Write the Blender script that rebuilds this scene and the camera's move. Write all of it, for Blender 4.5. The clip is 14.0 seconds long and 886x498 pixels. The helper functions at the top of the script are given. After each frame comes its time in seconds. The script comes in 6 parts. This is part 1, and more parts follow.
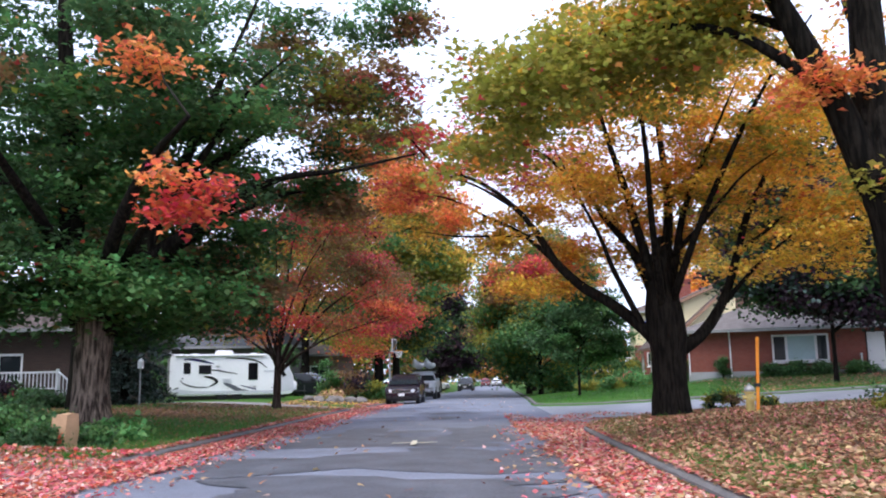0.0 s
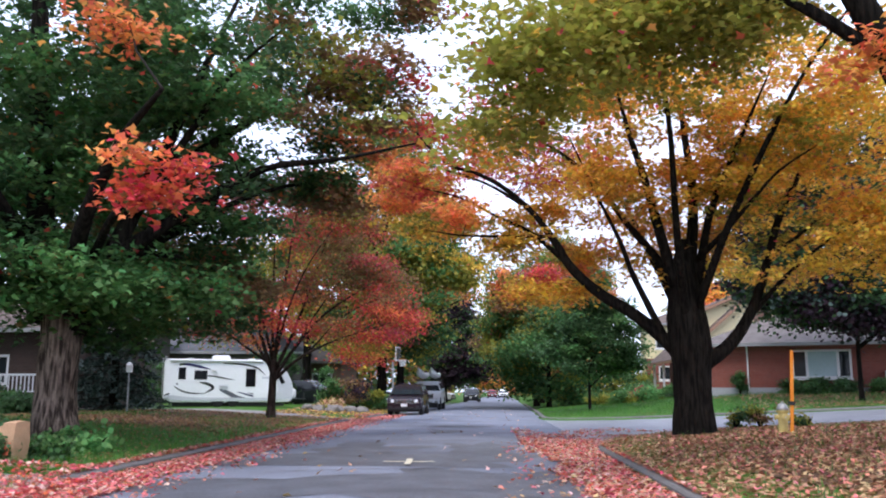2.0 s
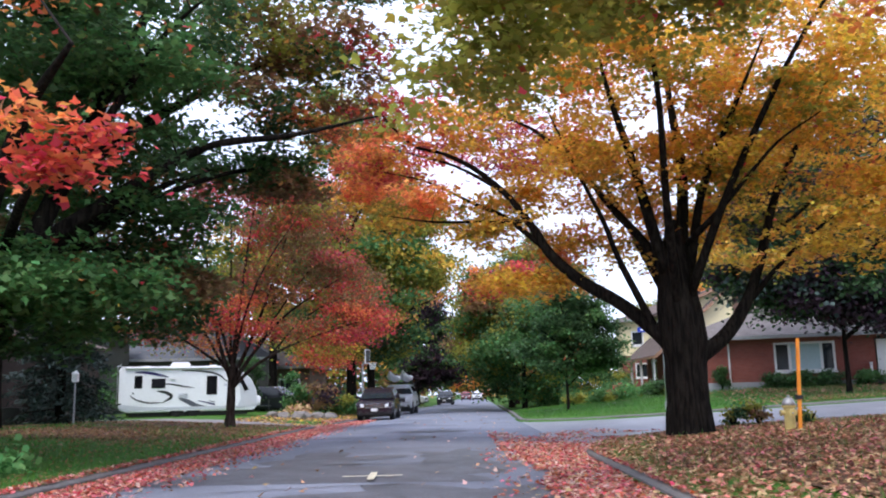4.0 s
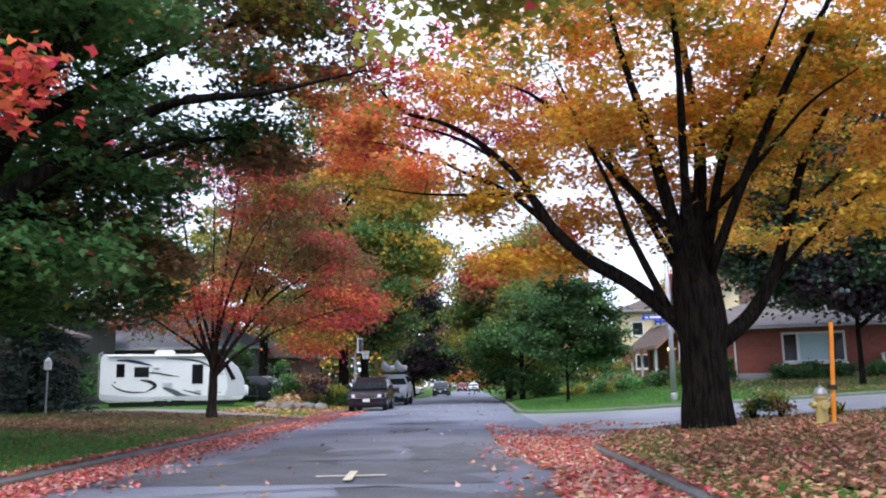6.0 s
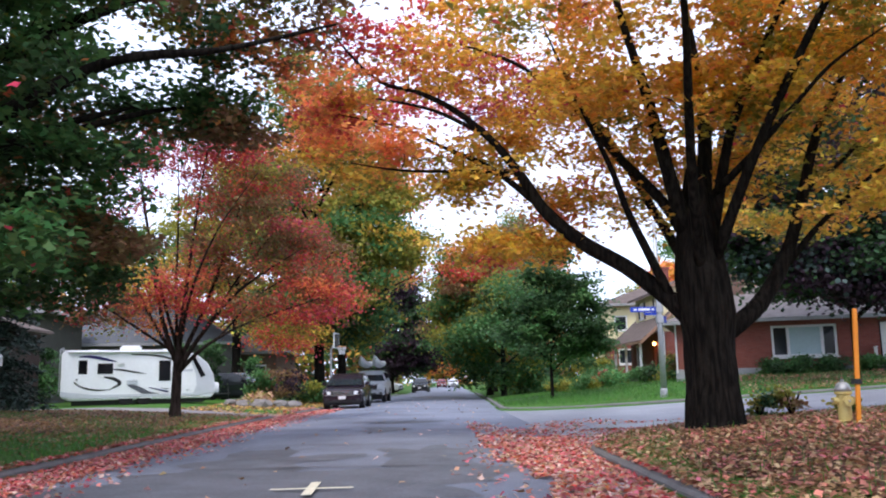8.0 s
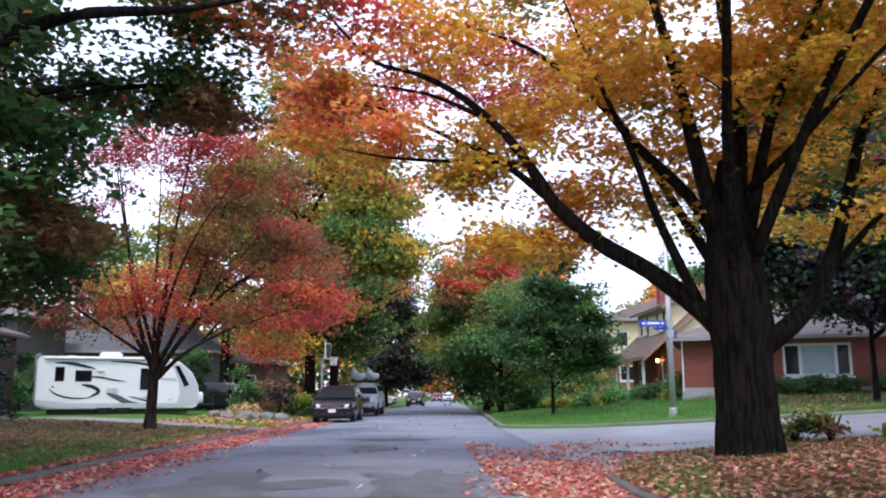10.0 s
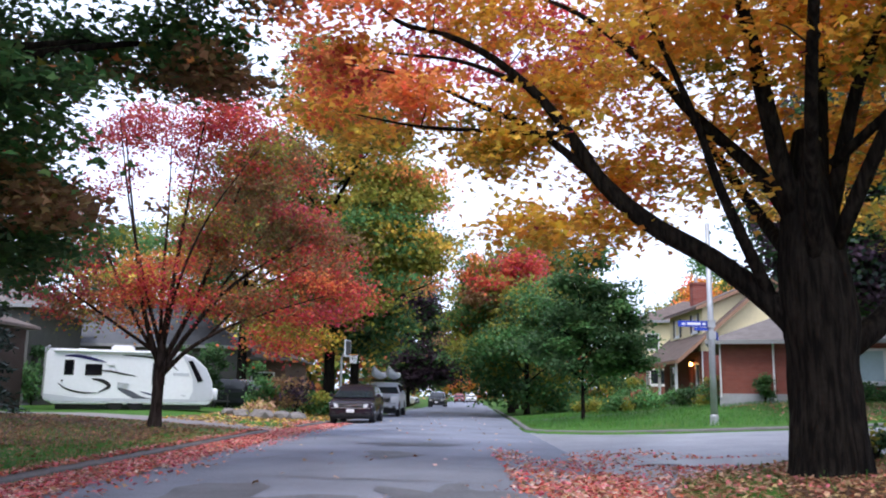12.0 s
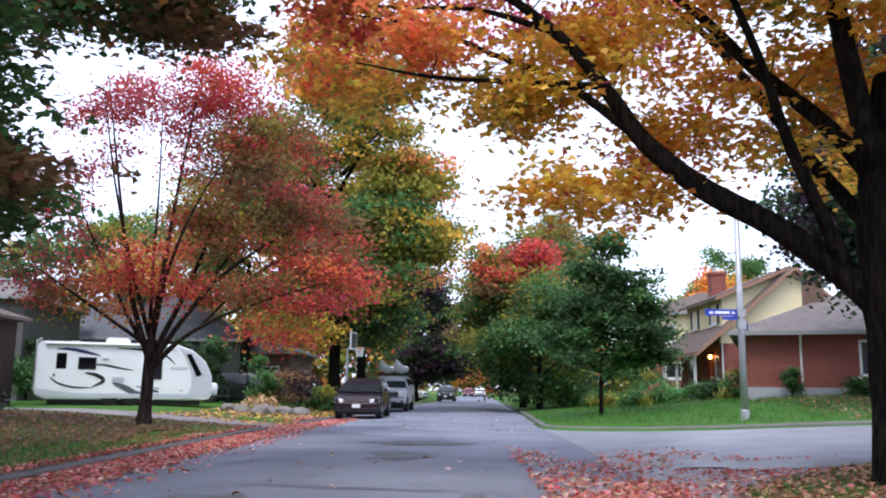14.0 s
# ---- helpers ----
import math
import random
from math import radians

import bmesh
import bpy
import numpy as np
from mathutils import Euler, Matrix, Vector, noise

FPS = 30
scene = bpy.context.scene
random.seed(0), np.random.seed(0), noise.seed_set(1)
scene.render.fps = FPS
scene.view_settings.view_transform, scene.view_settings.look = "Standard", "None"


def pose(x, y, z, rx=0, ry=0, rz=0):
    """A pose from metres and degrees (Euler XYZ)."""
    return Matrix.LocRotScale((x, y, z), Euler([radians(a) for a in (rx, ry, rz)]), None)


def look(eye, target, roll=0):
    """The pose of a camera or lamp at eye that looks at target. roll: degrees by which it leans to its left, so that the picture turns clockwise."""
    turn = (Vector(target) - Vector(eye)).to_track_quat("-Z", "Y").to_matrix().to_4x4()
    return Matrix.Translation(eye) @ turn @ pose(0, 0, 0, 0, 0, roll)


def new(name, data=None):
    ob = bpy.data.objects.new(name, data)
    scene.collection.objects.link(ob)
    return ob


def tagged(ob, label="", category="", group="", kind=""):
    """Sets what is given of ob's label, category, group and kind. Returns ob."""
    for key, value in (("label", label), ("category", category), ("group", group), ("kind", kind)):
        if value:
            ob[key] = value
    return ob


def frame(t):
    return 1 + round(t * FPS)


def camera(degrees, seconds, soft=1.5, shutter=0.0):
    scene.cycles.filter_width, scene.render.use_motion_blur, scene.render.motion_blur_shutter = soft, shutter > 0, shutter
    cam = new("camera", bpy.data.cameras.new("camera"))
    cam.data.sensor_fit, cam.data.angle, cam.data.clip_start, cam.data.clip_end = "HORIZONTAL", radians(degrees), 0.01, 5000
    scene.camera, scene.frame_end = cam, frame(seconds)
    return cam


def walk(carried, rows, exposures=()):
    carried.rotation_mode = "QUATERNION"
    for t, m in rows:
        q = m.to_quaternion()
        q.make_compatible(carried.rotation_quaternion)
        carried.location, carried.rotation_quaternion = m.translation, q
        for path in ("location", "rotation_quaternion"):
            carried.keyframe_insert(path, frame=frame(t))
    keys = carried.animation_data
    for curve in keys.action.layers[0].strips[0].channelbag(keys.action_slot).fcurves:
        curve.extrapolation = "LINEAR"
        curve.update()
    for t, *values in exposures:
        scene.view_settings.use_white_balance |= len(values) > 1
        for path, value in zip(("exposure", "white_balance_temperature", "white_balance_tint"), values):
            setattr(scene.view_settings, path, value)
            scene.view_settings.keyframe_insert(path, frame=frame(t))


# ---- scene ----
cam = camera(55.0, 14.0, soft=2.0)
PATH = [
    (0, (0.576, 0.026, 1.217), (0.515, 2.001, 1.525), -1),
    (0.5, (0.599, 0.45, 1.231), (0.562, 2.425, 1.544), -1.2),
    (1, (0.613, 0.941, 1.23), (0.530, 2.910, 1.568), 0.1),
    (1.5, (0.6, 1.35, 1.246), (0.526, 3.321, 1.581), -0.1),
    (2, (0.633, 1.798, 1.239), (0.551, 3.768, 1.570), 0.1),
    (2.5, (0.611, 2.204, 1.231), (0.531, 4.174, 1.568), -0.3),
    (3, (0.626, 2.727, 1.235), (0.571, 4.697, 1.576), -0.7),
    (5.5, (0.637, 5.154, 1.161), (0.643, 7.127, 1.487), -1.7),
    (6, (0.687, 5.538, 1.158), (0.680, 7.512, 1.476), -1.1),
    (6.5, (0.689, 5.909, 1.171), (0.720, 7.885, 1.474), -0.8),
    (7, (0.725, 6.318, 1.181), (0.755, 8.294, 1.488), -0.6),
    (7.5, (0.697, 6.815, 1.168), (0.719, 8.791, 1.479), -0.9),
    (8, (0.683, 7.21, 1.146), (0.724, 9.185, 1.455), -1.3),
    (10.5, (0.684, 9.501, 1.177), (0.719, 11.471, 1.521), 0.2),
    (11, (0.695, 9.955, 1.175), (0.692, 11.925, 1.519), 0.7),
    (11.5, (0.679, 10.342, 1.192), (0.687, 12.313, 1.531), 0.4),
    (12, (0.669, 10.832, 1.199), (0.659, 12.803, 1.540), 0.8),
    (12.5, (0.626, 11.288, 1.201), (0.625, 13.256, 1.562), 1.2),
    (13, (0.61, 11.709, 1.193), (0.575, 13.674, 1.564), 1.6),
    (13.5, (0.592, 12.145, 1.185), (0.523, 14.111, 1.545), 1.5),
    (14, (0.578, 12.64, 1.195), (0.550, 14.613, 1.523), 0.7),
]
walk(cam, [(t, look(eye, target, roll)) for t, eye, target, roll in PATH])

# ---- light ----
SUN_AZ, SUN_EL = 200.0, 62.0
scene.view_settings.exposure = 0.13
world = bpy.data.worlds.new("overcast_evening_sky")
scene.world = world
world.use_nodes = True
wn, wl = world.node_tree.nodes, world.node_tree.links
sky = wn.new("ShaderNodeTexSky")
sky.sky_type, sky.sun_disc = "NISHITA", False
sky.sun_elevation, sky.sun_rotation = radians(SUN_EL), radians(SUN_AZ)
sky.dust_density = 4.0
skybg, cloudbg, skymix = wn["Background"], wn.new("ShaderNodeBackground"), wn.new("ShaderNodeAddShader")
skybg.inputs["Strength"].default_value = 0.06
cloudbg.inputs["Color"].default_value = (0.83, 0.92, 1.22, 1)
cloudbg.inputs["Strength"].default_value = 1.38
wl.new(sky.outputs[0], skybg.inputs["Color"])
wl.new(skybg.outputs[0], skymix.inputs[0])
wl.new(cloudbg.outputs[0], skymix.inputs[1])
wl.new(skymix.outputs[0], wn["World Output"].inputs["Surface"])
sun = new("sun", bpy.data.lights.new("sun", "SUN"))
sun.data.energy, sun.data.angle, sun.data.color = 1.9, radians(20), (1.0, 0.97, 0.95)
sun.matrix_basis = look((0, 0, 30), (-math.sin(radians(SUN_AZ)) * 20, -math.cos(radians(SUN_AZ)) * 20, 30 - 20 * math.tan(radians(SUN_EL))))


# ---- materials ----
def mat(name, base, rough=0.8, vary=0.25, scale=6.0, bump=0.15, metal=0.0, fine=8.0, tint=None, island=0.0):
    """A surface with colour variation at two scales and a fine relief."""
    m = bpy.data.materials.new(name)
    m.use_nodes = True
    nt = m.node_tree
    n, l = nt.nodes, nt.links
    b = n["Principled BSDF"]
    b.inputs["Roughness"].default_value, b.inputs["Metallic"].default_value = rough, metal
    if rough > 0.7:
        b.inputs["Specular IOR Level"].default_value = 0.2
    tc = n.new("ShaderNodeTexCoord")
    big, small = n.new("ShaderNodeTexNoise"), n.new("ShaderNodeTexNoise")
    big.inputs["Scale"].default_value, small.inputs["Scale"].default_value = scale, scale * fine
    big.inputs["Detail"].default_value = small.inputs["Detail"].default_value = 5
    l.new(tc.outputs["Object"], big.inputs["Vector"])
    l.new(tc.outputs["Object"], small.inputs["Vector"])
    mix = n.new("ShaderNodeMix")
    mix.data_type = "RGBA"
    dark = tint or tuple(c * (1 - vary) for c in base)
    lite = tuple(min(1, c * (1 + vary)) for c in base)
    mix.inputs[6].default_value, mix.inputs[7].default_value = (*dark, 1), (*lite, 1)
    add = n.new("ShaderNodeMath")
    add.operation = "MULTIPLY_ADD"
    add.inputs[1].default_value, add.inputs[2].default_value = 0.5, -0.0
    l.new(small.outputs["Fac"], add.inputs[0])
    su = n.new("ShaderNodeMath")
    su.operation = "MULTIPLY_ADD"
    su.inputs[1].default_value = 0.5
    l.new(big.outputs["Fac"], su.inputs[0])
    l.new(add.outputs[0], su.inputs[2])
    ramp = n.new("ShaderNodeMapRange")
    ramp.inputs[1].default_value, ramp.inputs[2].default_value = 0.3, 0.7
    l.new(su.outputs[0], ramp.inputs[0])
    l.new(ramp.outputs[0], mix.inputs[0])
    out = mix.outputs[2]
    if island:
        geo, hsv = n.new("ShaderNodeNewGeometry"), n.new("ShaderNodeHueSaturation")
        mr = n.new("ShaderNodeMapRange")
        mr.inputs[3].default_value, mr.inputs[4].default_value = 1 - island, 1 + island
        l.new(geo.outputs["Random Per Island"], mr.inputs[0])
        l.new(mr.outputs[0], hsv.inputs["Value"])
        l.new(out, hsv.inputs["Color"])
        out = hsv.outputs[0]
    l.new(out, b.inputs["Base Color"])
    if bump:
        bp = n.new("ShaderNodeBump")
        bp.inputs["Strength"].default_value, bp.inputs["Distance"].default_value = bump, 0.02
        l.new(small.outputs["Fac"], bp.inputs["Height"])
        l.new(bp.outputs[0], b.inputs["Normal"])
    return m


def leaf_mat(name, base, glow=0.45, vary=0.35, hue=0.03):
    """Thin leaves: half reflecting, half letting light through, each leaf of its own shade."""
    m = bpy.data.materials.new(name)
    m.use_nodes = True
    n, l = m.node_tree.nodes, m.node_tree.links
    n.remove(n["Principled BSDF"])
    geo, hsv = n.new("ShaderNodeNewGeometry"), n.new("ShaderNodeHueSaturation")
    hsv.inputs["Color"].default_value = (*base, 1)
    for lo, hi, key in ((1 - vary, 1 + vary, "Value"), (0.5 - hue, 0.5 + hue, "Hue")):
        mr = n.new("ShaderNodeMapRange")
        mr.inputs[3].default_value, mr.inputs[4].default_value = lo, hi
        if key == "Hue":
            wn_ = n.new("ShaderNodeTexWhiteNoise")
            wn_.noise_dimensions = "1D"
            l.new(geo.outputs["Random Per Island"], wn_.inputs["W"])
            l.new(wn_.outputs["Value"], mr.inputs[0])
        else:
            l.new(geo.outputs["Random Per Island"], mr.inputs[0])
        l.new(mr.outputs[0], hsv.inputs[key])
    d, t, mx = n.new("ShaderNodeBsdfPrincipled"), n.new("ShaderNodeBsdfTranslucent"), n.new("ShaderNodeMixShader")
    d.inputs["Roughness"].default_value = 0.55
    d.inputs["Specular IOR Level"].default_value = 0.3
    l.new(hsv.outputs[0], d.inputs["Base Color"])
    l.new(hsv.outputs[0], t.inputs["Color"])
    mx.inputs[0].default_value = glow
    l.new(d.outputs[0], mx.inputs[1])
    l.new(t.outputs[0], mx.inputs[2])
    l.new(mx.outputs[0], n["Material Output"].inputs["Surface"])
    return m


def brick_mat(name, c1, c2, mortar, w=0.22, h=0.075):
    m = mat(name, c1, 0.85)
    n, l = m.node_tree.nodes, m.node_tree.links
    tc, sep, com, br = n.new("ShaderNodeTexCoord"), n.new("ShaderNodeSeparateXYZ"), n.new("ShaderNodeCombineXYZ"), n.new("ShaderNodeTexBrick")
    ad = n.new("ShaderNodeMath")
    l.new(tc.outputs["Object"], sep.inputs[0])
    l.new(sep.outputs[0], ad.inputs[0])
    l.new(sep.outputs[1], ad.inputs[1])
    l.new(ad.outputs[0], com.inputs[0])
    l.new(sep.outputs[2], com.inputs[1])
    l.new(com.outputs[0], br.inputs["Vector"])
    br.inputs["Scale"].default_value = 1.0
    br.inputs["Brick Width"].default_value, br.inputs["Row Height"].default_value, br.inputs["Mortar Size"].default_value = w, h, 0.008
    br.inputs["Color1"].default_value, br.inputs["Color2"].default_value, br.inputs["Mortar"].default_value = (*c1, 1), (*c2, 1), (*mortar, 1)
    l.new(br.outputs["Color"], n["Principled BSDF"].inputs["Base Color"])
    return m


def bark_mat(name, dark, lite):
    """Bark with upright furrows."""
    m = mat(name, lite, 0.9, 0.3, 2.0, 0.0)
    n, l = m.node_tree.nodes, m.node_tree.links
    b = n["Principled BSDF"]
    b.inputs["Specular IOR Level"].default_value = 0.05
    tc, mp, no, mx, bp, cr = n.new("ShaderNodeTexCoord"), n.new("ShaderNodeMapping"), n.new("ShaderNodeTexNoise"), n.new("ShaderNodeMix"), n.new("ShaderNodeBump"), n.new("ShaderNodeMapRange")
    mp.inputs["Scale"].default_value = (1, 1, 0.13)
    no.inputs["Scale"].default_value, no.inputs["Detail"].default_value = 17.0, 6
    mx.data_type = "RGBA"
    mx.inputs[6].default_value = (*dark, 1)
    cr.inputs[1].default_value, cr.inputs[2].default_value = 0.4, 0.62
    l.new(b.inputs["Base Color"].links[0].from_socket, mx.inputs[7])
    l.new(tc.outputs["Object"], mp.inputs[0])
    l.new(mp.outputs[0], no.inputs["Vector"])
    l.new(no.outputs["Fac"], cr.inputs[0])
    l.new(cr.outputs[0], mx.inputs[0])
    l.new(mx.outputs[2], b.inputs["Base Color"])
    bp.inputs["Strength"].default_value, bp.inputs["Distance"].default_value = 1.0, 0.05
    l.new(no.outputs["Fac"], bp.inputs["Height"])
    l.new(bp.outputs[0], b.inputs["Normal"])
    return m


def glass_mat(name, tint=(0.02, 0.025, 0.03), rough=0.05):
    m = bpy.data.materials.new(name)
    m.use_nodes = True
    b = m.node_tree.nodes["Principled BSDF"]
    b.inputs["Base Color"].default_value = (*tint, 1)
    b.inputs["Roughness"].default_value = rough
    b.inputs["Specular IOR Level"].default_value = 0.5
    return m


M_ASPHALT = mat("asphalt", (0.178, 0.192, 0.24), 0.75, 0.42, 0.45, 0.35, fine=90)
M_SIDE = mat("pale_asphalt", (0.20, 0.205, 0.235), 0.5, 0.42, 0.7, 0.3, fine=40)
M_FASCIA = mat("grey_gutter", (0.30, 0.30, 0.31), 0.5, 0.1, 2.0, 0.0)
M_PATCH = mat("damp_dark_asphalt", (0.085, 0.090, 0.108), 0.6, 0.55, 1.6, 0.3, fine=14)
M_CONC = mat("concrete", (0.15, 0.145, 0.145), 0.85, 0.25, 2.0, 0.2)
M_GRAVEL = mat("gravel_drive", (0.28, 0.25, 0.25), 0.9, 0.3, 1.5, 0.4, fine=30)
M_LAND = mat("lawn_soil", (0.05, 0.135, 0.016), 0.9, 0.4, 0.8, 0.5, fine=40)
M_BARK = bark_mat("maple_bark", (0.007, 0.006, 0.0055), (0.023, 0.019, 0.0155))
M_BARK_L = bark_mat("pale_maple_bark", (0.04, 0.029, 0.024), (0.25, 0.19, 0.155))
M_BARK_Y = bark_mat("young_maple_bark", (0.022, 0.016, 0.014), (0.06, 0.045, 0.040))
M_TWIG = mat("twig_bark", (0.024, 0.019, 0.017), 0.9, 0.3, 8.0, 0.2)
LEAF = {
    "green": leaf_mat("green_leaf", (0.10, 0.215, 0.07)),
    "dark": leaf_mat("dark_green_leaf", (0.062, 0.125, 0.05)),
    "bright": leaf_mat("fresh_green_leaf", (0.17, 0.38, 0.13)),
    "olive": leaf_mat("olive_leaf", (0.33, 0.32, 0.06), 0.5),
    "yellow": leaf_mat("yellow_leaf", (0.78, 0.52, 0.09)),
    "gold": leaf_mat("golden_leaf", (0.80, 0.46, 0.08)),
    "orange": leaf_mat("orange_leaf", (0.82, 0.30, 0.11)),
    "red": leaf_mat("red_leaf", (0.66, 0.105, 0.075)),
    "crimson": leaf_mat("crimson_leaf", (0.50, 0.085, 0.095)),
    "brown": leaf_mat("brown_leaf", (0.27, 0.165, 0.08)),
    "purple": leaf_mat("purple_leaf", (0.06, 0.035, 0.055)),
    "spruce": leaf_mat("spruce_needle", (0.035, 0.06, 0.05), 0.1),
    "rust": leaf_mat("rust_fallen_leaf", (0.34, 0.16, 0.09), 0.15),
    "lawn": leaf_mat("lawn_blade", (0.065, 0.205, 0.022), 0.3),
    "tan": leaf_mat("tan_fallen_leaf", (0.50, 0.32, 0.18), 0.15),
    "pink": leaf_mat("pink_red_fallen_leaf", (0.62, 0.17, 0.16), 0.15),
    "pale": leaf_mat("pale_fallen_leaf", (0.66, 0.44, 0.37), 0.15),
}
M_BRICK = brick_mat("red_brick", (0.22, 0.055, 0.045), (0.28, 0.08, 0.06), (0.24, 0.14, 0.12))
M_BRICK_B = brick_mat("brown_brick", (0.16, 0.09, 0.07), (0.2, 0.11, 0.08), (0.2, 0.17, 0.15))
# Brown brick again, with the deep shade under the trees put into its colour.
M_BRICK_SHADE = brick_mat("shaded_brown_brick", (0.05, 0.032, 0.028), (0.065, 0.04, 0.034), (0.07, 0.06, 0.055))
M_CREAM = mat("cream_siding", (0.78, 0.68, 0.42), 0.6, 0.06, 1.0, 0.05)
M_WHITE = mat("white_paint", (0.78, 0.78, 0.80), 0.45, 0.05, 1.5, 0.03)
M_STUCCO = mat("grey_stucco", (0.11, 0.105, 0.10), 0.9, 0.15, 2.0, 0.2)
M_ROOF = mat("asphalt_shingle", (0.17, 0.15, 0.145), 0.9, 0.3, 2.0, 0.4, fine=12)
M_ROOF_B = mat("brown_shingle", (0.13, 0.10, 0.09), 0.9, 0.3, 2.0, 0.4, fine=12)
M_GLASS = glass_mat("window_glass")
M_GLASS.node_tree.nodes["Principled BSDF"].inputs["Specular IOR Level"].default_value = 0.25
M_BLIND = mat("pale_window_blind", (0.42, 0.55, 0.58), 0.5, 0.08, 1.0, 0.0)
M_DOOR = mat("orange_red_door_paint", (0.55, 0.10, 0.04), 0.4, 0.1, 2.0, 0.0)
M_METAL = mat("galvanised_steel", (0.42, 0.43, 0.45), 0.5, 0.2, 4.0, 0.05, 0.6)
M_SIGN = mat("blue_sign_sheet", (0.015, 0.05, 0.42), 0.4, 0.08, 3.0, 0.0)
M_RVWHITE = mat("white_gelcoat", (0.86, 0.87, 0.90), 0.25, 0.05, 0.8, 0.0)
M_RVGREY = mat("grey_gelcoat", (0.56, 0.58, 0.63), 0.3, 0.06, 0.8, 0.0)
# Black plastic; the panels behind house windows also use it as room darkness.
M_BLACK = mat("black_plastic_and_unlit_room", (0.012, 0.012, 0.014), 0.5, 0.2, 4.0, 0.05)
M_RUBBER = mat("tyre_rubber", (0.018, 0.018, 0.018), 0.85, 0.2, 8.0, 0.1)
M_NAVY = mat("navy_stripe", (0.02, 0.02, 0.10), 0.35, 0.05, 2.0, 0.0)
M_DUSK = mat("slate_stripe", (0.10, 0.105, 0.13), 0.35, 0.05, 2.0, 0.0)
M_CHROME = mat("alloy", (0.55, 0.55, 0.57), 0.25, 0.05, 4.0, 0.0, 0.9)
M_CARDARK = mat("dark_plum_car_paint", (0.022, 0.014, 0.022), 0.15, 0.05, 1.0, 0.0, 0.0)
M_CARSILVER = mat("silver_car_paint", (0.62, 0.65, 0.70), 0.28, 0.05, 1.0, 0.0, 0.2)
M_CARWHITE = mat("white_car_paint", (0.75, 0.76, 0.78), 0.25, 0.04, 1.0, 0.0)
M_CARNAVY = mat("black_car_paint", (0.02, 0.022, 0.028), 0.2, 0.04, 1.0, 0.0)
M_LAMP = mat("headlight_lens", (0.7, 0.72, 0.75), 0.1, 0.03, 3.0, 0.0)
M_HYD = mat("yellow_hydrant_paint", (0.55, 0.44, 0.16), 0.5, 0.15, 5.0, 0.05)
M_STAKE = mat("orange_marker", (0.80, 0.27, 0.02), 0.5, 0.08, 5.0, 0.0)
M_KRAFT = mat("kraft_paper", (0.45, 0.28, 0.17), 0.85, 0.15, 5.0, 0.2)
M_LOGO = mat("orange_red_print", (0.70, 0.13, 0.07), 0.7, 0.1, 5.0, 0.0)
M_PAINT = mat("worn_road_paint", (0.60, 0.55, 0.42), 0.7, 0.25, 6.0, 0.1)
M_ROCK = mat("garden_rock", (0.20, 0.18, 0.17), 0.9, 0.35, 3.0, 0.5)
M_TINT = glass_mat("tinted_trailer_glass", (0.006, 0.006, 0.008))
M_TINT.node_tree.nodes["Principled BSDF"].inputs["Specular IOR Level"].default_value = 0.15
M_FOUND = mat("pale_foundation", (0.36, 0.37, 0.40), 0.85, 0.15, 2.0, 0.2)
M_MULCH = mat("leaf_mulch", (0.085, 0.048, 0.03), 0.95, 0.5, 1.2, 0.8, fine=24)
M_WATER = glass_mat("puddle_water", (0.09, 0.095, 0.115), 0.32)
M_CHAIR = mat("white_resin", (0.75, 0.76, 0.78), 0.4, 0.04, 3.0, 0.0)


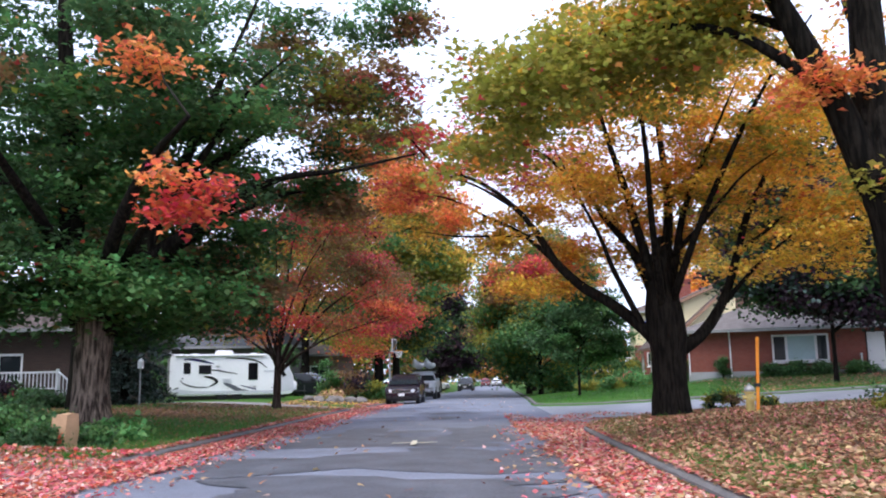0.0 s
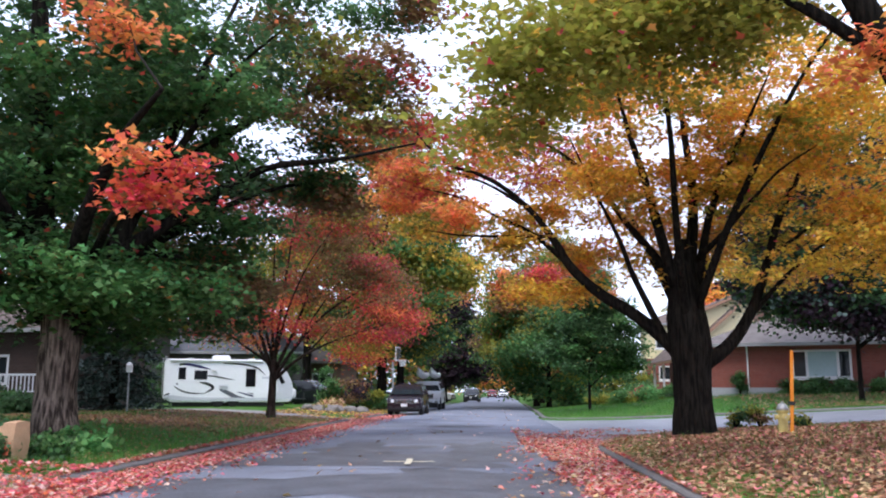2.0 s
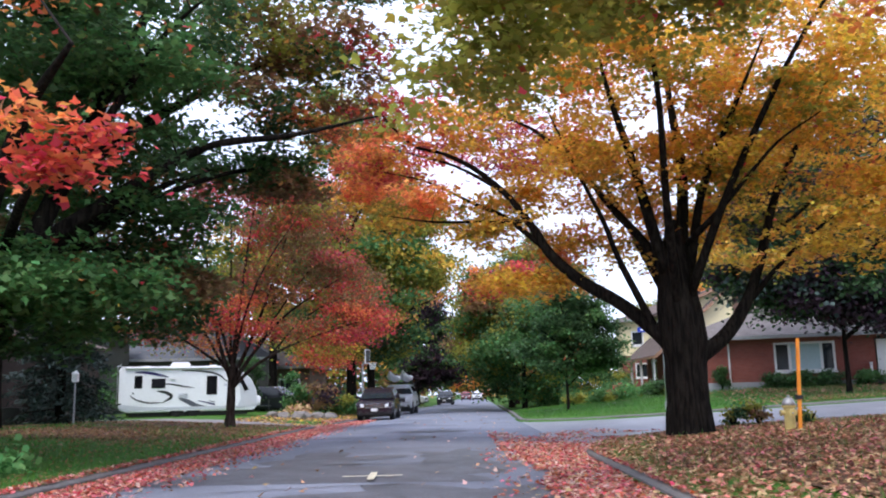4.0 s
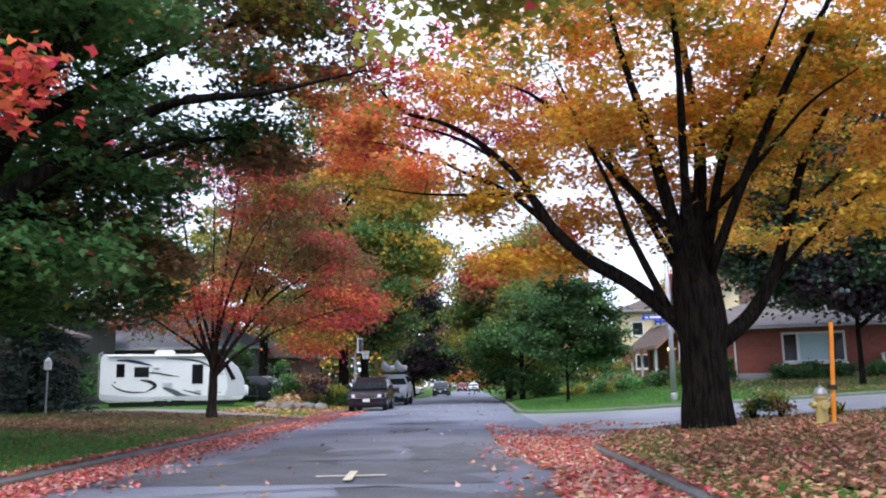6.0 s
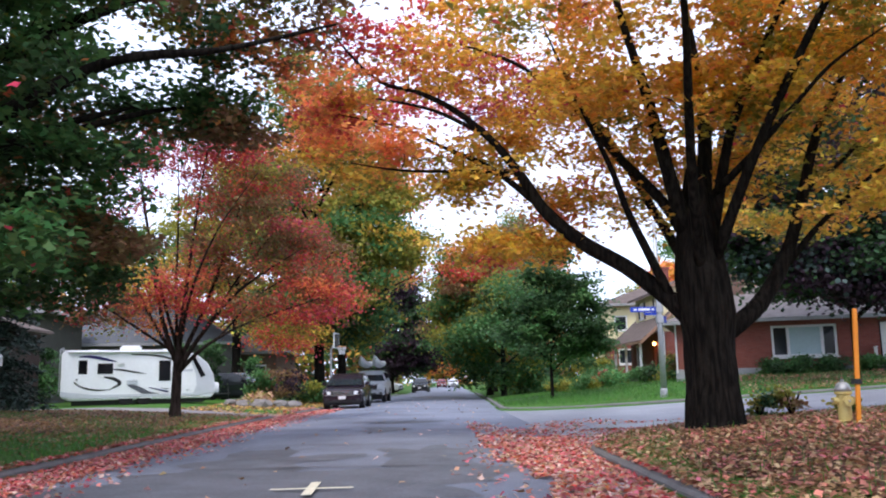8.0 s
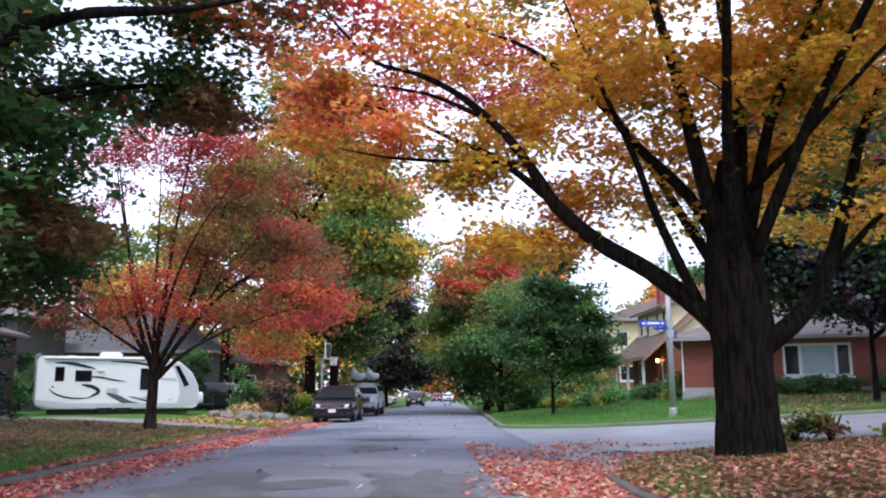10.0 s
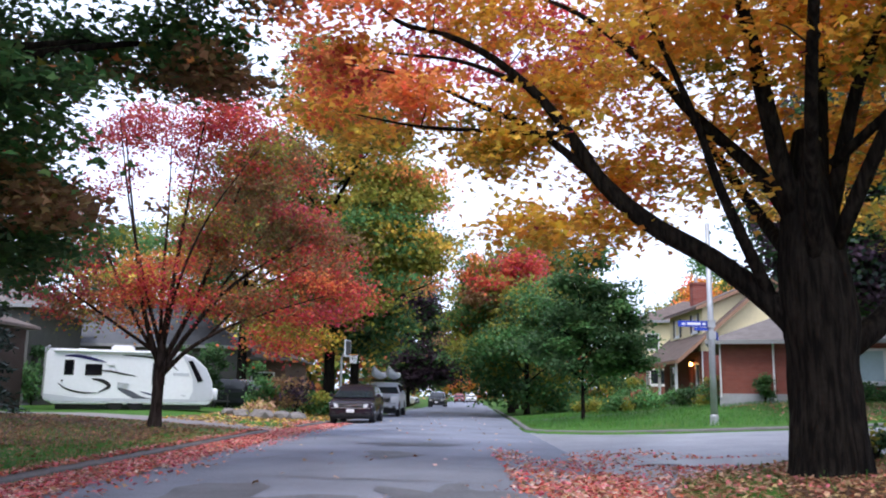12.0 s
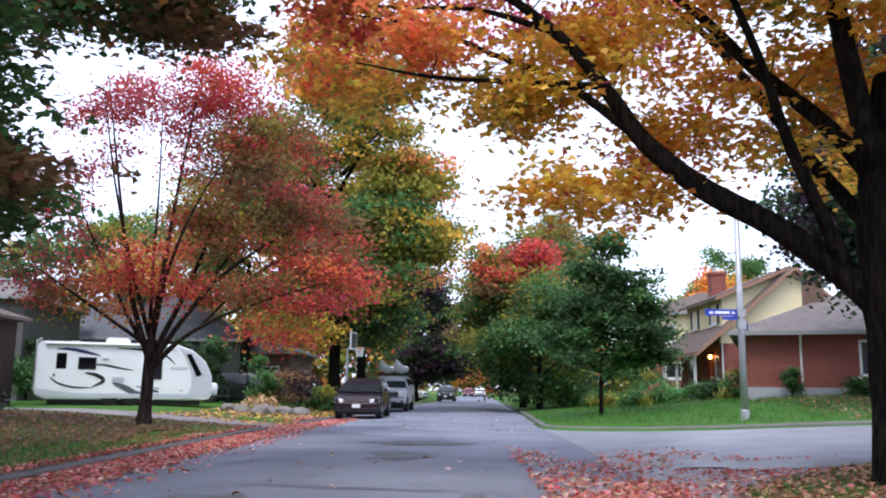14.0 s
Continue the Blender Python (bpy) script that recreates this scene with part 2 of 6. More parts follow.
# ---- mesh helpers ----
class Acc:
    """Collects vertices and faces for one mesh."""

    def __init__(self):
        self.v, self.f, self.m = [], [], []

    def add(self, verts, faces, mi=0):
        k = len(self.v)
        self.v.extend(tuple(v) for v in verts)
        self.f.extend(tuple(i + k for i in f) for f in faces)
        self.m.extend([mi] * len(faces))
        return self

    def box(self, x0, y0, z0, x1, y1, z1, mi=0):
        vs = [(x, y, z) for x in (x0, x1) for y in (y0, y1) for z in (z0, z1)]
        return self.add(vs, [(0, 1, 3, 2), (4, 6, 7, 5), (0, 4, 5, 1), (2, 3, 7, 6), (0, 2, 6, 4), (1, 5, 7, 3)], mi)

    def tube(self, pts, radii, sides=8, mi=0, bumpy=0.0, cap=True):
        pts = [Vector(p) for p in pts]
        rings = []
        prev = None
        for i, p in enumerate(pts):
            d = (pts[min(i + 1, len(pts) - 1)] - pts[max(i - 1, 0)]).normalized()
            a = (prev or Vector((1, 0, 0)) if abs(d.x) < 0.9 else Vector((0, 1, 0)))
            a = (a - d * a.dot(d)).normalized()
            prev = a
            b = d.cross(a)
            ring = []
            for k in range(sides):
                t = 2 * math.pi * k / sides
                r = radii[i] * (1 + bumpy * math.sin(5 * t + i * 0.4) * 0.6 + bumpy * math.sin(9 * t + 1.3 * i) * 0.4)
                ring.append(p + (a * math.cos(t) + b * math.sin(t)) * r)
            rings.append(ring)
        vs = [v for r in rings for v in r]
        fs = [(i * sides + k, i * sides + (k + 1) % sides, (i + 1) * sides + (k + 1) % sides, (i + 1) * sides + k) for i in range(len(pts) - 1) for k in range(sides)]
        if cap:
            fs.append(tuple(range(sides - 1, -1, -1)))
            fs.append(tuple((len(pts) - 1) * sides + k for k in range(sides)))
        return self.add(vs, fs, mi)

    def prism(self, outline, axis_pts, mi=0):
        """An outline of 3D points swept by one vector."""
        n = len(outline)
        o2 = [Vector(p) + Vector(axis_pts) for p in outline]
        fs = [tuple(range(n - 1, -1, -1)), tuple(range(n, 2 * n))] + [(i, (i + 1) % n, n + (i + 1) % n, n + i) for i in range(n)]
        return self.add([Vector(p) for p in outline] + o2, fs, mi)

    def mesh(self, name, mats, smooth=False, bevel=0.0, weld=False):
        me = bpy.data.meshes.new(name)
        me.from_pydata(self.v, [], self.f)
        for m in mats:
            me.materials.append(m)
        if len(mats) > 1:
            me.polygons.foreach_set("material_index", self.m)
        if bevel or weld:
            bm = bmesh.new()
            bm.from_mesh(me)
            bmesh.ops.remove_doubles(bm, verts=bm.verts, dist=0.0005)
            bmesh.ops.recalc_face_normals(bm, faces=bm.faces)
            if bevel:
                ed = [e for e in bm.edges if len(e.link_faces) == 2 and e.calc_face_angle(0) > 0.5]
                bmesh.ops.bevel(bm, geom=ed, offset=bevel, segments=2, affect="EDGES", clamp_overlap=True)
            bm.to_mesh(me)
            bm.free()
        if smooth:
            me.polygons.foreach_set("use_smooth", [True] * len(me.polygons))
        me.update()
        return me


def part(name, acc, material, parent=None, label="", smooth=False, bevel=0.0, weld=False):
    mats = material if isinstance(material, (list, tuple)) else [material]
    ob = new(name, acc.mesh(name, mats, smooth, bevel, weld))
    ob.parent = parent
    if label:
        tagged(ob, label)
    return ob


def thing(name, at, label, category, group="", turn=0.0, kind=""):
    e = new(name)
    e.empty_display_size = 0.1
    e.matrix_basis = pose(*at, 0, 0, turn)
    return tagged(e, label, category, group, kind)


def solo(name, acc, material, label, category, kind="", **kw):
    return tagged(part(name, acc, material, **kw), label, category, "", kind)


def soup(name, verts, per, mats, index, parent=None):
    """One mesh of many small polygons that each have the same number of corners."""
    n = len(verts) // per
    me = bpy.data.meshes.new(name)
    me.vertices.add(n * per)
    me.vertices.foreach_set("co", np.asarray(verts, np.float32).ravel())
    me.loops.add(n * per)
    me.loops.foreach_set("vertex_index", np.arange(n * per, dtype=np.int32))
    me.polygons.add(n)
    me.polygons.foreach_set("loop_start", np.arange(0, n * per, per, dtype=np.int32))
    for m in mats:
        me.materials.append(m)
    me.polygons.foreach_set("material_index", np.asarray(index, np.int32))
    me.update(calc_edges=True)
    ob = new(name, me)
    ob.parent = parent
    return ob


LEAF_STAR = np.array([(0, -0.5, 0), (0.55, -0.18, -0.06), (0.24, 0.05, 0), (0.42, 0.42, -0.05), (0, 0.6, -0.03), (-0.42, 0.42, -0.05), (-0.24, 0.05, 0), (-0.55, -0.18, -0.06)])
LEAF_TRI = np.array([(0, -0.5, 0), (0.52, -0.12, -0.07), (0.2, 0.1, 0), (0, 0.62, -0.04), (-0.2, 0.1, 0), (-0.52, -0.12, -0.07)])
LEAF_QUAD = np.array([(0, -0.5, 0), (0.45, 0.05, -0.05), (0.05, 0.5, 0.0), (-0.45, -0.02, -0.05)])
LEAF_FAN = np.array([(0, -0.5, 0), (0.5, -0.1, -0.05), (0.35, 0.4, 0), (-0.1, 0.55, -0.05), (-0.5, 0.1, 0)])


def leaves(rng, pos, size, shape, tilt, spread=0.25):
    """Leaf polygons at the places given, tilted off the level by a random angle of that spread (radians)."""
    n = len(pos)
    az, ti, rl = rng.uniform(0, 2 * np.pi, n), rng.normal(0, tilt, n), rng.normal(0, tilt * 0.7, n)
    ca, sa, ct, st, cr, sr = np.cos(az), np.sin(az), np.cos(ti), np.sin(ti), np.cos(rl), np.sin(rl)
    s = size * rng.uniform(1 - spread, 1 + spread, n)
    x, y, z = (shape[None, :, k] * s[:, None] for k in range(3))
    y, z = y * ct[:, None] - z * st[:, None], y * st[:, None] + z * ct[:, None]
    x, z = x * cr[:, None] - z * sr[:, None], x * sr[:, None] + z * cr[:, None]
    x, y = x * ca[:, None] - y * sa[:, None], x * sa[:, None] + y * ca[:, None]
    return (np.stack([x, y, z], -1) + np.asarray(pos)[:, None, :]).reshape(-1, 3)


# ---- the lie of the land ----
def lerp_table(tab, y):
    for (a, b), (c, d) in zip(tab, tab[1:]):
        if y <= c:
            return b + (d - b) * (y - a) / (c - a)
    return tab[-1][1]


LEFT = [(-60, -5.0), (36, -4.85), (47, -4.2), (57, -3.95), (100, -1.7), (200, 1.6), (400, 7.6)]
RIGHT = [(-60, 2.9), (12, 3.02), (40, 3.5), (57, 4.2), (400, 14.0)]
SIDE_NEAR, SIDE_FAR, FILLET = 25.1, 37.0, 5.0


def kerb_left(y):
    return lerp_table(LEFT, y)


def kerb_right(y):
    return lerp_table(RIGHT, y)


def off_road(x, y):
    """Metres off the road's edge (minus: on the road), with rounded corners at the side street."""
    a = max(kerb_left(y) - x, x - kerb_right(y))
    if x < 0:
        return a
    b = max(SIDE_NEAR - y, y - SIDE_FAR)
    return max(FILLET, min(a, b)) - math.hypot(max(FILLET - a, 0), max(FILLET - b, 0))


def road_z(x, y):
    l, r = kerb_left(y), kerb_right(y)
    if x > r:
        return 0.045 * (x - r)
    u = (x - (l + r) / 2) / ((r - l) / 2)
    return 0.08 * max(0.0, 1 - u * u)


def land_z(x, y):
    d = max(0.0, off_road(x, y))
    rise = 0.03 * min(d, 5) + 0.06 * min(max(d - 5, 0), 7) if x > 0 else 0.05 * min(d, 7)
    z = min(road_z(x, y), 0.9) + 0.11 + min(rise, 0.75)
    if x < 0:
        dip = min(max((abs(y - 10.8) - 2.3) / 0.8, 0), max((abs(y - 39.6) - 1.5) / 0.8, 0), 1)
        z *= min(1, max(dip, d / 3))
    return z + 0.03 * noise.noise((x * 0.35, y * 0.35, 0)) * min(1, d)


def span(*stops):
    out = []
    for a, b, st in stops:
        k = max(1, round((b - a) / st))
        out += [a + (b - a) * i / k for i in range(k)]
    return out + [stops[-1][1]]


XS = span((-1500, -200, 260), (-200, -40, 16), (-40, -14, 1.6), (-14, 14, 0.3), (14, 40, 1.4), (40, 200, 16), (200, 1500, 260))
YS = span((-600, -60, 120), (-60, 5, 6), (5, 48, 0.3), (48, 90, 1.4), (90, 300, 14), (300, 3000, 300))
acc = Acc()
grid = {}
for j, y in enumerate(YS):
    for i, x in enumerate(XS):
        px, py, d = x, y, off_road(x, y)
        if abs(d) < 0.24 and -60 < y < 90:
            gx = (off_road(x + 0.02, y) - off_road(x - 0.02, y)) / 0.04
            gy = (off_road(x, y + 0.02) - off_road(x, y - 0.02)) / 0.04
            px, py, d = x + gx * (0.13 - d), y + gy * (0.13 - d), 0.13
        grid[i, j] = len(acc.v)
        acc.v.append((px, py, land_z(px, py) - 0.02 if d > 0 else road_z(px, py) - 0.12))
for j in range(len(YS) - 1):
    for i in range(len(XS) - 1):
        acc.f.append((grid[i, j], grid[i + 1, j], grid[i + 1, j + 1], grid[i, j + 1]))
acc.m = [0] * len(acc.f)


def land_material():
    """Lawn with patches of bare, leaf-strewn earth."""
    m = M_LAND
    n, l = m.node_tree.nodes, m.node_tree.links
    b = n["Principled BSDF"]
    lawn = b.inputs["Base Color"].links[0].from_socket
    tc, no, ra, mx = n.new("ShaderNodeTexCoord"), n.new("ShaderNodeTexNoise"), n.new("ShaderNodeMapRange"), n.new("ShaderNodeMix")
    mx.data_type = "RGBA"
    no.inputs["Scale"].default_value, no.inputs["Detail"].default_value = 0.22, 6
    ra.inputs[1].default_value, ra.inputs[2].default_value = 0.58, 0.72
    mx.inputs[7].default_value = (0.13, 0.075, 0.045, 1)
    l.new(tc.outputs["Object"], no.inputs["Vector"])
    l.new(no.outputs["Fac"], ra.inputs[0])
    l.new(ra.outputs[0], mx.inputs[0])
    l.new(lawn, mx.inputs[6])
    l.new(mx.outputs[2], b.inputs["Base Color"])


land_material()
ground = solo("ground", acc, M_LAND, "green lawn and bare earth under autumn maples", "ground", "structure", smooth=True)

acc = Acc()
ys = span((-60, 5, 5), (5, 60, 0.8), (60, 400, 10))
for j, y in enumerate(ys):
    l, r = kerb_left(y), kerb_right(y)
    for i in range(13):
        x = l - 0.05 + (r - l + 0.1) * i / 12
        acc.v.append((x, y, road_z(min(max(x, l), r), y)))
for j in range(len(ys) - 1):
    for i in range(12):
        a = j * 13 + i
        acc.f.append((a, a + 1, a + 14, a + 13))
acc.m = [0] * len(acc.f)
solo("road", acc, M_ASPHALT, "worn grey asphalt street with a low crown", "road", "structure", smooth=True)

acc = Acc()
xs, ys = span((0, 16, 0.5), (16, 200, 8)), span((18, 46, 0.7))
for x in xs:
    for y in ys:
        xx = kerb_right(y) + 0.04 + x
        acc.v.append((xx, y, road_z(xx, y)))
k = len(ys)
for i in range(len(xs) - 1):
    for j in range(k - 1):
        a = i * k + j
        acc.f.append((a, a + k, a + k + 1, a + 1))
acc.m = [0] * len(acc.f)
solo("side_street", acc, M_SIDE, "worn asphalt side street joining at the corner", "road", "structure", smooth=True)


def kerb_run(name, pts):
    """A concrete kerb in cast lengths along a line of (x, y), its back towards the land."""
    kerb = thing(name, (pts[0][0], pts[0][1], 0), "weathered low concrete kerb along the street", "kerb", kind="structure")
    inv = kerb.matrix_basis.inverted()
    dense = []
    for (a, b), (c, d) in zip(pts, pts[1:]):
        k = max(1, round(math.hypot(c - a, d - b) / 0.5))
        dense += [(a + (c - a) * i / k, b + (d - b) * i / k) for i in range(k)]
    dense.append(pts[-1])
    for s in range(0, len(dense) - 1, 5):
        run = dense[s:s + 6]
        if len(run) < 2:
            continue
        sec, fs = [], []
        for i, (x, y) in enumerate(run):
            gx = off_road(x + 0.03, y) - off_road(x - 0.03, y)
            gy = off_road(x, y + 0.03) - off_road(x, y - 0.03)
            g = math.hypot(gx, gy) or 1
            gx, gy = gx / g, gy / g
            z = road_z(x - gx * 0.1, y - gy * 0.1)
            w = 0.006 * math.sin(x * 5 + y * 7)
            for o, h in ((-0.05, -0.1), (-0.03, 0.075 + w), (0.005, 0.105 + w), (0.13, 0.115 + w), (0.15, -0.1)):
                sec.append((x + gx * o, y + gy * o, z + h))
        for i in range(len(run) - 1):
            fs += [(i * 5 + k, i * 5 + k + 1, i * 5 + k + 6, i * 5 + k + 5) for k in range(4)]
        fs += [(0, 1, 2, 3, 4), tuple(len(sec) - 5 + k for k in (4, 3, 2, 1, 0))]
        a = Acc().add([inv @ Vector(v) for v in sec], fs)
        part("kerb_length", a, M_CONC, kerb, weld=True)


def arc(cx, cy, r, a0, a1, k=10):
    return [(cx + r * math.cos(radians(a0 + (a1 - a0) * i / k)), cy + r * math.sin(radians(a0 + (a1 - a0) * i / k))) for i in range(k + 1)]


cn, cf = kerb_right(22) + FILLET, kerb_right(42) + FILLET
kerb_run("kerb", [(kerb_left(y), y) for y in span((13.4, 37.4, 2))])
kerb_run("kerb", [(kerb_left(y), y) for y in span((-8, 8.2, 2))])
kerb_run("kerb", [(kerb_left(y), y) for y in span((41.5, 90, 4))])
kerb_run("kerb", [(kerb_right(y), y) for y in span((-4, SIDE_NEAR - FILLET, 2))] + arc(cn, SIDE_NEAR - FILLET, FILLET, 180, 90) + [(30, SIDE_NEAR)])
kerb_run("kerb", [(30, SIDE_FAR)] + arc(cf, SIDE_FAR + FILLET, FILLET, 270, 180) + [(kerb_right(y), y) for y in span((SIDE_FAR + FILLET + 0.5, 90, 4))])


def sheet(name, outline_left, outline_right, material, label, category, lift=0.012, zf=land_z, kind="structure"):
    """A strip of paving laid on the land between two lines of the same number of points."""
    a = Acc()
    n = 6
    for p, q in zip(outline_left, outline_right):
        for i in range(n + 1):
            x, y = p[0] + (q[0] - p[0]) * i / n, p[1] + (q[1] - p[1]) * i / n
            a.v.append((x, y, zf(x, y) + lift))
    for j in range(len(outline_left) - 1):
        for i in range(n):
            k = j * (n + 1) + i
            a.f.append((k, k + 1, k + n + 2, k + n + 1))
    a.m = [0] * len(a.f)
    return solo(name, a, material, label, category, kind, smooth=True)


sheet("driveway", [(-4.9 - 0.6 * i, 13.3 + 0.12 * i) for i in range(14)], [(-4.9 - 0.6 * i, 8.5) for i in range(14)], M_GRAVEL, "leaf-covered gravel driveway", "driveway", lift=0.05)
sheet("driveway", [(-4.5 - 1.2 * i, 41.2 - 0.03 * i) for i in range(24)], [(-4.8 - 1.2 * i, 37.9 + 0.12 * i) for i in range(24)], M_GRAVEL, "pale grey driveway strewn with leaves", "driveway")
sheet("garden_path", [(4.3 + 0.8 * i, 49.5 + 0.35 * i) for i in range(12)], [(4.3 + 0.8 * i, 50.6 + 0.35 * i) for i in range(12)], M_CONC, "pale concrete garden path across the lawn", "path")


def blot(name, cx, cy, rx, ry, material, label, category, seed, zf=road_z, lift=0.006, lobes=0.3):
    a = Acc()
    n = 28 if zf is road_z else 64
    a.v.append((cx, cy, zf(cx, cy) + lift))
    for ring in (0.25, 0.5, 0.75, 1.0):
        for k in range(n):
            t = 2 * math.pi * k / n
            q = 1 + lobes * noise.noise((math.cos(t) * 1.6, math.sin(t) * 1.6, seed)) * 2
            x, y = cx + rx * ring * q * math.cos(t), cy + ry * ring * q * math.sin(t)
            a.v.append((x, y, zf(x, y) + lift))
    for k in range(n):
        a.f.append((0, 1 + k, 1 + (k + 1) % n))
        for q in range(3):
            o = 1 + q * n
            a.f.append((o + k, o + n + k, o + n + (k + 1) % n, o + (k + 1) % n))
    a.m = [0] * len(a.f)
    return solo(name, a, material, label, category, "structure")


PATCH_LABEL = "dark patch of newer asphalt in the street"
for cx, cy, rx, ry, s in ((-0.9, 16.9, 3.0, 1.5, 1), (-1.7, 19.6, 1.0, 1.7, 2), (0.7, 20.4, 0.8, 1.7, 3), (-1.3, 12.6, 3.0, 1.9, 4), (-0.4, 27.5, 0.6, 0.9, 5), (0.1, 31.2, 1.3, 0.5, 6), (1.0, 13.9, 1.1, 1.7, 7), (-0.6, 9.6, 2.6, 1.0, 8), (0.9, 70, 1.6, 2.6, 9)):
    blot("asphalt_patch", cx, cy, rx, ry, M_PATCH, PATCH_LABEL, "asphalt patch", s, lift=0.004 + 0.001 * s, lobes=0.55)


def crack(x, y, dx, dy, seed, k=14):
    """A wandering tar-sealed crack across the road."""
    rng = random.Random(seed)
    a, side = Acc(), 0.0
    for i in range(k + 1):
        side += rng.uniform(-0.10, 0.10)
        n = math.hypot(dx, dy)
        px, py = x + dx * i / k - dy / n * side, y + dy * i / k + dx / n * side
        w = 0.018 * (1 + rng.random()) * math.sin(math.pi * (i + 0.5) / (k + 1)) + 0.006
        for q in (-1, 1):
            cx, cy = px - dy / n * w * q, py + dx / n * w * q
            a.v.append((cx, cy, road_z(cx, cy) + 0.018))
    a.f = [(2 * i, 2 * i + 1, 2 * i + 3, 2 * i + 2) for i in range(k)]
    a.m = [0] * k
    solo("tar_seam", a, M_TAR, "thin black tar-sealed crack in the asphalt", "road crack", "structure")


M_TAR = mat("tar", (0.022, 0.022, 0.026), 0.5, 0.3, 5.0, 0.1)
for i, row in enumerate(((-3.6, 18.6, 5.8, 0.5), (-2.8, 14.6, 3.4, 0.8), (-2.2, 22.8, 3.8, -0.3), (-1.4, 30.4, 3.0, 0.5), (-0.9, 31.6, 2.4, -0.3), (-3.0, 25.5, 1.4, 2.2), (-2.6, 41.5, 4.4, 0.4))):
    crack(*row, 200 + i)
blot("leaf_mulch", -9.4, 31.2, 3.7, 5.4, M_MULCH, "brown trodden leaf mulch under the young maple", "leaf mulch", 8, zf=land_z, lift=0.006, lobes=0.25)
blot("leaf_mulch", 7.3, 16.0, 3.6, 7.0, M_MULCH, "brown leaf mulch on the verge", "leaf mulch", 9, zf=land_z, lift=0.006, lobes=0.1)
blot("puddle", 6.4, 26.3, 2.3, 0.75, M_WATER, "shallow rain puddle along the corner kerb", "puddle", 9, lift=0.02)

# survey cross painted on the road
cross = thing("road_marking", (-0.52, 16.15, road_z(-0.52, 16.15) + 0.03), "worn pale painted cross on the asphalt", "road marking", turn=2)
part("bar", Acc().box(-0.42, -0.035, 0, 0.42, 0.035, 0.004), M_PAINT, cross)
part("bar", Acc().box(-0.05, -0.55, 0.005, 0.05, 0.5, 0.009), M_PAINT, cross)

# storm drain
drain = thing("storm_drain", (2.42, 16.2, 0.02), "cast iron storm drain grate in the gutter", "drain", kind="structure")
part("frame", Acc().box(-0.32, -0.3, 0, 0.32, -0.26, 0.03).box(-0.32, 0.26, 0, 0.32, 0.3, 0.03).box(-0.32, -0.26, 0, -0.28, 0.26, 0.03).box(0.28, -0.26, 0, 0.32, 0.26, 0.03), M_METAL, drain)
for i in range(7):
    part("bar", Acc().box(-0.26 + 0.08 * i, -0.26, 0, -0.21 + 0.08 * i, 0.26, 0.025), M_METAL, drain)


# ---- trees ----
def smooth_line(pts, k=4):
    """Points of a smooth curve through those given."""
    P = [Vector(p) for p in pts]
    P = [P[0] * 2 - P[1]] + P + [P[-1] * 2 - P[-2]]
    out = []
    for i in range(1, len(P) - 2):
        a, b, c, d = P[i - 1:i + 3]
        for s in range(k):
            t = s / k
            out.append(0.5 * ((2 * b) + (c - a) * t + (2 * a - 5 * b + 4 * c - d) * t * t + (3 * b - a - 3 * c + d) * t ** 3))
    return out + [P[-2]]


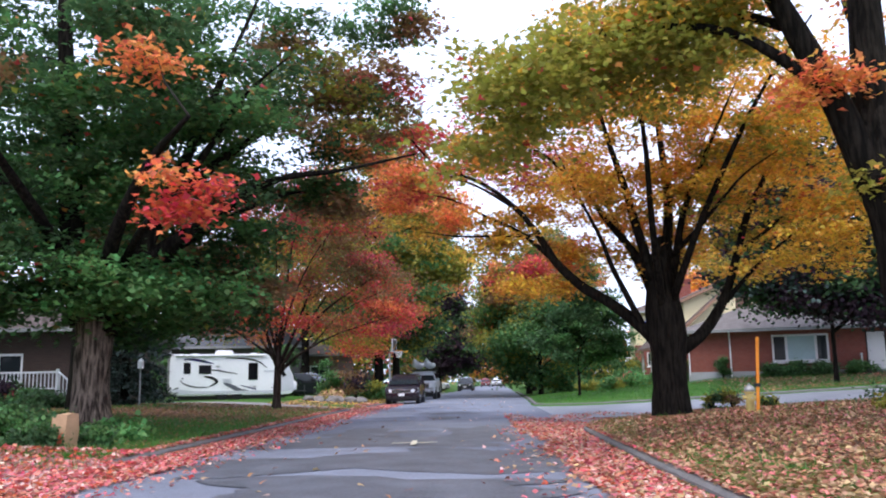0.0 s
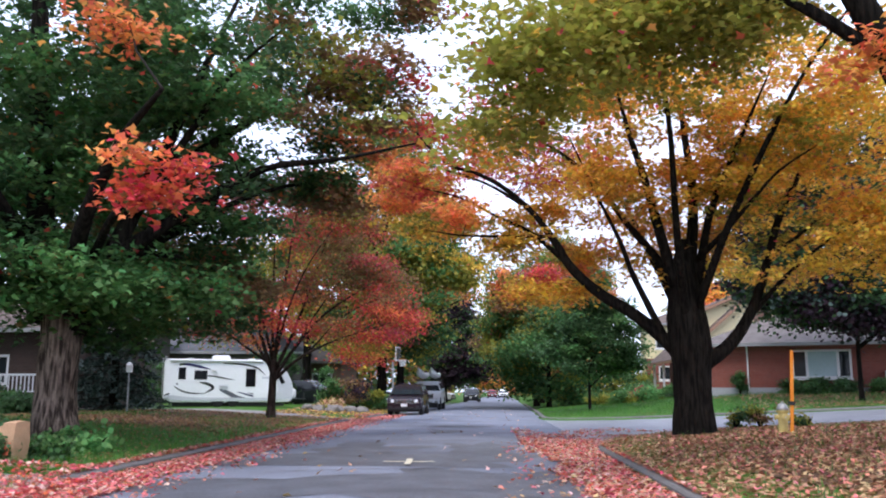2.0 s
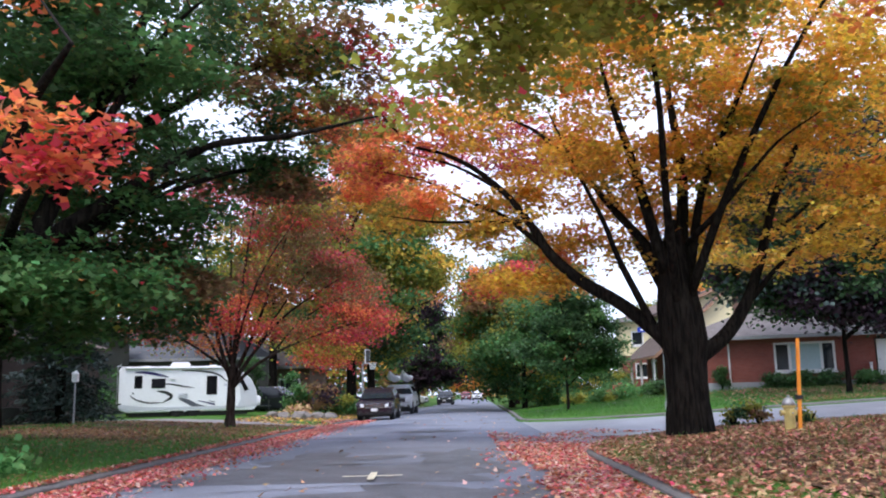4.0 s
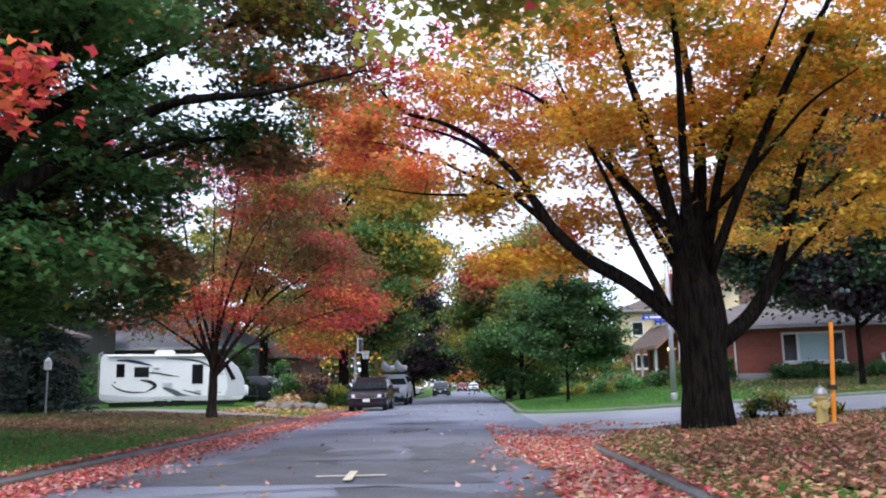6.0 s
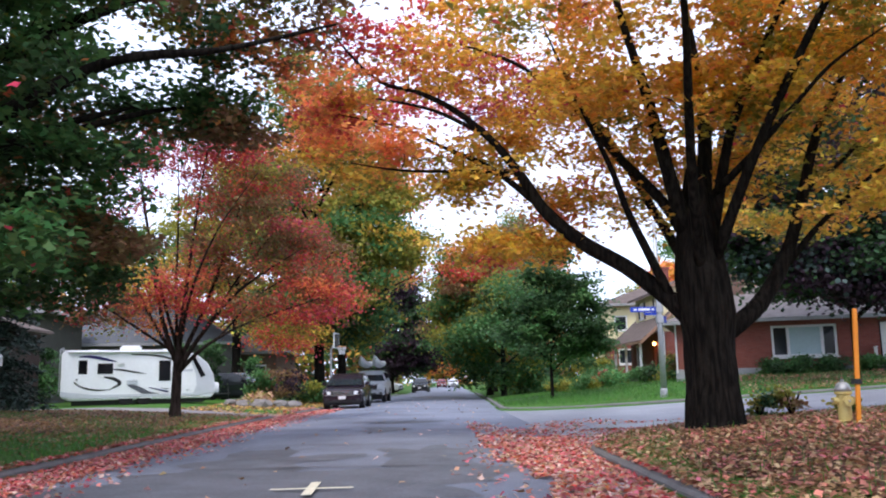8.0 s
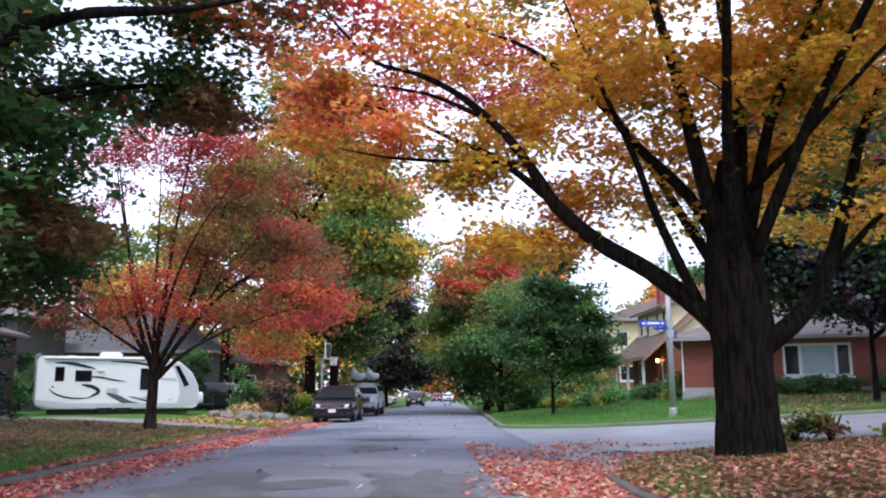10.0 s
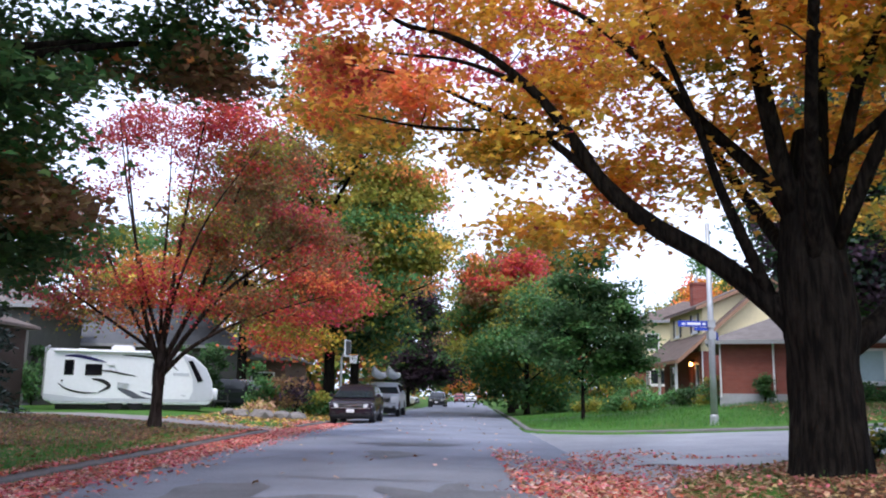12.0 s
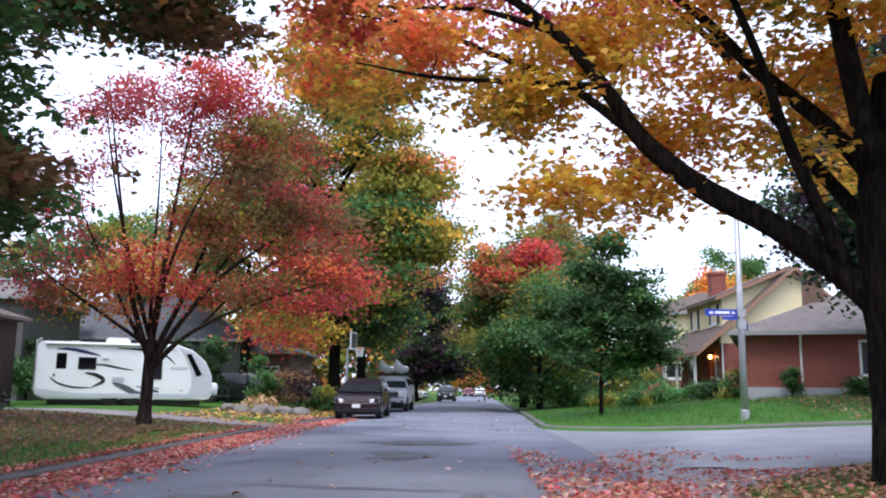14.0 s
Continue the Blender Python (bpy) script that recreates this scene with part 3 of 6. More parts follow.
def tree(name, at, label, trunk, limbs, blobs, seed, bark=None, leaf=0.13, per=34, shape=LEAF_STAR, flat=0.16, puff=0.42, tilt=0.5, twig=0.014, clump=0.5, limb_bark=None, category="tree"):
    """A tree from the ground up. trunk: rows of (x, y, z, radius) off its foot; limbs: lists of such rows; blobs: parts of the crown as
    (x, y, z, rx, ry, rz, number of twigs, leaf kinds), all off the tree's foot."""
    rng = np.random.default_rng(seed)
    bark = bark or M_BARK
    top = thing(name, at, label, category)

    def limb_tube(rows, k, sd, bumpy):
        pts = smooth_line([r[:3] for r in rows], k)
        rad = [np.interp(i / (len(pts) - 1) * (len(rows) - 1), range(len(rows)), [r[3] for r in rows]) for i in range(len(pts))]
        return pts, rad, Acc().tube(pts, rad, sd, bumpy=bumpy)

    nodes, thick = [], []
    pts, rad, a = limb_tube(trunk, 8, 44 if trunk[0][3] > 0.45 else 12, 0.0)
    ns = 44 if trunk[0][3] > 0.45 else 12
    for i, p in enumerate(pts):
        for k in range(ns):
            t = 2 * math.pi * k / ns
            v = Vector(a.v[i * ns + k]) - p
            ridge = abs(noise.noise((math.cos(t) * 4.5, math.sin(t) * 4.5, p.z * 0.9 + seed))) * 0.20 + 0.10 * noise.noise((math.cos(t) * 1.3, math.sin(t) * 1.3, p.z * 0.5 + seed))
            a.v[i * ns + k] = tuple(p + v * (0.96 + ridge))
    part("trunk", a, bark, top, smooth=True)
    nodes += [tuple(p) for p in pts[len(pts) // 2:]]
    thick += rad[len(pts) // 2:]
    for rows in limbs:
        pts, rad, a = limb_tube(rows, 4, 9, 0.04)
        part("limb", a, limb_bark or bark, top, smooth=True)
        nodes += [tuple(p) for p in pts[2:]]
        thick += rad[2:]
    tips, kinds = [], []
    for x, y, z, rx, ry, rz, n, kd in blobs:
        q = rng.normal(size=(n, 3))
        q /= np.linalg.norm(q, axis=1)[:, None]
        q *= rng.uniform(0.25, 1, n)[:, None] ** 0.5
        which = rng.integers(0, max(1, n // 6), n)
        spray = q[which]
        tips.append(spray * (rx, ry, rz) + (x, y, z) + rng.normal(size=(n, 3)) * (min(clump, rx * 0.6), min(clump, ry * 0.6), min(clump * 0.3, rz * 0.6)))
        names = kd.split()
        shade = rng.integers(0, len(names), n)[which]
        kinds += [names[i] for i in shade]
    tips = np.concatenate(tips)
    nodes = np.array(nodes)
    near = np.array([np.min(np.sum((nodes - t) ** 2, 1)) for t in tips])
    order = np.argsort(near)
    cap = np.zeros((len(nodes) + 4 * len(tips), 3))
    cap[:len(nodes)] = nodes
    used = len(nodes)
    tk = np.full(len(cap), twig)
    tk[:used] = np.minimum(thick, 0.05)
    wood = Acc()
    for i in order:
        t = tips[i]
        d = cap[:used] - t
        cost = np.sum(d * d, 1) + 1.2 * np.maximum(d[:, 2] + 0.1, 0) ** 2
        j = int(np.argmin(cost))
        o = cap[j].copy()
        gap = np.linalg.norm(t - o)
        if gap < 0.05:
            continue
        mid = (o + t) / 2 + rng.normal(0, 0.07 * gap, 3) + (0, 0, 0.10 * gap)
        line = [o, o * 0.25 + mid * 0.5 + t * 0.25 + (mid - (o + t) / 2) * 0.4, o * 0.06 + mid * 0.4 + t * 0.54, t]
        r0 = min(tk[j] * 0.8, twig * (0.8 + 0.6 * gap))
        wood.tube(line, [r0, r0 * 0.8, r0 * 0.6, twig * 0.35], 3 if r0 < 0.02 else 5, cap=False)
        for q in line[1:]:
            cap[used], tk[used] = q, r0 * 0.75
            used += 1
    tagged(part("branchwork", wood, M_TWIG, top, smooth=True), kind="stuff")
    n = len(tips)
    size = rng.uniform(0.6, 1.3, n)
    cnt = rng.poisson(per * size)
    own = np.repeat(np.arange(n), cnt)
    off = rng.normal(size=(len(own), 3)) * (puff, puff, flat) * size[own][:, None]
    off[:, 2] -= 0.25 * np.hypot(off[:, 0], off[:, 1]) ** 1.5
    pos = tips[own] + off
    names = sorted(set(kinds))
    idx = np.array([names.index(k) for k in kinds])[own]
    flip = rng.random(len(idx)) < 0.04
    idx[flip] = rng.integers(0, len(names), flip.sum())
    ob = soup("crown", leaves(rng, pos, leaf, shape, tilt), len(shape), [LEAF[k] for k in names], idx, top)
    tagged(ob, kind="stuff")
    return top


def upright(h, r, lean=(0, 0), flare=1.5):
    return [(0, 0, -0.15, r * flare), (0, 0, 0.12, r * flare * 0.84), (lean[0] * 0.2, lean[1] * 0.2, h * 0.25, r), (lean[0] * 0.6, lean[1] * 0.6, h * 0.65, r * 0.9), (lean[0], lean[1], h, r * 0.75), (lean[0], lean[1], h * 1.3, r * 0.35)]


def spread(seed, n, z0, z1, reach, r=0.12, up=0.6):
    """Limbs that fan out from a stem between two heights."""
    rng = random.Random(seed)
    out = []
    for i in range(n):
        z = z0 + (z1 - z0) * i / max(1, n - 1)
        a = i * 2.4 + rng.uniform(-0.3, 0.3)
        ln = reach * rng.uniform(0.75, 1.1) * (1 - 0.45 * i / n)
        c, s = math.cos(a), math.sin(a)
        out.append([(0, 0, z, r), (c * ln * 0.3, s * ln * 0.3, z + ln * up * 0.4, r * 0.75), (c * ln * 0.65, s * ln * 0.65, z + ln * up * 0.8, r * 0.5), (c * ln, s * ln, z + ln * up * 1.05, r * 0.2)])
    return out


# the broad golden maple at the corner
BX, BY = 5.6, 22.0
BZ = land_z(BX, BY) - 0.03
BROAD_TRUNK = [(0, 0, -0.15, 0.60), (0, 0, 0.12, 0.49), (0, 0.03, 0.8, 0.42), (0, 0.05, 1.5, 0.42), (0, 0.05, 2.0, 0.47), (-0.04, 0.05, 2.7, 0.44), (-0.06, 0.05, 3.6, 0.34), (-0.06, 0.05, 4.6, 0.16)]
tree("maple_tree", (BX, BY, BZ), "broad sugar maple in gold and orange leaf, dark bark", BROAD_TRUNK, [
    [(-0.06, 0.00, 1.61, 0.186), (-0.55, 0.20, 2.23, 0.167), (-1.25, 0.50, 2.89, 0.149), (-2.00, 0.80, 3.42, 0.136), (-2.62, 1.10, 4.09, 0.118), (-2.95, 1.30, 4.70, 0.102), (-3.46, 1.50, 5.50, 0.081), (-4.22, 1.70, 6.27, 0.062), (-5.01, 1.90, 6.77, 0.050), (-5.82, 2.10, 7.10, 0.037), (-6.67, 2.40, 8.10, 0.025), (-7.17, 2.60, 9.09, 0.009)],
    [(-2.71, 1.20, 4.22, 0.073), (-3.58, 1.60, 5.07, 0.055), (-4.45, 2.00, 5.60, 0.040), (-5.50, 2.50, 6.25, 0.026), (-6.73, 3.00, 6.68, 0.009)],
    [(-3.15, 1.40, 4.95, 0.052), (-4.16, 1.20, 4.92, 0.037), (-5.35, 1.00, 4.91, 0.026), (-6.30, 0.80, 5.02, 0.009)],
    [(-3.78, 1.60, 5.82, 0.052), (-4.77, 3.00, 6.77, 0.037), (-6.12, 5.00, 7.74, 0.026), (-7.74, 7.00, 8.78, 0.009)],
    [(-0.20, 0.00, 3.20, 0.124), (-0.53, 0.60, 4.16, 0.105), (-1.14, 1.40, 5.26, 0.087), (-1.65, 2.00, 6.27, 0.068), (-2.35, 2.60, 7.23, 0.056), (-3.13, 3.10, 7.95, 0.037), (-4.73, 4.00, 8.88, 0.009)],
    [(-0.51, 0.20, 2.18, 0.091), (-0.96, 0.00, 3.02, 0.080), (-1.36, -0.20, 3.80, 0.065), (-1.67, -0.40, 4.57, 0.052), (-2.28, -0.80, 5.67, 0.033), (-2.87, -1.20, 6.84, 0.011)],
    [(-0.28, 0.00, 3.41, 0.149), (-0.65, -0.30, 4.57, 0.124), (-1.07, -0.70, 5.89, 0.093), (-1.47, -1.00, 7.01, 0.062), (-1.87, -1.40, 8.35, 0.019)],
    [(0.03, 0.00, 3.51, 0.155), (0.28, 0.30, 5.68, 0.118), (0.22, 0.60, 7.36, 0.087), (0.15, 1.00, 9.68, 0.031)],
    [(0.19, 0.00, 3.40, 0.112), (0.42, -0.50, 5.01, 0.087), (0.74, -0.90, 5.99, 0.065), (1.21, -1.30, 7.14, 0.043), (1.71, -1.60, 8.30, 0.012)],
    [(0.17, -0.20, 4.07, 0.080), (0.63, -0.90, 4.59, 0.062), (1.05, -1.40, 5.12, 0.047), (1.57, -2.00, 5.75, 0.029), (2.18, -2.60, 6.14, 0.011)],
    [(0.29, 0.00, 1.65, 0.174), (0.97, 0.10, 2.17, 0.155), (1.54, 0.20, 3.00, 0.124), (1.99, 0.30, 4.15, 0.105), (2.33, 0.40, 5.14, 0.087), (2.96, 0.60, 6.29, 0.062), (3.93, 0.90, 7.90, 0.031), (4.94, 1.20, 9.48, 0.009)],
    [(1.58, 0.20, 2.89, 0.065), (2.05, 0.00, 3.47, 0.055), (2.56, -0.30, 4.01, 0.040), (3.32, -0.60, 4.63, 0.026), (4.12, -1.00, 5.10, 0.009)],
    [(2.05, 0.30, 4.26, 0.058), (3.24, 1.20, 5.01, 0.044), (5.06, 2.40, 6.53, 0.029), (7.06, 3.40, 8.04, 0.009)],
    [(-0.1, -0.1, 2.5, 0.110), (-0.5, -1.2, 4.6, 0.083), (-0.9, -2.6, 6.8, 0.055), (-1.6, -4.0, 8.8, 0.021)],
    [(0.1, -0.1, 2.8, 0.110), (0.8, -1.2, 5.0, 0.083), (1.8, -2.6, 7.4, 0.048), (2.8, -3.6, 9.0, 0.021)],
    [(0.2, 0.2, 2.6, 0.096), (0.9, 1.8, 4.4, 0.069), (1.8, 3.6, 6.4, 0.048), (2.6, 5.0, 8.0, 0.021)],
    [(-0.1, 0.2, 2.6, 0.112), (-0.35, 1.8, 4.2, 0.086), (-1.0, 3.6, 6.6, 0.060), (-1.9, 5.4, 8.6, 0.021)],
], [
    (-3.0, 1.9, 7.6, 2.8, 3.2, 1.9, 120, "gold yellow gold orange"), (0, 0, 8.5, 4.2, 4.2, 3.0, 250, "gold yellow gold olive"),
    (3.6, 0.2, 7.2, 3.4, 3.6, 2.8, 270, "gold yellow gold"), (0, 0.5, 12, 4.0, 4.0, 2.6, 90, "gold yellow"), (5.6, 0.4, 6.8, 2.6, 3.2, 2.4, 150, "gold yellow olive"),
    (-6.6, 2.6, 7.2, 1.7, 2.2, 0.9, 60, "orange red gold orange red"), (-6.9, 6.2, 7.6, 1.8, 1.9, 1.0, 90, "orange orange red gold"), (-5.4, 2.2, 5.5, 2.4, 1.6, 0.5, 70, "yellow olive gold orange"),
    (3.6, -0.8, 4.0, 2.0, 1.6, 0.5, 55, "gold yellow"), (1.7, 3.0, 4.6, 2.4, 2.0, 0.9, 60, "yellow gold olive"),
    (-2.0, 3.2, 4.5, 1.7, 1.5, 0.4, 45, "gold orange yellow"), (-1.0, -2.6, 8.0, 2.4, 2.2, 1.8, 110, "yellow gold olive"), (-2.2, 2.6, 10, 2.4, 3, 1.6, 60, "gold red orange"),
    (-0.4, 1.0, 4.6, 1.4, 1.4, 0.9, 30, "yellow gold"), (-1.9, 2.2, 5.9, 1.2, 1.2, 0.6, 40, "gold yellow"), (-4.0, 1.6, 4.9, 1.2, 1.0, 0.35, 35, "gold olive yellow"),
    (-2.4, 6.0, 8.2, 2.0, 1.8, 1.3, 90, "crimson red crimson"), (-4.6, 4.0, 8.6, 1.6, 1.6, 0.9, 30, "crimson red orange"), (-3.3, 1.8, 3.5, 1.2, 1.0, 0.2, 40, "gold yellow"), (4.8, -1.6, 5.2, 1.6, 1.4, 0.5, 50, "gold yellow gold"), (0.3, 1.8, 6.0, 2.2, 2.0, 1.2, 90, "gold yellow gold"), (1.5, -1.4, 6.2, 2.0, 1.5, 1.2, 90, "gold olive yellow"), (-1.2, -1.2, 6.0, 1.4, 1.3, 1.0, 60, "gold yellow"),
], 11, leaf=0.12, per=46, shape=LEAF_TRI, puff=0.25, flat=0.09, clump=0.42)

# the old maple beside the near kerb, its boughs over the street
tree("maple_tree", (7.15, 12.6, land_z(7.15, 12.6) - 0.03), "old maple with dark trunk, olive leaves and red sprays", [(0, 0, -0.15, 0.62), (0, 0, 0.15, 0.5), (-0.05, 0, 1.5, 0.42), (-0.2, 0, 3.0, 0.4), (-0.4, 0.05, 4.0, 0.38), (-0.4, 0.05, 4.8, 0.2)], [
    [(-0.5, 0, 3.6, 0.26), (-0.9, 0.05, 4.8, 0.22), (-1.4, 0.1, 6.0, 0.19), (-2.1, 0.2, 7.6, 0.13), (-3.0, 0.3, 10, 0.04)],
    [(-0.35, 0.1, 3.8, 0.34), (-0.35, 0.15, 5.5, 0.28), (-0.2, 0.3, 8.0, 0.2), (0.2, 0.4, 11.5, 0.06)],
    [(-1.1, 0.1, 5.2, 0.10), (-2.4, 0.3, 6.2, 0.08), (-4.0, 0.6, 6.4, 0.05), (-5.8, 0.4, 5.8, 0.015)],
    [(-0.2, 0.2, 4.2, 0.2), (0.4, 1.6, 6, 0.15), (0.8, 3.2, 8, 0.08), (1.2, 4.4, 9.5, 0.03)],
    [(-1.5, 0.2, 6.2, 0.09), (-2.4, 1.2, 7.0, 0.06), (-3.6, 2.0, 7.2, 0.02)],
], [
    (-4.2, 0.9, 6.0, 1.5, 1.5, 0.5, 90, "olive olive olive"), (-3.4, 1.6, 6.7, 1.6, 1.5, 0.6, 80, "olive olive yellow"),
    (-5.6, 0.3, 5.2, 1.0, 1.0, 0.4, 50, "olive olive olive"), (-6.3, 0.5, 4.6, 0.6, 0.8, 0.25, 22, "olive"), (-0.6, 0, 10, 3.0, 3.5, 1.6, 50, "orange olive red"), (-1.0, -0.6, 5.2, 0.9, 0.5, 0.16, 11, "red orange"),
    (-0.2, -0.6, 3.7, 0.5, 0.5, 0.12, 7, "olive yellow"), (-2.6, 0.2, 9.0, 2, 2.5, 0.9, 36, "red orange olive"), (1.5, 2, 8.5, 2.5, 2.5, 1.5, 60, "orange gold olive"),
    (-3.2, 0.6, 7.0, 1.4, 1.4, 0.5, 50, "olive olive gold"),
], 12, leaf=0.12, per=56, shape=LEAF_TRI, puff=0.28, flat=0.10, clump=0.42)

# the great green maple on the lawn, turning red at its tips
tree("maple_tree", (-7.6, 18.4, land_z(-7.6, 18.4) - 0.03), "large ridged maple in dark green leaf with scarlet sprays", [(0, 0, -0.15, 0.58), (0, 0, 0.2, 0.45), (-0.05, 0, 1.0, 0.36), (-0.02, 0, 2.0, 0.38), (-0.05, 0, 2.8, 0.40), (-0.1, 0, 3.6, 0.2)], [
    [(-0.3, 0, 2.4, 0.3), (-0.6, 0, 4.2, 0.28), (-0.9, 0.1, 7, 0.22), (-1.2, 0.2, 10, 0.14), (-1.4, 0.3, 13, 0.04)],
    [(0.2, 0, 2.2, 0.28), (0.9, 0.2, 4.0, 0.19), (1.8, 0.5, 6.4, 0.12), (2.6, 0.9, 8.8, 0.06), (3.4, 1.2, 11, 0.02)],
    [(0.7, 0.1, 3.6, 0.18), (2.0, 0.5, 4.6, 0.13), (3.6, 0.9, 5.7, 0.09), (5.2, 1.2, 6.0, 0.05), (7.0, 1.0, 6.3, 0.02)],
    [(1.2, 0.2, 4.6, 0.12), (2.4, -0.4, 6.0, 0.075), (3.4, -0.8, 7.2, 0.045), (4.4, -1.0, 8.0, 0.015)],
    [(0.1, -0.2, 2.6, 0.2), (0.9, -1.4, 4.0, 0.15), (2.0, -2.6, 5.2, 0.1), (3.2, -3.8, 5.8, 0.04)],
    [(-0.3, -0.2, 2.8, 0.18), (-0.4, -1.6, 4.2, 0.13), (-0.5, -3.2, 5.2, 0.08), (-0.2, -4.6, 5.6, 0.03)],
    [(-0.4, 0.1, 3.2, 0.2), (-1.8, 0.4, 5.0, 0.15), (-3.6, 0.4, 6.6, 0.09), (-5.4, 0.2, 7.6, 0.03)],
    [(0.1, 0.2, 2.6, 0.18), (0.8, 1.8, 4.2, 0.13), (1.8, 3.6, 5.6, 0.08), (2.6, 5.0, 6.4, 0.03)],
    [(0.4, 0.6, 3.4, 0.13), (1.4, 2.6, 4.8, 0.1), (2.6, 4.4, 6.0, 0.06), (3.8, 5.4, 6.5, 0.035), (4.8, 5.8, 6.2, 0.012)],
    [(1.5, 0.6, 5.4, 0.14), (2.6, 2.6, 7.2, 0.1), (4.0, 4.4, 8.8, 0.07), (5.8, 5.4, 9.6, 0.025)],
    [(0.6, 1.4, 4.0, 0.1), (1.0, 3.4, 4.2, 0.07), (1.4, 5.4, 3.8, 0.03)],
    [(0.5, -0.2, 3.4, 0.1), (1.8, -2.0, 4.2, 0.07), (3.2, -3.4, 4.6, 0.04), (4.3, -4.2, 4.4, 0.015)],
], [
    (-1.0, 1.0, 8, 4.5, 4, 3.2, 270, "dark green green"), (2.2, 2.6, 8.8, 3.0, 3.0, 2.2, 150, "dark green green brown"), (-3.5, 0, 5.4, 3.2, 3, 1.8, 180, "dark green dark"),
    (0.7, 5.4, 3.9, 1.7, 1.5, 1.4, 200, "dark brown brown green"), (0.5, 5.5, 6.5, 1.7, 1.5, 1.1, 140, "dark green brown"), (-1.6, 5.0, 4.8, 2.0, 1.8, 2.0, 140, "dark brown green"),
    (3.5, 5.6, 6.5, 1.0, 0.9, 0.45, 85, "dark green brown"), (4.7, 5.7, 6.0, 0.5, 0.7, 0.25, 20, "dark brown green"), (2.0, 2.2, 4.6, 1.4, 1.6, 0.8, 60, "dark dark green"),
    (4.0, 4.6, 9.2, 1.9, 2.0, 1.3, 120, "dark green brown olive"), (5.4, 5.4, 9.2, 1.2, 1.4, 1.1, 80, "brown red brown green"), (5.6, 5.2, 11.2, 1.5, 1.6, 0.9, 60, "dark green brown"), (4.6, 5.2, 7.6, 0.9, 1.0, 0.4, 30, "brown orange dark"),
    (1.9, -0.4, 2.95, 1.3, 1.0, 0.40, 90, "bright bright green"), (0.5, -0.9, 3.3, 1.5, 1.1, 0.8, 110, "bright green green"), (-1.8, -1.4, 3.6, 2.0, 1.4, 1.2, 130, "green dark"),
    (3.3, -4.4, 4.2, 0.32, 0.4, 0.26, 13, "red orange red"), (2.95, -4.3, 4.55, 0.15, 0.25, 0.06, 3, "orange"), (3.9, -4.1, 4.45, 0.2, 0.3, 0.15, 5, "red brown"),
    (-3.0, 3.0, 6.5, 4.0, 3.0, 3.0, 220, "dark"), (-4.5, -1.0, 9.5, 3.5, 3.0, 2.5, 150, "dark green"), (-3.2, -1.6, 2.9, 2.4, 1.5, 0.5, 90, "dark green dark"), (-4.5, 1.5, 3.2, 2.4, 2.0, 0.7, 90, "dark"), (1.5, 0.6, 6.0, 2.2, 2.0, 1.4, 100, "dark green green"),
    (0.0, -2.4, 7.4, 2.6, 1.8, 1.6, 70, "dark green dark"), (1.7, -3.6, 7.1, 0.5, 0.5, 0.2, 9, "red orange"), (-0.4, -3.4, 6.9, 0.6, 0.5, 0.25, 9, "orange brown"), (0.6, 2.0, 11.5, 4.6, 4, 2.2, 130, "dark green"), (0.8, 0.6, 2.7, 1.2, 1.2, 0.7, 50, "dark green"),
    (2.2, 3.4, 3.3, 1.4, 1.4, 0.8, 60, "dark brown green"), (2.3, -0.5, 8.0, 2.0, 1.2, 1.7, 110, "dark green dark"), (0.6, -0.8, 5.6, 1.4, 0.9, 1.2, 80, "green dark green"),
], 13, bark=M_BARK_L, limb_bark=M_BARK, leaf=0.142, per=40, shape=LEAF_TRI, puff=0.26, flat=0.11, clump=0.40)

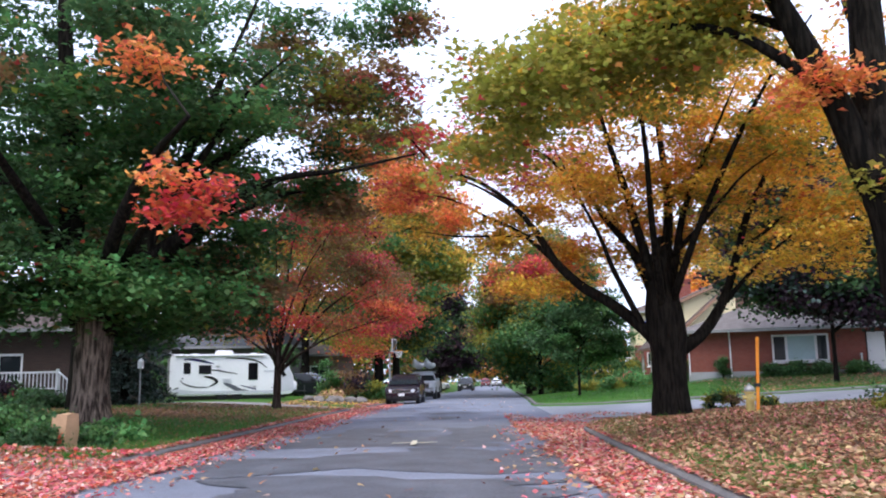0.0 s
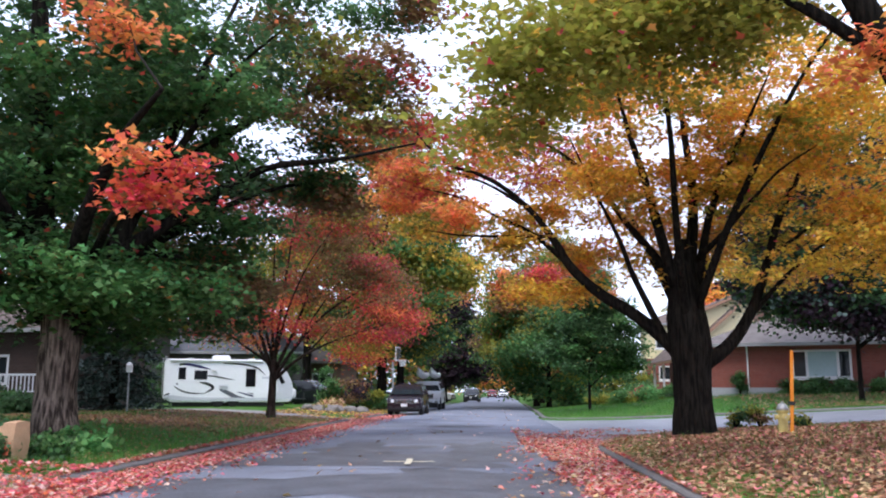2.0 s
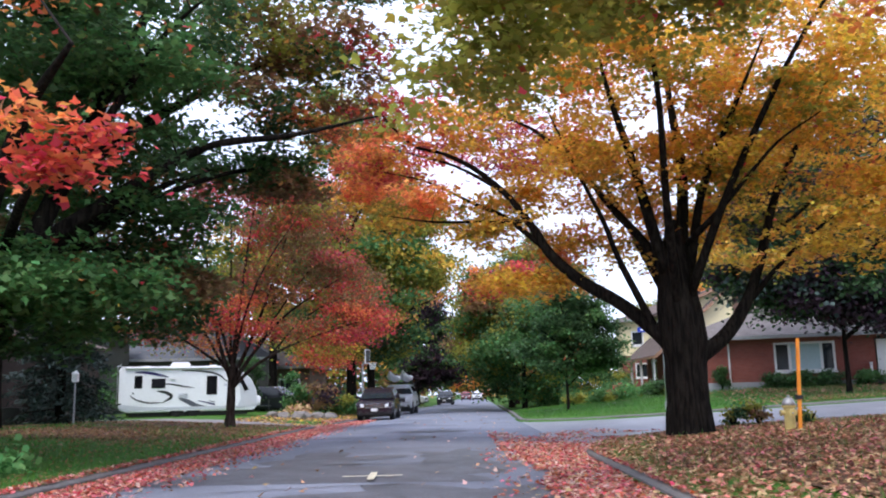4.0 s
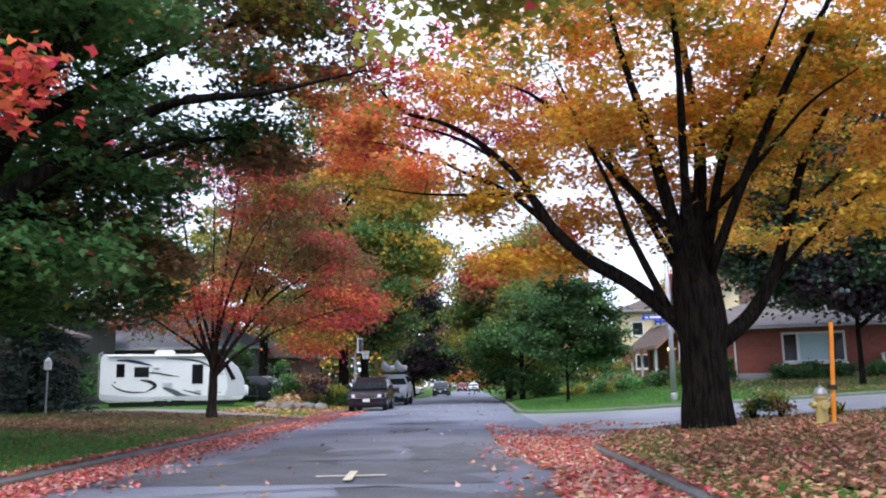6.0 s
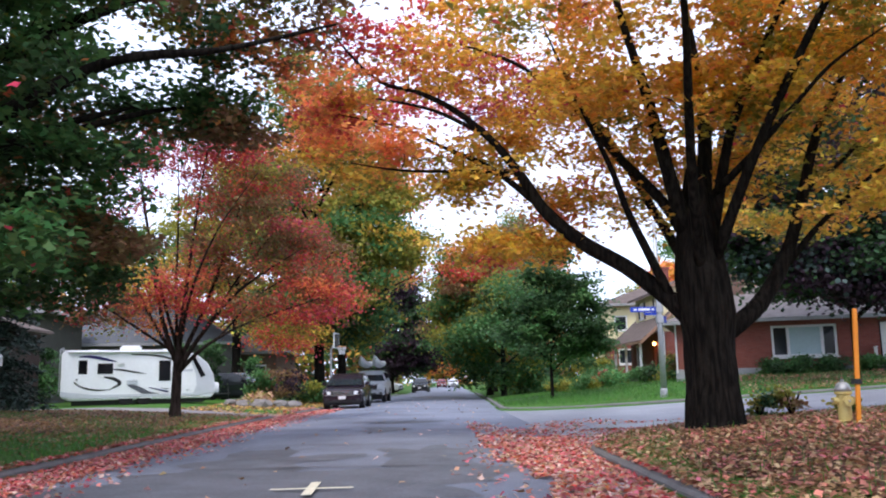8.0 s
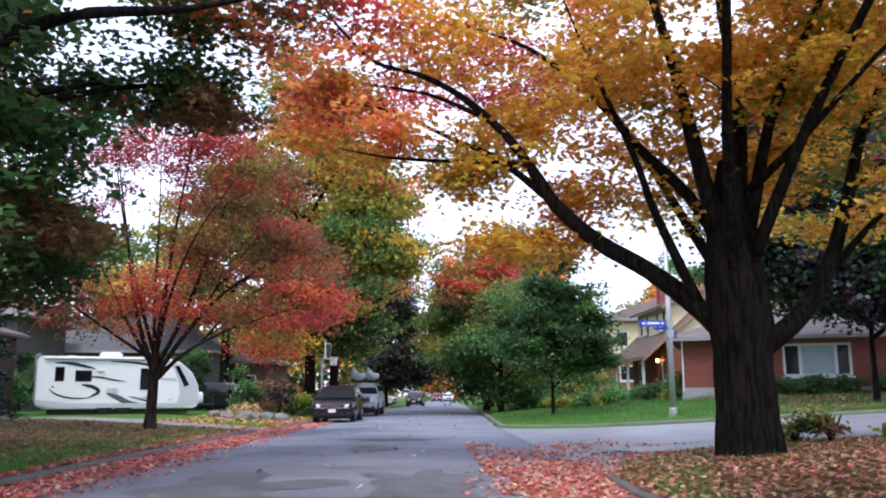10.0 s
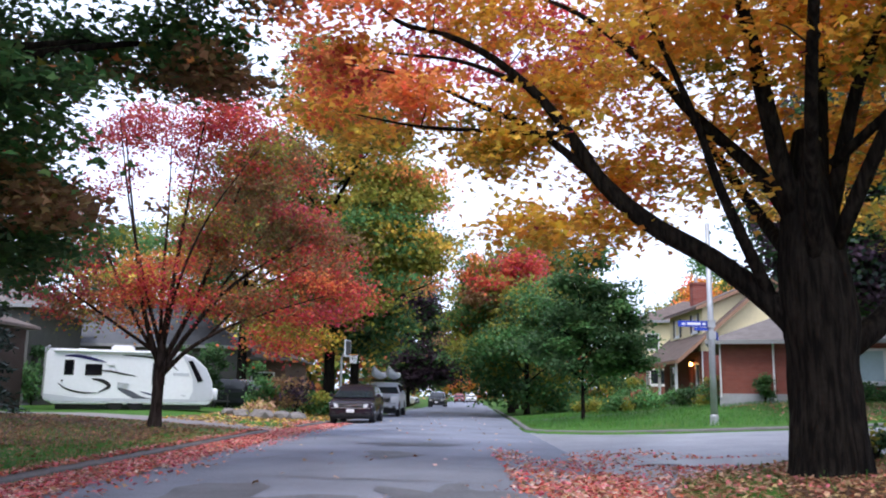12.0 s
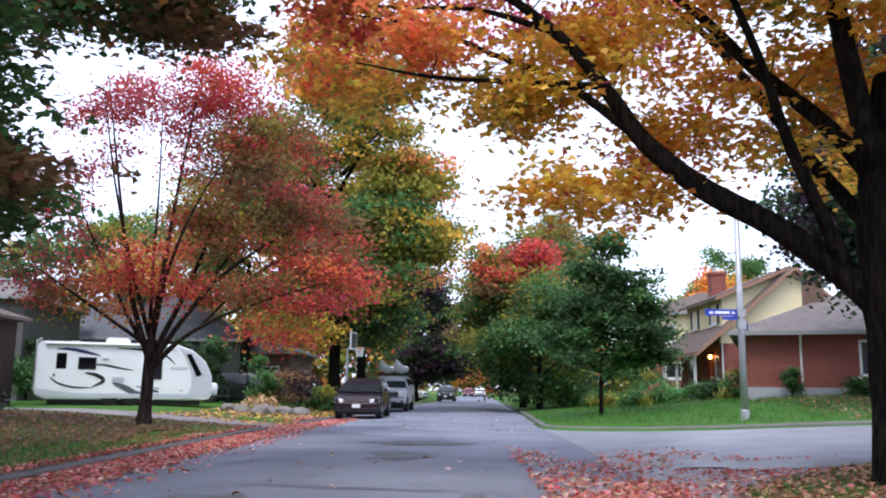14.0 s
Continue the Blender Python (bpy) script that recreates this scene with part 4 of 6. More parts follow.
# the young red maple on the lawn
tree("maple_tree", (-7.35, 34.8, land_z(-7.35, 34.8) - 0.03), "young red maple, slender forked stem, crimson leaves", upright(2.1, 0.16, (0.05, 0), 1.5), [
    [(0, 0, 1.9, 0.09), (0.2, 0, 3.6, 0.07), (0.5, -0.1, 6, 0.045), (1.0, -0.1, 9.6, 0.012)], [(0, 0, 1.7, 0.09), (-0.5, -0.2, 3.4, 0.06), (-0.8, -0.5, 5.6, 0.038), (-1.3, -0.8, 9.2, 0.01)],
    [(0.05, 0, 1.5, 0.085), (0.9, -0.2, 2.7, 0.065), (2.1, -0.4, 4.0, 0.048), (4.0, -0.6, 5.2, 0.013)], [(0, 0, 1.6, 0.085), (0.7, 0.3, 3.3, 0.065), (1.4, 0.5, 5.4, 0.042), (2.4, 0.7, 9.0, 0.01)],
    [(0, 0, 1.8, 0.07), (-0.8, 0.2, 3.0, 0.05), (-1.7, 0.4, 4.6, 0.03), (-2.8, 0.4, 6.8, 0.01)], [(0.05, 0, 1.4, 0.075), (1.1, -0.7, 2.2, 0.055), (2.6, -1.2, 2.9, 0.035), (4.8, -1.2, 3.6, 0.012)],
    [(0, 0, 2.2, 0.06), (-0.3, -0.8, 4, 0.045), (-0.6, -1.5, 6, 0.026), (-0.9, -1.9, 8.4, 0.01)], [(0, 0, 2.0, 0.055), (-1.2, -0.6, 2.9, 0.04), (-2.6, -1.0, 3.9, 0.012)],
    [(0, 0, 2.0, 0.06), (-0.15, 0.3, 4.2, 0.045), (-0.2, 0.5, 6.4, 0.026), (-0.3, 0.6, 9.4, 0.01)], [(0.1, 0, 2.3, 0.055), (0.7, -0.9, 4.0, 0.042), (1.6, -1.4, 5.8, 0.026), (2.9, -1.6, 7.6, 0.01)],
    [(0.9, -0.2, 2.7, 0.045), (1.7, 0.5, 4.3, 0.035), (2.8, 0.8, 5.9, 0.022), (3.8, 0.9, 7.2, 0.008)], [(1.6, -0.9, 2.5, 0.04), (2.8, -0.4, 3.9, 0.028), (4.6, -0.2, 4.8, 0.01)],
], [
    (-1.5, -0.3, 7.4, 1.3, 1.4, 1.8, 62, "crimson red crimson"), (-2.5, -0.1, 5.2, 1.1, 1.2, 1.5, 62, "crimson red"), (-0.4, 0, 8.6, 1.2, 1.2, 0.9, 40, "crimson red"),
    (0.5, -0.2, 4.2, 1.9, 1.5, 0.8, 85, "orange red red"), (2.2, 0.4, 6.0, 1.5, 1.5, 1.9, 190, "brown olive brown red brown"), (0.9, 0.2, 6.6, 1.1, 1.3, 1.6, 70, "red brown crimson"),
    (1.7, 0, 8.9, 1.2, 1.3, 0.9, 120, "red red crimson"), (3.0, 0, 7.4, 1.2, 1.4, 1.1, 110, "red brown brown red olive"), (4.1, 0, 5.2, 1.2, 1.6, 1.2, 150, "red brown crimson red brown"),
    (4.6, 0, 3.7, 0.9, 1.3, 0.8, 95, "red orange crimson"), (3.0, -0.2, 3.3, 1.4, 1.4, 0.6, 80, "brown red olive"), (3.4, -0.5, 2.5, 1.0, 1.2, 0.4, 36, "red orange olive"), (-1.4, -0.3, 3.3, 1.2, 1.2, 0.5, 45, "brown olive orange"), (-2.9, -0.2, 3.6, 0.9, 1.0, 0.6, 36, "red crimson brown"),
], 14, bark=M_BARK_Y, leaf=0.08, per=44, twig=0.007, shape=LEAF_FAN, puff=0.30, flat=0.15, tilt=0.7, clump=0.35)


def street_tree(x, y, h, r, kinds, seed, label, name="street_tree", low=0.25, n=420, leaf=0.22, per=36, wide=1.0, bark=None):
    """A full-grown tree further down the street, with a crown of layered clumps."""
    rng = random.Random(seed)
    blobs = [(0, 0, h * (0.45 + low * 0.4), r * 0.7, r * 0.7 * wide, h * 0.42 * (1 - low), n // 4, kinds)]
    for i in range(16):
        a, q = i * 2.4 + rng.random(), rng.uniform(0.45, 0.8)
        z = h * (low + 0.08 + (0.86 - low) * ((i * 0.37) % 1))
        w = r * 0.36 * (1.15 - 0.5 * abs(z / h - 0.5))
        names = kinds.split()
        blobs.append((math.cos(a) * r * q * (1.1 - 0.5 * max(0, z / h - 0.5)), math.sin(a) * r * q * wide, z, w, w, h * 0.07, n // 20, names[i % len(names)] + " " + kinds))
    return tree(name, (x, y, land_z(x, y) - 0.05), label, upright(h * 0.35, 0.014 * h + 0.04), spread(seed, 8, h * 0.22, h * 0.6, r * 0.8, 0.007 * h), blobs, seed, leaf=leaf, per=per, shape=LEAF_QUAD, puff=0.5, flat=0.26, tilt=0.8, twig=0.02, clump=0.55, bark=bark)


tree("street_tree", (-5.6, 57, land_z(-5.6, 57) - 0.05), "tall maple in yellow and olive leaf", upright(7.5, 0.3), spread(21, 14, 3.5, 14, 5.6, 0.13), [
    (0.4, 0, 10, 4.2, 4.2, 6.0, 420, "olive green olive"), (0.5, 0, 18, 3.4, 3.4, 3.0, 260, "green olive olive"), (-2.6, 0, 12, 2.5, 3, 3.6, 240, "olive green"), (-2.0, 0, 5.4, 2.4, 2.5, 1.8, 130, "green dark olive"),
    (4.9, 0, 9.2, 1.5, 2.4, 1.3, 150, "olive yellow olive"), (4.0, 0, 12.2, 1.5, 2, 1.2, 110, "olive orange olive green"), (3.0, -2, 9.6, 1.8, 1.6, 1.4, 130, "yellow olive olive green"), (2.0, -2.5, 6.8, 2.0, 1.6, 1.4, 130, "olive olive green"),
    (-1.2, -3, 4.2, 1.3, 1.2, 0.8, 70, "yellow olive"), (1.9, 0, 4.9, 1.9, 2.4, 1.6, 190, "green dark olive"), (1.6, -1.5, 14.6, 2.2, 2, 1.6, 120, "olive gold green"), (0.2, 0.4, 5.4, 1.6, 1.8, 1.6, 90, "dark green olive")],
    21, leaf=0.19, per=36, shape=LEAF_FAN, puff=0.46, flat=0.22, tilt=0.8, twig=0.02, clump=0.5)
street_tree(-11.5, 62, 18, 5.5, "olive green yellow brown", 22, "tall maple in olive green leaf", n=650)
street_tree(-5.4, 68, 18, 6.0, "gold olive orange olive", 23, "tall maple in orange and gold leaf", n=760, low=0.42)
tree("street_tree", (-2.9, 93, land_z(-2.9, 93) - 0.05), "dark purple-leaved maple beside the street", upright(4, 0.2), spread(24, 9, 1.5, 7, 3.6, 0.1), [
    (1.6, 0, 4.8, 3.0, 2.8, 2.8, 420, "purple purple dark"), (1.4, 0, 8.4, 2.3, 2.2, 1.7, 220, "purple purple dark"), (3.0, 0, 3.6, 2.0, 2.0, 1.4, 140, "purple"), (0.9, 0, 10.8, 1.8, 1.8, 1.5, 150, "purple purple dark")],
    24, leaf=0.24, per=34, shape=LEAF_FAN, puff=0.45, flat=0.24, tilt=0.8, twig=0.02)
tree("maple_tree", (6.3, 46.2, land_z(6.3, 46.2) - 0.03), "young green maple on the corner lawn", upright(1.6, 0.075), spread(25, 11, 1.2, 5.6, 2.4, 0.04, 0.7), [
    (0.4, 0, 2.3, 2.1, 2.0, 0.5, 90, "dark green"), (-0.8, 0.2, 3.2, 1.4, 1.7, 0.6, 80, "green dark"), (1.3, -0.2, 3.4, 1.5, 1.6, 0.6, 90, "dark green dark"), (-0.1, 0, 4.3, 1.5, 1.4, 0.6, 80, "dark green"),
    (1.6, 0, 4.4, 1.0, 1.2, 0.5, 60, "green dark"), (0.8, 0, 5.2, 1.1, 1.1, 0.5, 56, "green dark"), (-0.4, 0, 5.6, 0.9, 0.9, 0.5, 44, "dark green"), (0.3, 0, 6.5, 0.7, 0.7, 0.5, 36, "green dark"), (0.5, 0, 7.2, 0.35, 0.35, 0.35, 12, "green"), (0.3, 0, 3.4, 1.2, 1.2, 1.4, 70, "dark"), (1.7, 0, 2.4, 0.9, 1.1, 0.4, 36, "dark green")],
    25, leaf=0.14, per=36, shape=LEAF_FAN, puff=0.3, flat=0.12, tilt=0.6, twig=0.01, clump=0.25)
street_tree(5.6, 63, 8.6, 4.0, "green olive green dark", 26, "broad green maple by the street", n=620, low=0.08)
tree("street_tree", (5.2, 70, land_z(5.2, 70) - 0.05), "maple with a red crown over olive green leaves", upright(4, 0.22), spread(27, 10, 2.5, 8, 3.2, 0.1), [
    (-0.2, 0, 6.2, 3.2, 3.2, 3.4, 420, "olive green green olive"), (0.7, -1, 9.6, 1.5, 1.6, 1.4, 150, "red crimson red"), (-0.8, -2, 8.0, 1.8, 1.4, 1.0, 90, "brown red olive"), (-2.4, 0, 9.8, 1.1, 1.4, 1.6, 90, "olive orange green"), (-2.6, -0.5, 5.6, 1.2, 1.6, 2.4, 140, "olive green olive")],
    27, leaf=0.2, per=36, shape=LEAF_FAN, puff=0.45, flat=0.22, tilt=0.8, twig=0.02)
street_tree(6.4, 82, 17, 5.2, "olive brown olive green", 28, "tall maple in dull green leaf", n=1100, low=0.1)
street_tree(10.5, 100, 17, 6.5, "olive orange green", 29, "tall maple turning orange", n=420, leaf=0.26, per=40, low=0.2)
street_tree(-7.4, 106, 15, 5.4, "dark purple dark", 30, "tall dark-leaved maple down the street", n=460, leaf=0.26, per=40, low=0.06)
street_tree(-7.5, 120, 16, 6.5, "dark green", 31, "tall dark green street tree", n=360, leaf=0.3, per=36, low=0.2)
street_tree(14.5, 125, 16, 6.5, "green dark olive", 32, "tall green street tree", n=360, leaf=0.3, per=36, low=0.2)
street_tree(4.0, 195, 9, 5.5, "orange gold olive", 33, "distant orange maple at the end of the street", n=300, leaf=0.4, per=26, low=0.1)
street_tree(25, 96, 12, 2.8, "orange orange gold", 34, "orange maple behind the houses", n=380, leaf=0.3)
street_tree(29, 104, 16, 5, "green olive", 35, "green tree behind the houses", n=380, leaf=0.3)
street_tree(-17, 72, 16, 7, "olive yellow green", 36, "tall tree behind the garden in olive leaf", n=480, leaf=0.26, low=0.15)
street_tree(-27, 74, 15, 7, "dark green olive", 37, "dark green tree behind the bungalow", n=420, leaf=0.26)
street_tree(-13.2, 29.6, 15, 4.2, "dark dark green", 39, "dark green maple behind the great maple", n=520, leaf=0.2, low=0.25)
# Out of view on the left; added to keep light off the house and porch.
street_tree(-24, 29, 14, 6, "dark green", 38, "unseen dark green tree added to shade the porch", n=520, leaf=0.2, low=0.3)


# ---- fallen leaves and grass ----
def litter(name, label, kinds, pts, size, seed, tilt=0.35, shape=LEAF_TRI):
    rng = np.random.default_rng(seed)
    names = kinds.split()
    uniq = sorted(set(names))
    idx = np.array([uniq.index(names[i]) for i in rng.integers(0, len(names), len(pts))])
    ob = soup(name, leaves(rng, np.array(pts), size, shape, tilt), len(shape), [LEAF[k] for k in uniq], idx)
    return tagged(ob, label, "fallen leaves", "", "stuff")


def cover(seed, n, x0, x1, y0, y1, keep, zf):
    """Random places in a stretch of the plan, thinned by keep(x, y) from 0 to 1."""
    rng = random.Random(seed)
    out = []
    for _ in range(n):
        x, y = rng.uniform(x0, x1), y0 + (y1 - y0) * rng.random() ** 1.25
        if rng.random() < keep(x, y):
            out.append((x, y, zf(x, y) + rng.uniform(0.008, 0.04)))
    return out


def any_z(x, y):
    return land_z(x, y) + 0.01 if off_road(x, y) > 0.05 else road_z(x, y) + 0.012


def drift(x, y, s):
    return noise.noise((x * 0.9, y * 0.5, s)) * 0.5 + noise.noise((x * 2.6, y * 2.0, s)) * 0.3


def left_gutter(x, y):
    d = x - kerb_left(y)
    w = 1.15 + 0.5 * drift(x, y, 3)
    return 1.0 if -0.2 < d < w else max(0, 0.12 - 0.12 * (d - w)) if d >= w else 0.3


def right_gutter(x, y):
    d = -off_road(x, y)
    w = 1.25 + 0.6 * drift(x, y, 5)
    if y > 21.5:
        w += 0.3
    return 1.0 if -0.1 < d < w else max(0, 0.07 - 0.07 * (d - w)) if d >= w else 0.0


def corner_drift(x, y):
    if ((x - 6.4) / 2.4) ** 2 + ((y - 26.3) / 0.8) ** 2 < 1:
        return 0.0
    return max(0.0, min(1.0, 0.75 + 1.6 * drift(x, y, 9) - 0.17 * max(0, y - 25.2) - 0.2 * max(0, x - 4.6))) if off_road(x, y) < 0 else 0


def verge_cover(x, y):
    return max(0.0, min(1.0, 0.85 + 1.0 * drift(x * 0.6, y * 0.6, 7))) if off_road(x, y) > 0 else 0


def lawn_cover(x, y):
    band = 1.0 if y > 23 - 0.6 * (x + 5) * 0.5 else 0.3
    return max(0.0, min(1.0, (0.7 + drift(x * 0.5, y * 0.5, 8)) * band)) if off_road(x, y) > 0 else 0


litter("leaf_litter", "thick drift of pink-red maple leaves in the gutter", "pink pink red pale rust pink", cover(1, 46000, -5.2, -2.9, 6, 46, left_gutter, any_z), 0.075, 41)
litter("leaf_litter", "drift of pink-red maple leaves along the kerb", "pink pink red pale rust tan", cover(2, 36000, 0.9, 3.4, 5, 30, right_gutter, any_z), 0.075, 42)
litter("leaf_litter", "scattered red leaves over the side street mouth", "pink red pale rust", cover(3, 26000, 1.6, 9.5, 19, 40, corner_drift, any_z), 0.075, 43)
litter("leaf_litter", "carpet of rust and tan leaves on the verge", "rust tan rust brown tan brown pink", cover(4, 62000, 3, 13, 6, 27, verge_cover, any_z), 0.078, 44)
litter("leaf_litter", "brown and red leaves strewn over the lawn", "brown brown rust brown", cover(5, 26000, -15, -4.9, 14, 38, lawn_cover, any_z), 0.085, 45)
litter("leaf_litter", "red leaves covering a driveway mouth", "pink pale pink red", cover(6, 15000, -10, -4.6, 7, 14.2, lambda x, y: 0.85 * min(1, (y - 6.5) / 3), lambda x, y: any_z(x, y) + 0.045), 0.08, 46)
litter("leaf_litter", "yellow and red leaves on the far lawn", "tan rust brown gold", cover(7, 3000, -9, -4.2, 40, 56, lambda x, y: 0.7 if off_road(x, y) > 0 else 0.3, any_z), 0.13, 47)
litter("leaf_litter", "pink leaves under the bungalow's front lawn tree", "pink rust tan", cover(8, 6000, 11, 26, 38, 48, lambda x, y: max(0, min(1, (x - 12) / 4)) if off_road(x, y) > 0 else 0.1, any_z), 0.14, 48)
litter("leaf_litter", "few stray leaves on the asphalt and lawn", "tan pale rust", cover(9, 420, -4, 3, 7, 60, lambda x, y: 0.6, any_z), 0.09, 49)

BLADE = np.array([(-0.06, 0, 0), (0.06, 0, 0), (0.02, 0.05, 0.8), (-0.02, 0.08, 1.0)])


def grass(name, label, places, h, seed):
    rng = np.random.default_rng(seed)
    ob = soup(name, leaves(rng, np.array(places), h, BLADE, 0.35), 4, [LEAF["lawn"], LEAF["green"]], rng.integers(0, 2, len(places)))
    return tagged(ob, label, "grass", "", "stuff")


grass("grass", "short uneven green lawn grass", cover(11, 30000, -13, -4.9, 12, 34, lambda x, y: max(0, min(1, 0.75 + 1.5 * drift(x * 0.5, y * 0.4, 2) - (0.5 if y > 23 - 0.3 * (x + 5) else 0))) if off_road(x, y) > 0.1 else 0, any_z), 0.09, 51)
grass("grass", "trimmed bright green corner lawn", cover(12, 26000, 3.6, 20, 36.5, 56, lambda x, y: 0.9 if off_road(x, y) > 0.15 else 0, any_z), 0.12, 52)
grass("grass", "thin grass between fallen leaves", cover(13, 3500, 3.1, 11, 9, 26, lambda x, y: 0.5 if off_road(x, y) > 0.15 else 0, any_z), 0.10, 53)


# ---- shrubs ----
def shrub(x, y, r, h, kinds, seed, label, name="shrub", leaf=0.07, n=60, per=34, category="shrub"):
    rng = random.Random(seed)
    stems = [[(0, 0, 0, 0.02), (math.cos(i * 1.3) * r * 0.3, math.sin(i * 1.3) * r * 0.3, h * 0.4, 0.015), (math.cos(i * 1.3) * r * 0.6, math.sin(i * 1.3) * r * 0.6, h * 0.75, 0.006)] for i in range(5)]
    blobs = [(rng.uniform(-0.3, 0.3) * r, rng.uniform(-0.3, 0.3) * r, h * 0.5, r * 0.85, r * 0.85, h * 0.42, n, kinds)]
    return tree(name, (x, y, land_z(x, y) - 0.02), label, [(0, 0, -0.1, 0.04), (0, 0, 0.1, 0.03), (0, 0, h * 0.5, 0.015)], stems, blobs, seed, leaf=leaf, per=per, shape=LEAF_FAN, puff=0.16 * r + 0.05, flat=0.10 * r + 0.04, tilt=0.8, twig=0.006, clump=0.1 * r + 0.02, category=category)


for i, (x, y, r, h) in enumerate(((-7.6, 15.6, 0.7, 0.7), (-8.4, 16.2, 0.8, 0.8), (-7.1, 14.9, 0.45, 0.45), (-9.4, 16.8, 0.9, 0.8), (-6.2, 15.4, 0.35, 0.35))):
    shrub(x, y, r, h, "dark green dark", 60 + i, "low leafy green shrub at the maple's foot")
shrub(-6.3, 17.1, 0.5, 0.38, "bright green", 66, "bright green hosta clump on the lawn", "hosta", 0.12, 26, 26, "plant")
shrub(-6.9, 17.6, 0.4, 0.35, "green bright", 67, "green hosta clump beside the maple trunk", "hosta", 0.12, 22, 26, "plant")
for i, (x, y, r, h, kd) in enumerate(((7.1, 23.9, 0.28, 0.45, "olive dark"), (7.6, 23.6, 0.35, 0.65, "olive brown"), (8.4, 22.8, 0.28, 0.35, "dark olive"), (9.9, 19.4, 0.6, 0.55, "dark brown"), (10.6, 18.2, 0.6, 0.6, "olive brown dark"), (8.8, 16.8, 0.35, 0.25, "olive green"), (10.4, 15.2, 0.7, 0.9, "olive brown"))):
    shrub(x, y, r, h, kd, 70 + i, "straggly olive and brown autumn shrub on the verge", n=24, per=24)
for i, (x, y, r, h, kd) in enumerate(((9.2, 54.5, 0.9, 0.8, "green olive"), (10.4, 55.2, 0.8, 0.9, "brown green crimson"), (11.5, 55.0, 1.0, 0.8, "bright olive"), (12.6, 54.2, 0.9, 1.0, "green dark"), (13.4, 52.2, 1.1, 1.5, "green olive"), (14.3, 51.6, 1.0, 1.3, "olive brown green"), (8.0, 56.5, 0.9, 0.9, "olive green"), (11.0, 57.8, 1.0, 1.4, "dark green"))):
    shrub(x, y, r, h, kd, 80 + i, "rounded garden shrub in the flower bed", leaf=0.11)
for i, (x, y, r, h) in enumerate(((7.4, 67.5, 1.3, 1.9), (9.3, 68.2, 1.5, 2.4), (11.4, 68.8, 1.5, 2.2), (13.2, 70.0, 1.4, 2.6), (9.0, 76.0, 1.6, 2.6), (6.6, 77.0, 1.2, 2.0))):
    shrub(x, y, r, h, "dark green olive", 170 + i, "tall green garden hedge shrub along the lots", leaf=0.15, n=80)
for i, s in enumerate((4.6, 5.8, 7.0, 8.6)):
    shrub(13.0 + 0.94 * s - 0.28, 49.6 - 0.342 * s - 0.75, 0.7, 0.75, "dark green", 90 + i, "clipped dark green foundation shrub", leaf=0.1)
shrub(14.6, 48.5, 0.35, 1.5, "dark green", 95, "narrow dark green cedar beside the brick wall", leaf=0.09, n=70)
for i, (x, y, r, h, kd, lab) in enumerate(((-6.4, 51.5, 1.3, 2.1, "purple brown", "dark brown-purple shrub by the driveway"), (-7.9, 53.0, 1.0, 1.4, "dark green", "dark green shrub beside the rocks"), (-5.3, 53.2, 0.9, 1.3, "olive green", "olive shrub beside the parked cars"), (-8.3, 50.8, 0.8, 2.4, "dark green", "upright green cedar by the trailer"), (-18.5, 33.5, 1.0, 1.2, "purple dark crimson", "purple garden shrub before the porch"), (-19.8, 31.5, 1.0, 1.0, "green bright", "green garden shrub before the porch"), (-16.9, 33.2, 0.7, 0.7, "green dark", "green garden shrub before the porch"), (-15.2, 31.5, 0.9, 0.8, "dark", "dark green shrub under the spruce"), (-19, 50, 1.1, 2.2, "dark green", "dark green cedar beside the trailer"), (-17, 50.5, 0.9, 2.8, "dark green", "dark green cedar behind the trailer"), (-7.2, 46.9, 0.8, 0.5, "olive tan", "low olive plants among rocks"))):
    shrub(x, y, r, h, kd, 100 + i, lab, leaf=0.12)


def spruce(x, y, h, r, seed):
    """A dense conifer in drooping tiers."""
    rng = np.random.default_rng(seed)
    top = thing("spruce_tree", (x, y, land_z(x, y) - 0.05), "dense dark blue-green spruce on the lawn", "tree")
    part("trunk", Acc().tube([(0, 0, -0.1), (0, 0, h * 0.5), (0, 0, h)], [0.2, 0.12, 0.02], 9), M_BARK, top, smooth=True)
    pts = []
    wood = Acc()
    for z in np.arange(0.3, h * 0.97, 0.32):
        q = r * (1 - z / h) ** 0.8
        for k in range(9):
            a = rng.uniform(0, 2 * np.pi)
            ln = q * rng.uniform(0.75, 1.1)
            wood.tube([(0, 0, z), (math.cos(a) * ln * 0.6, math.sin(a) * ln * 0.6, z - 0.05 * ln), (math.cos(a) * ln, math.sin(a) * ln, z - 0.22 * ln)], [0.03, 0.02, 0.006], 4, cap=False)
            t = rng.uniform(0.15, 1, 56) ** 0.7
            side = rng.normal(0, 0.16, 56) * (0.4 + t)
            pts.append(np.stack([math.cos(a) * ln * t - math.sin(a) * side, math.sin(a) * ln * t + math.cos(a) * side, z - 0.22 * ln * t * t + rng.normal(-0.06, 0.07, 56)], -1))
    tagged(part("branchwork", wood, M_TWIG, top), kind="stuff")
    pts = np.concatenate(pts)
    tagged(soup("crown", leaves(rng, pts, 0.23, LEAF_FAN * (0.35, 1, 1), 0.6), 5, [LEAF["spruce"]], np.zeros(len(pts)), top), kind="stuff")


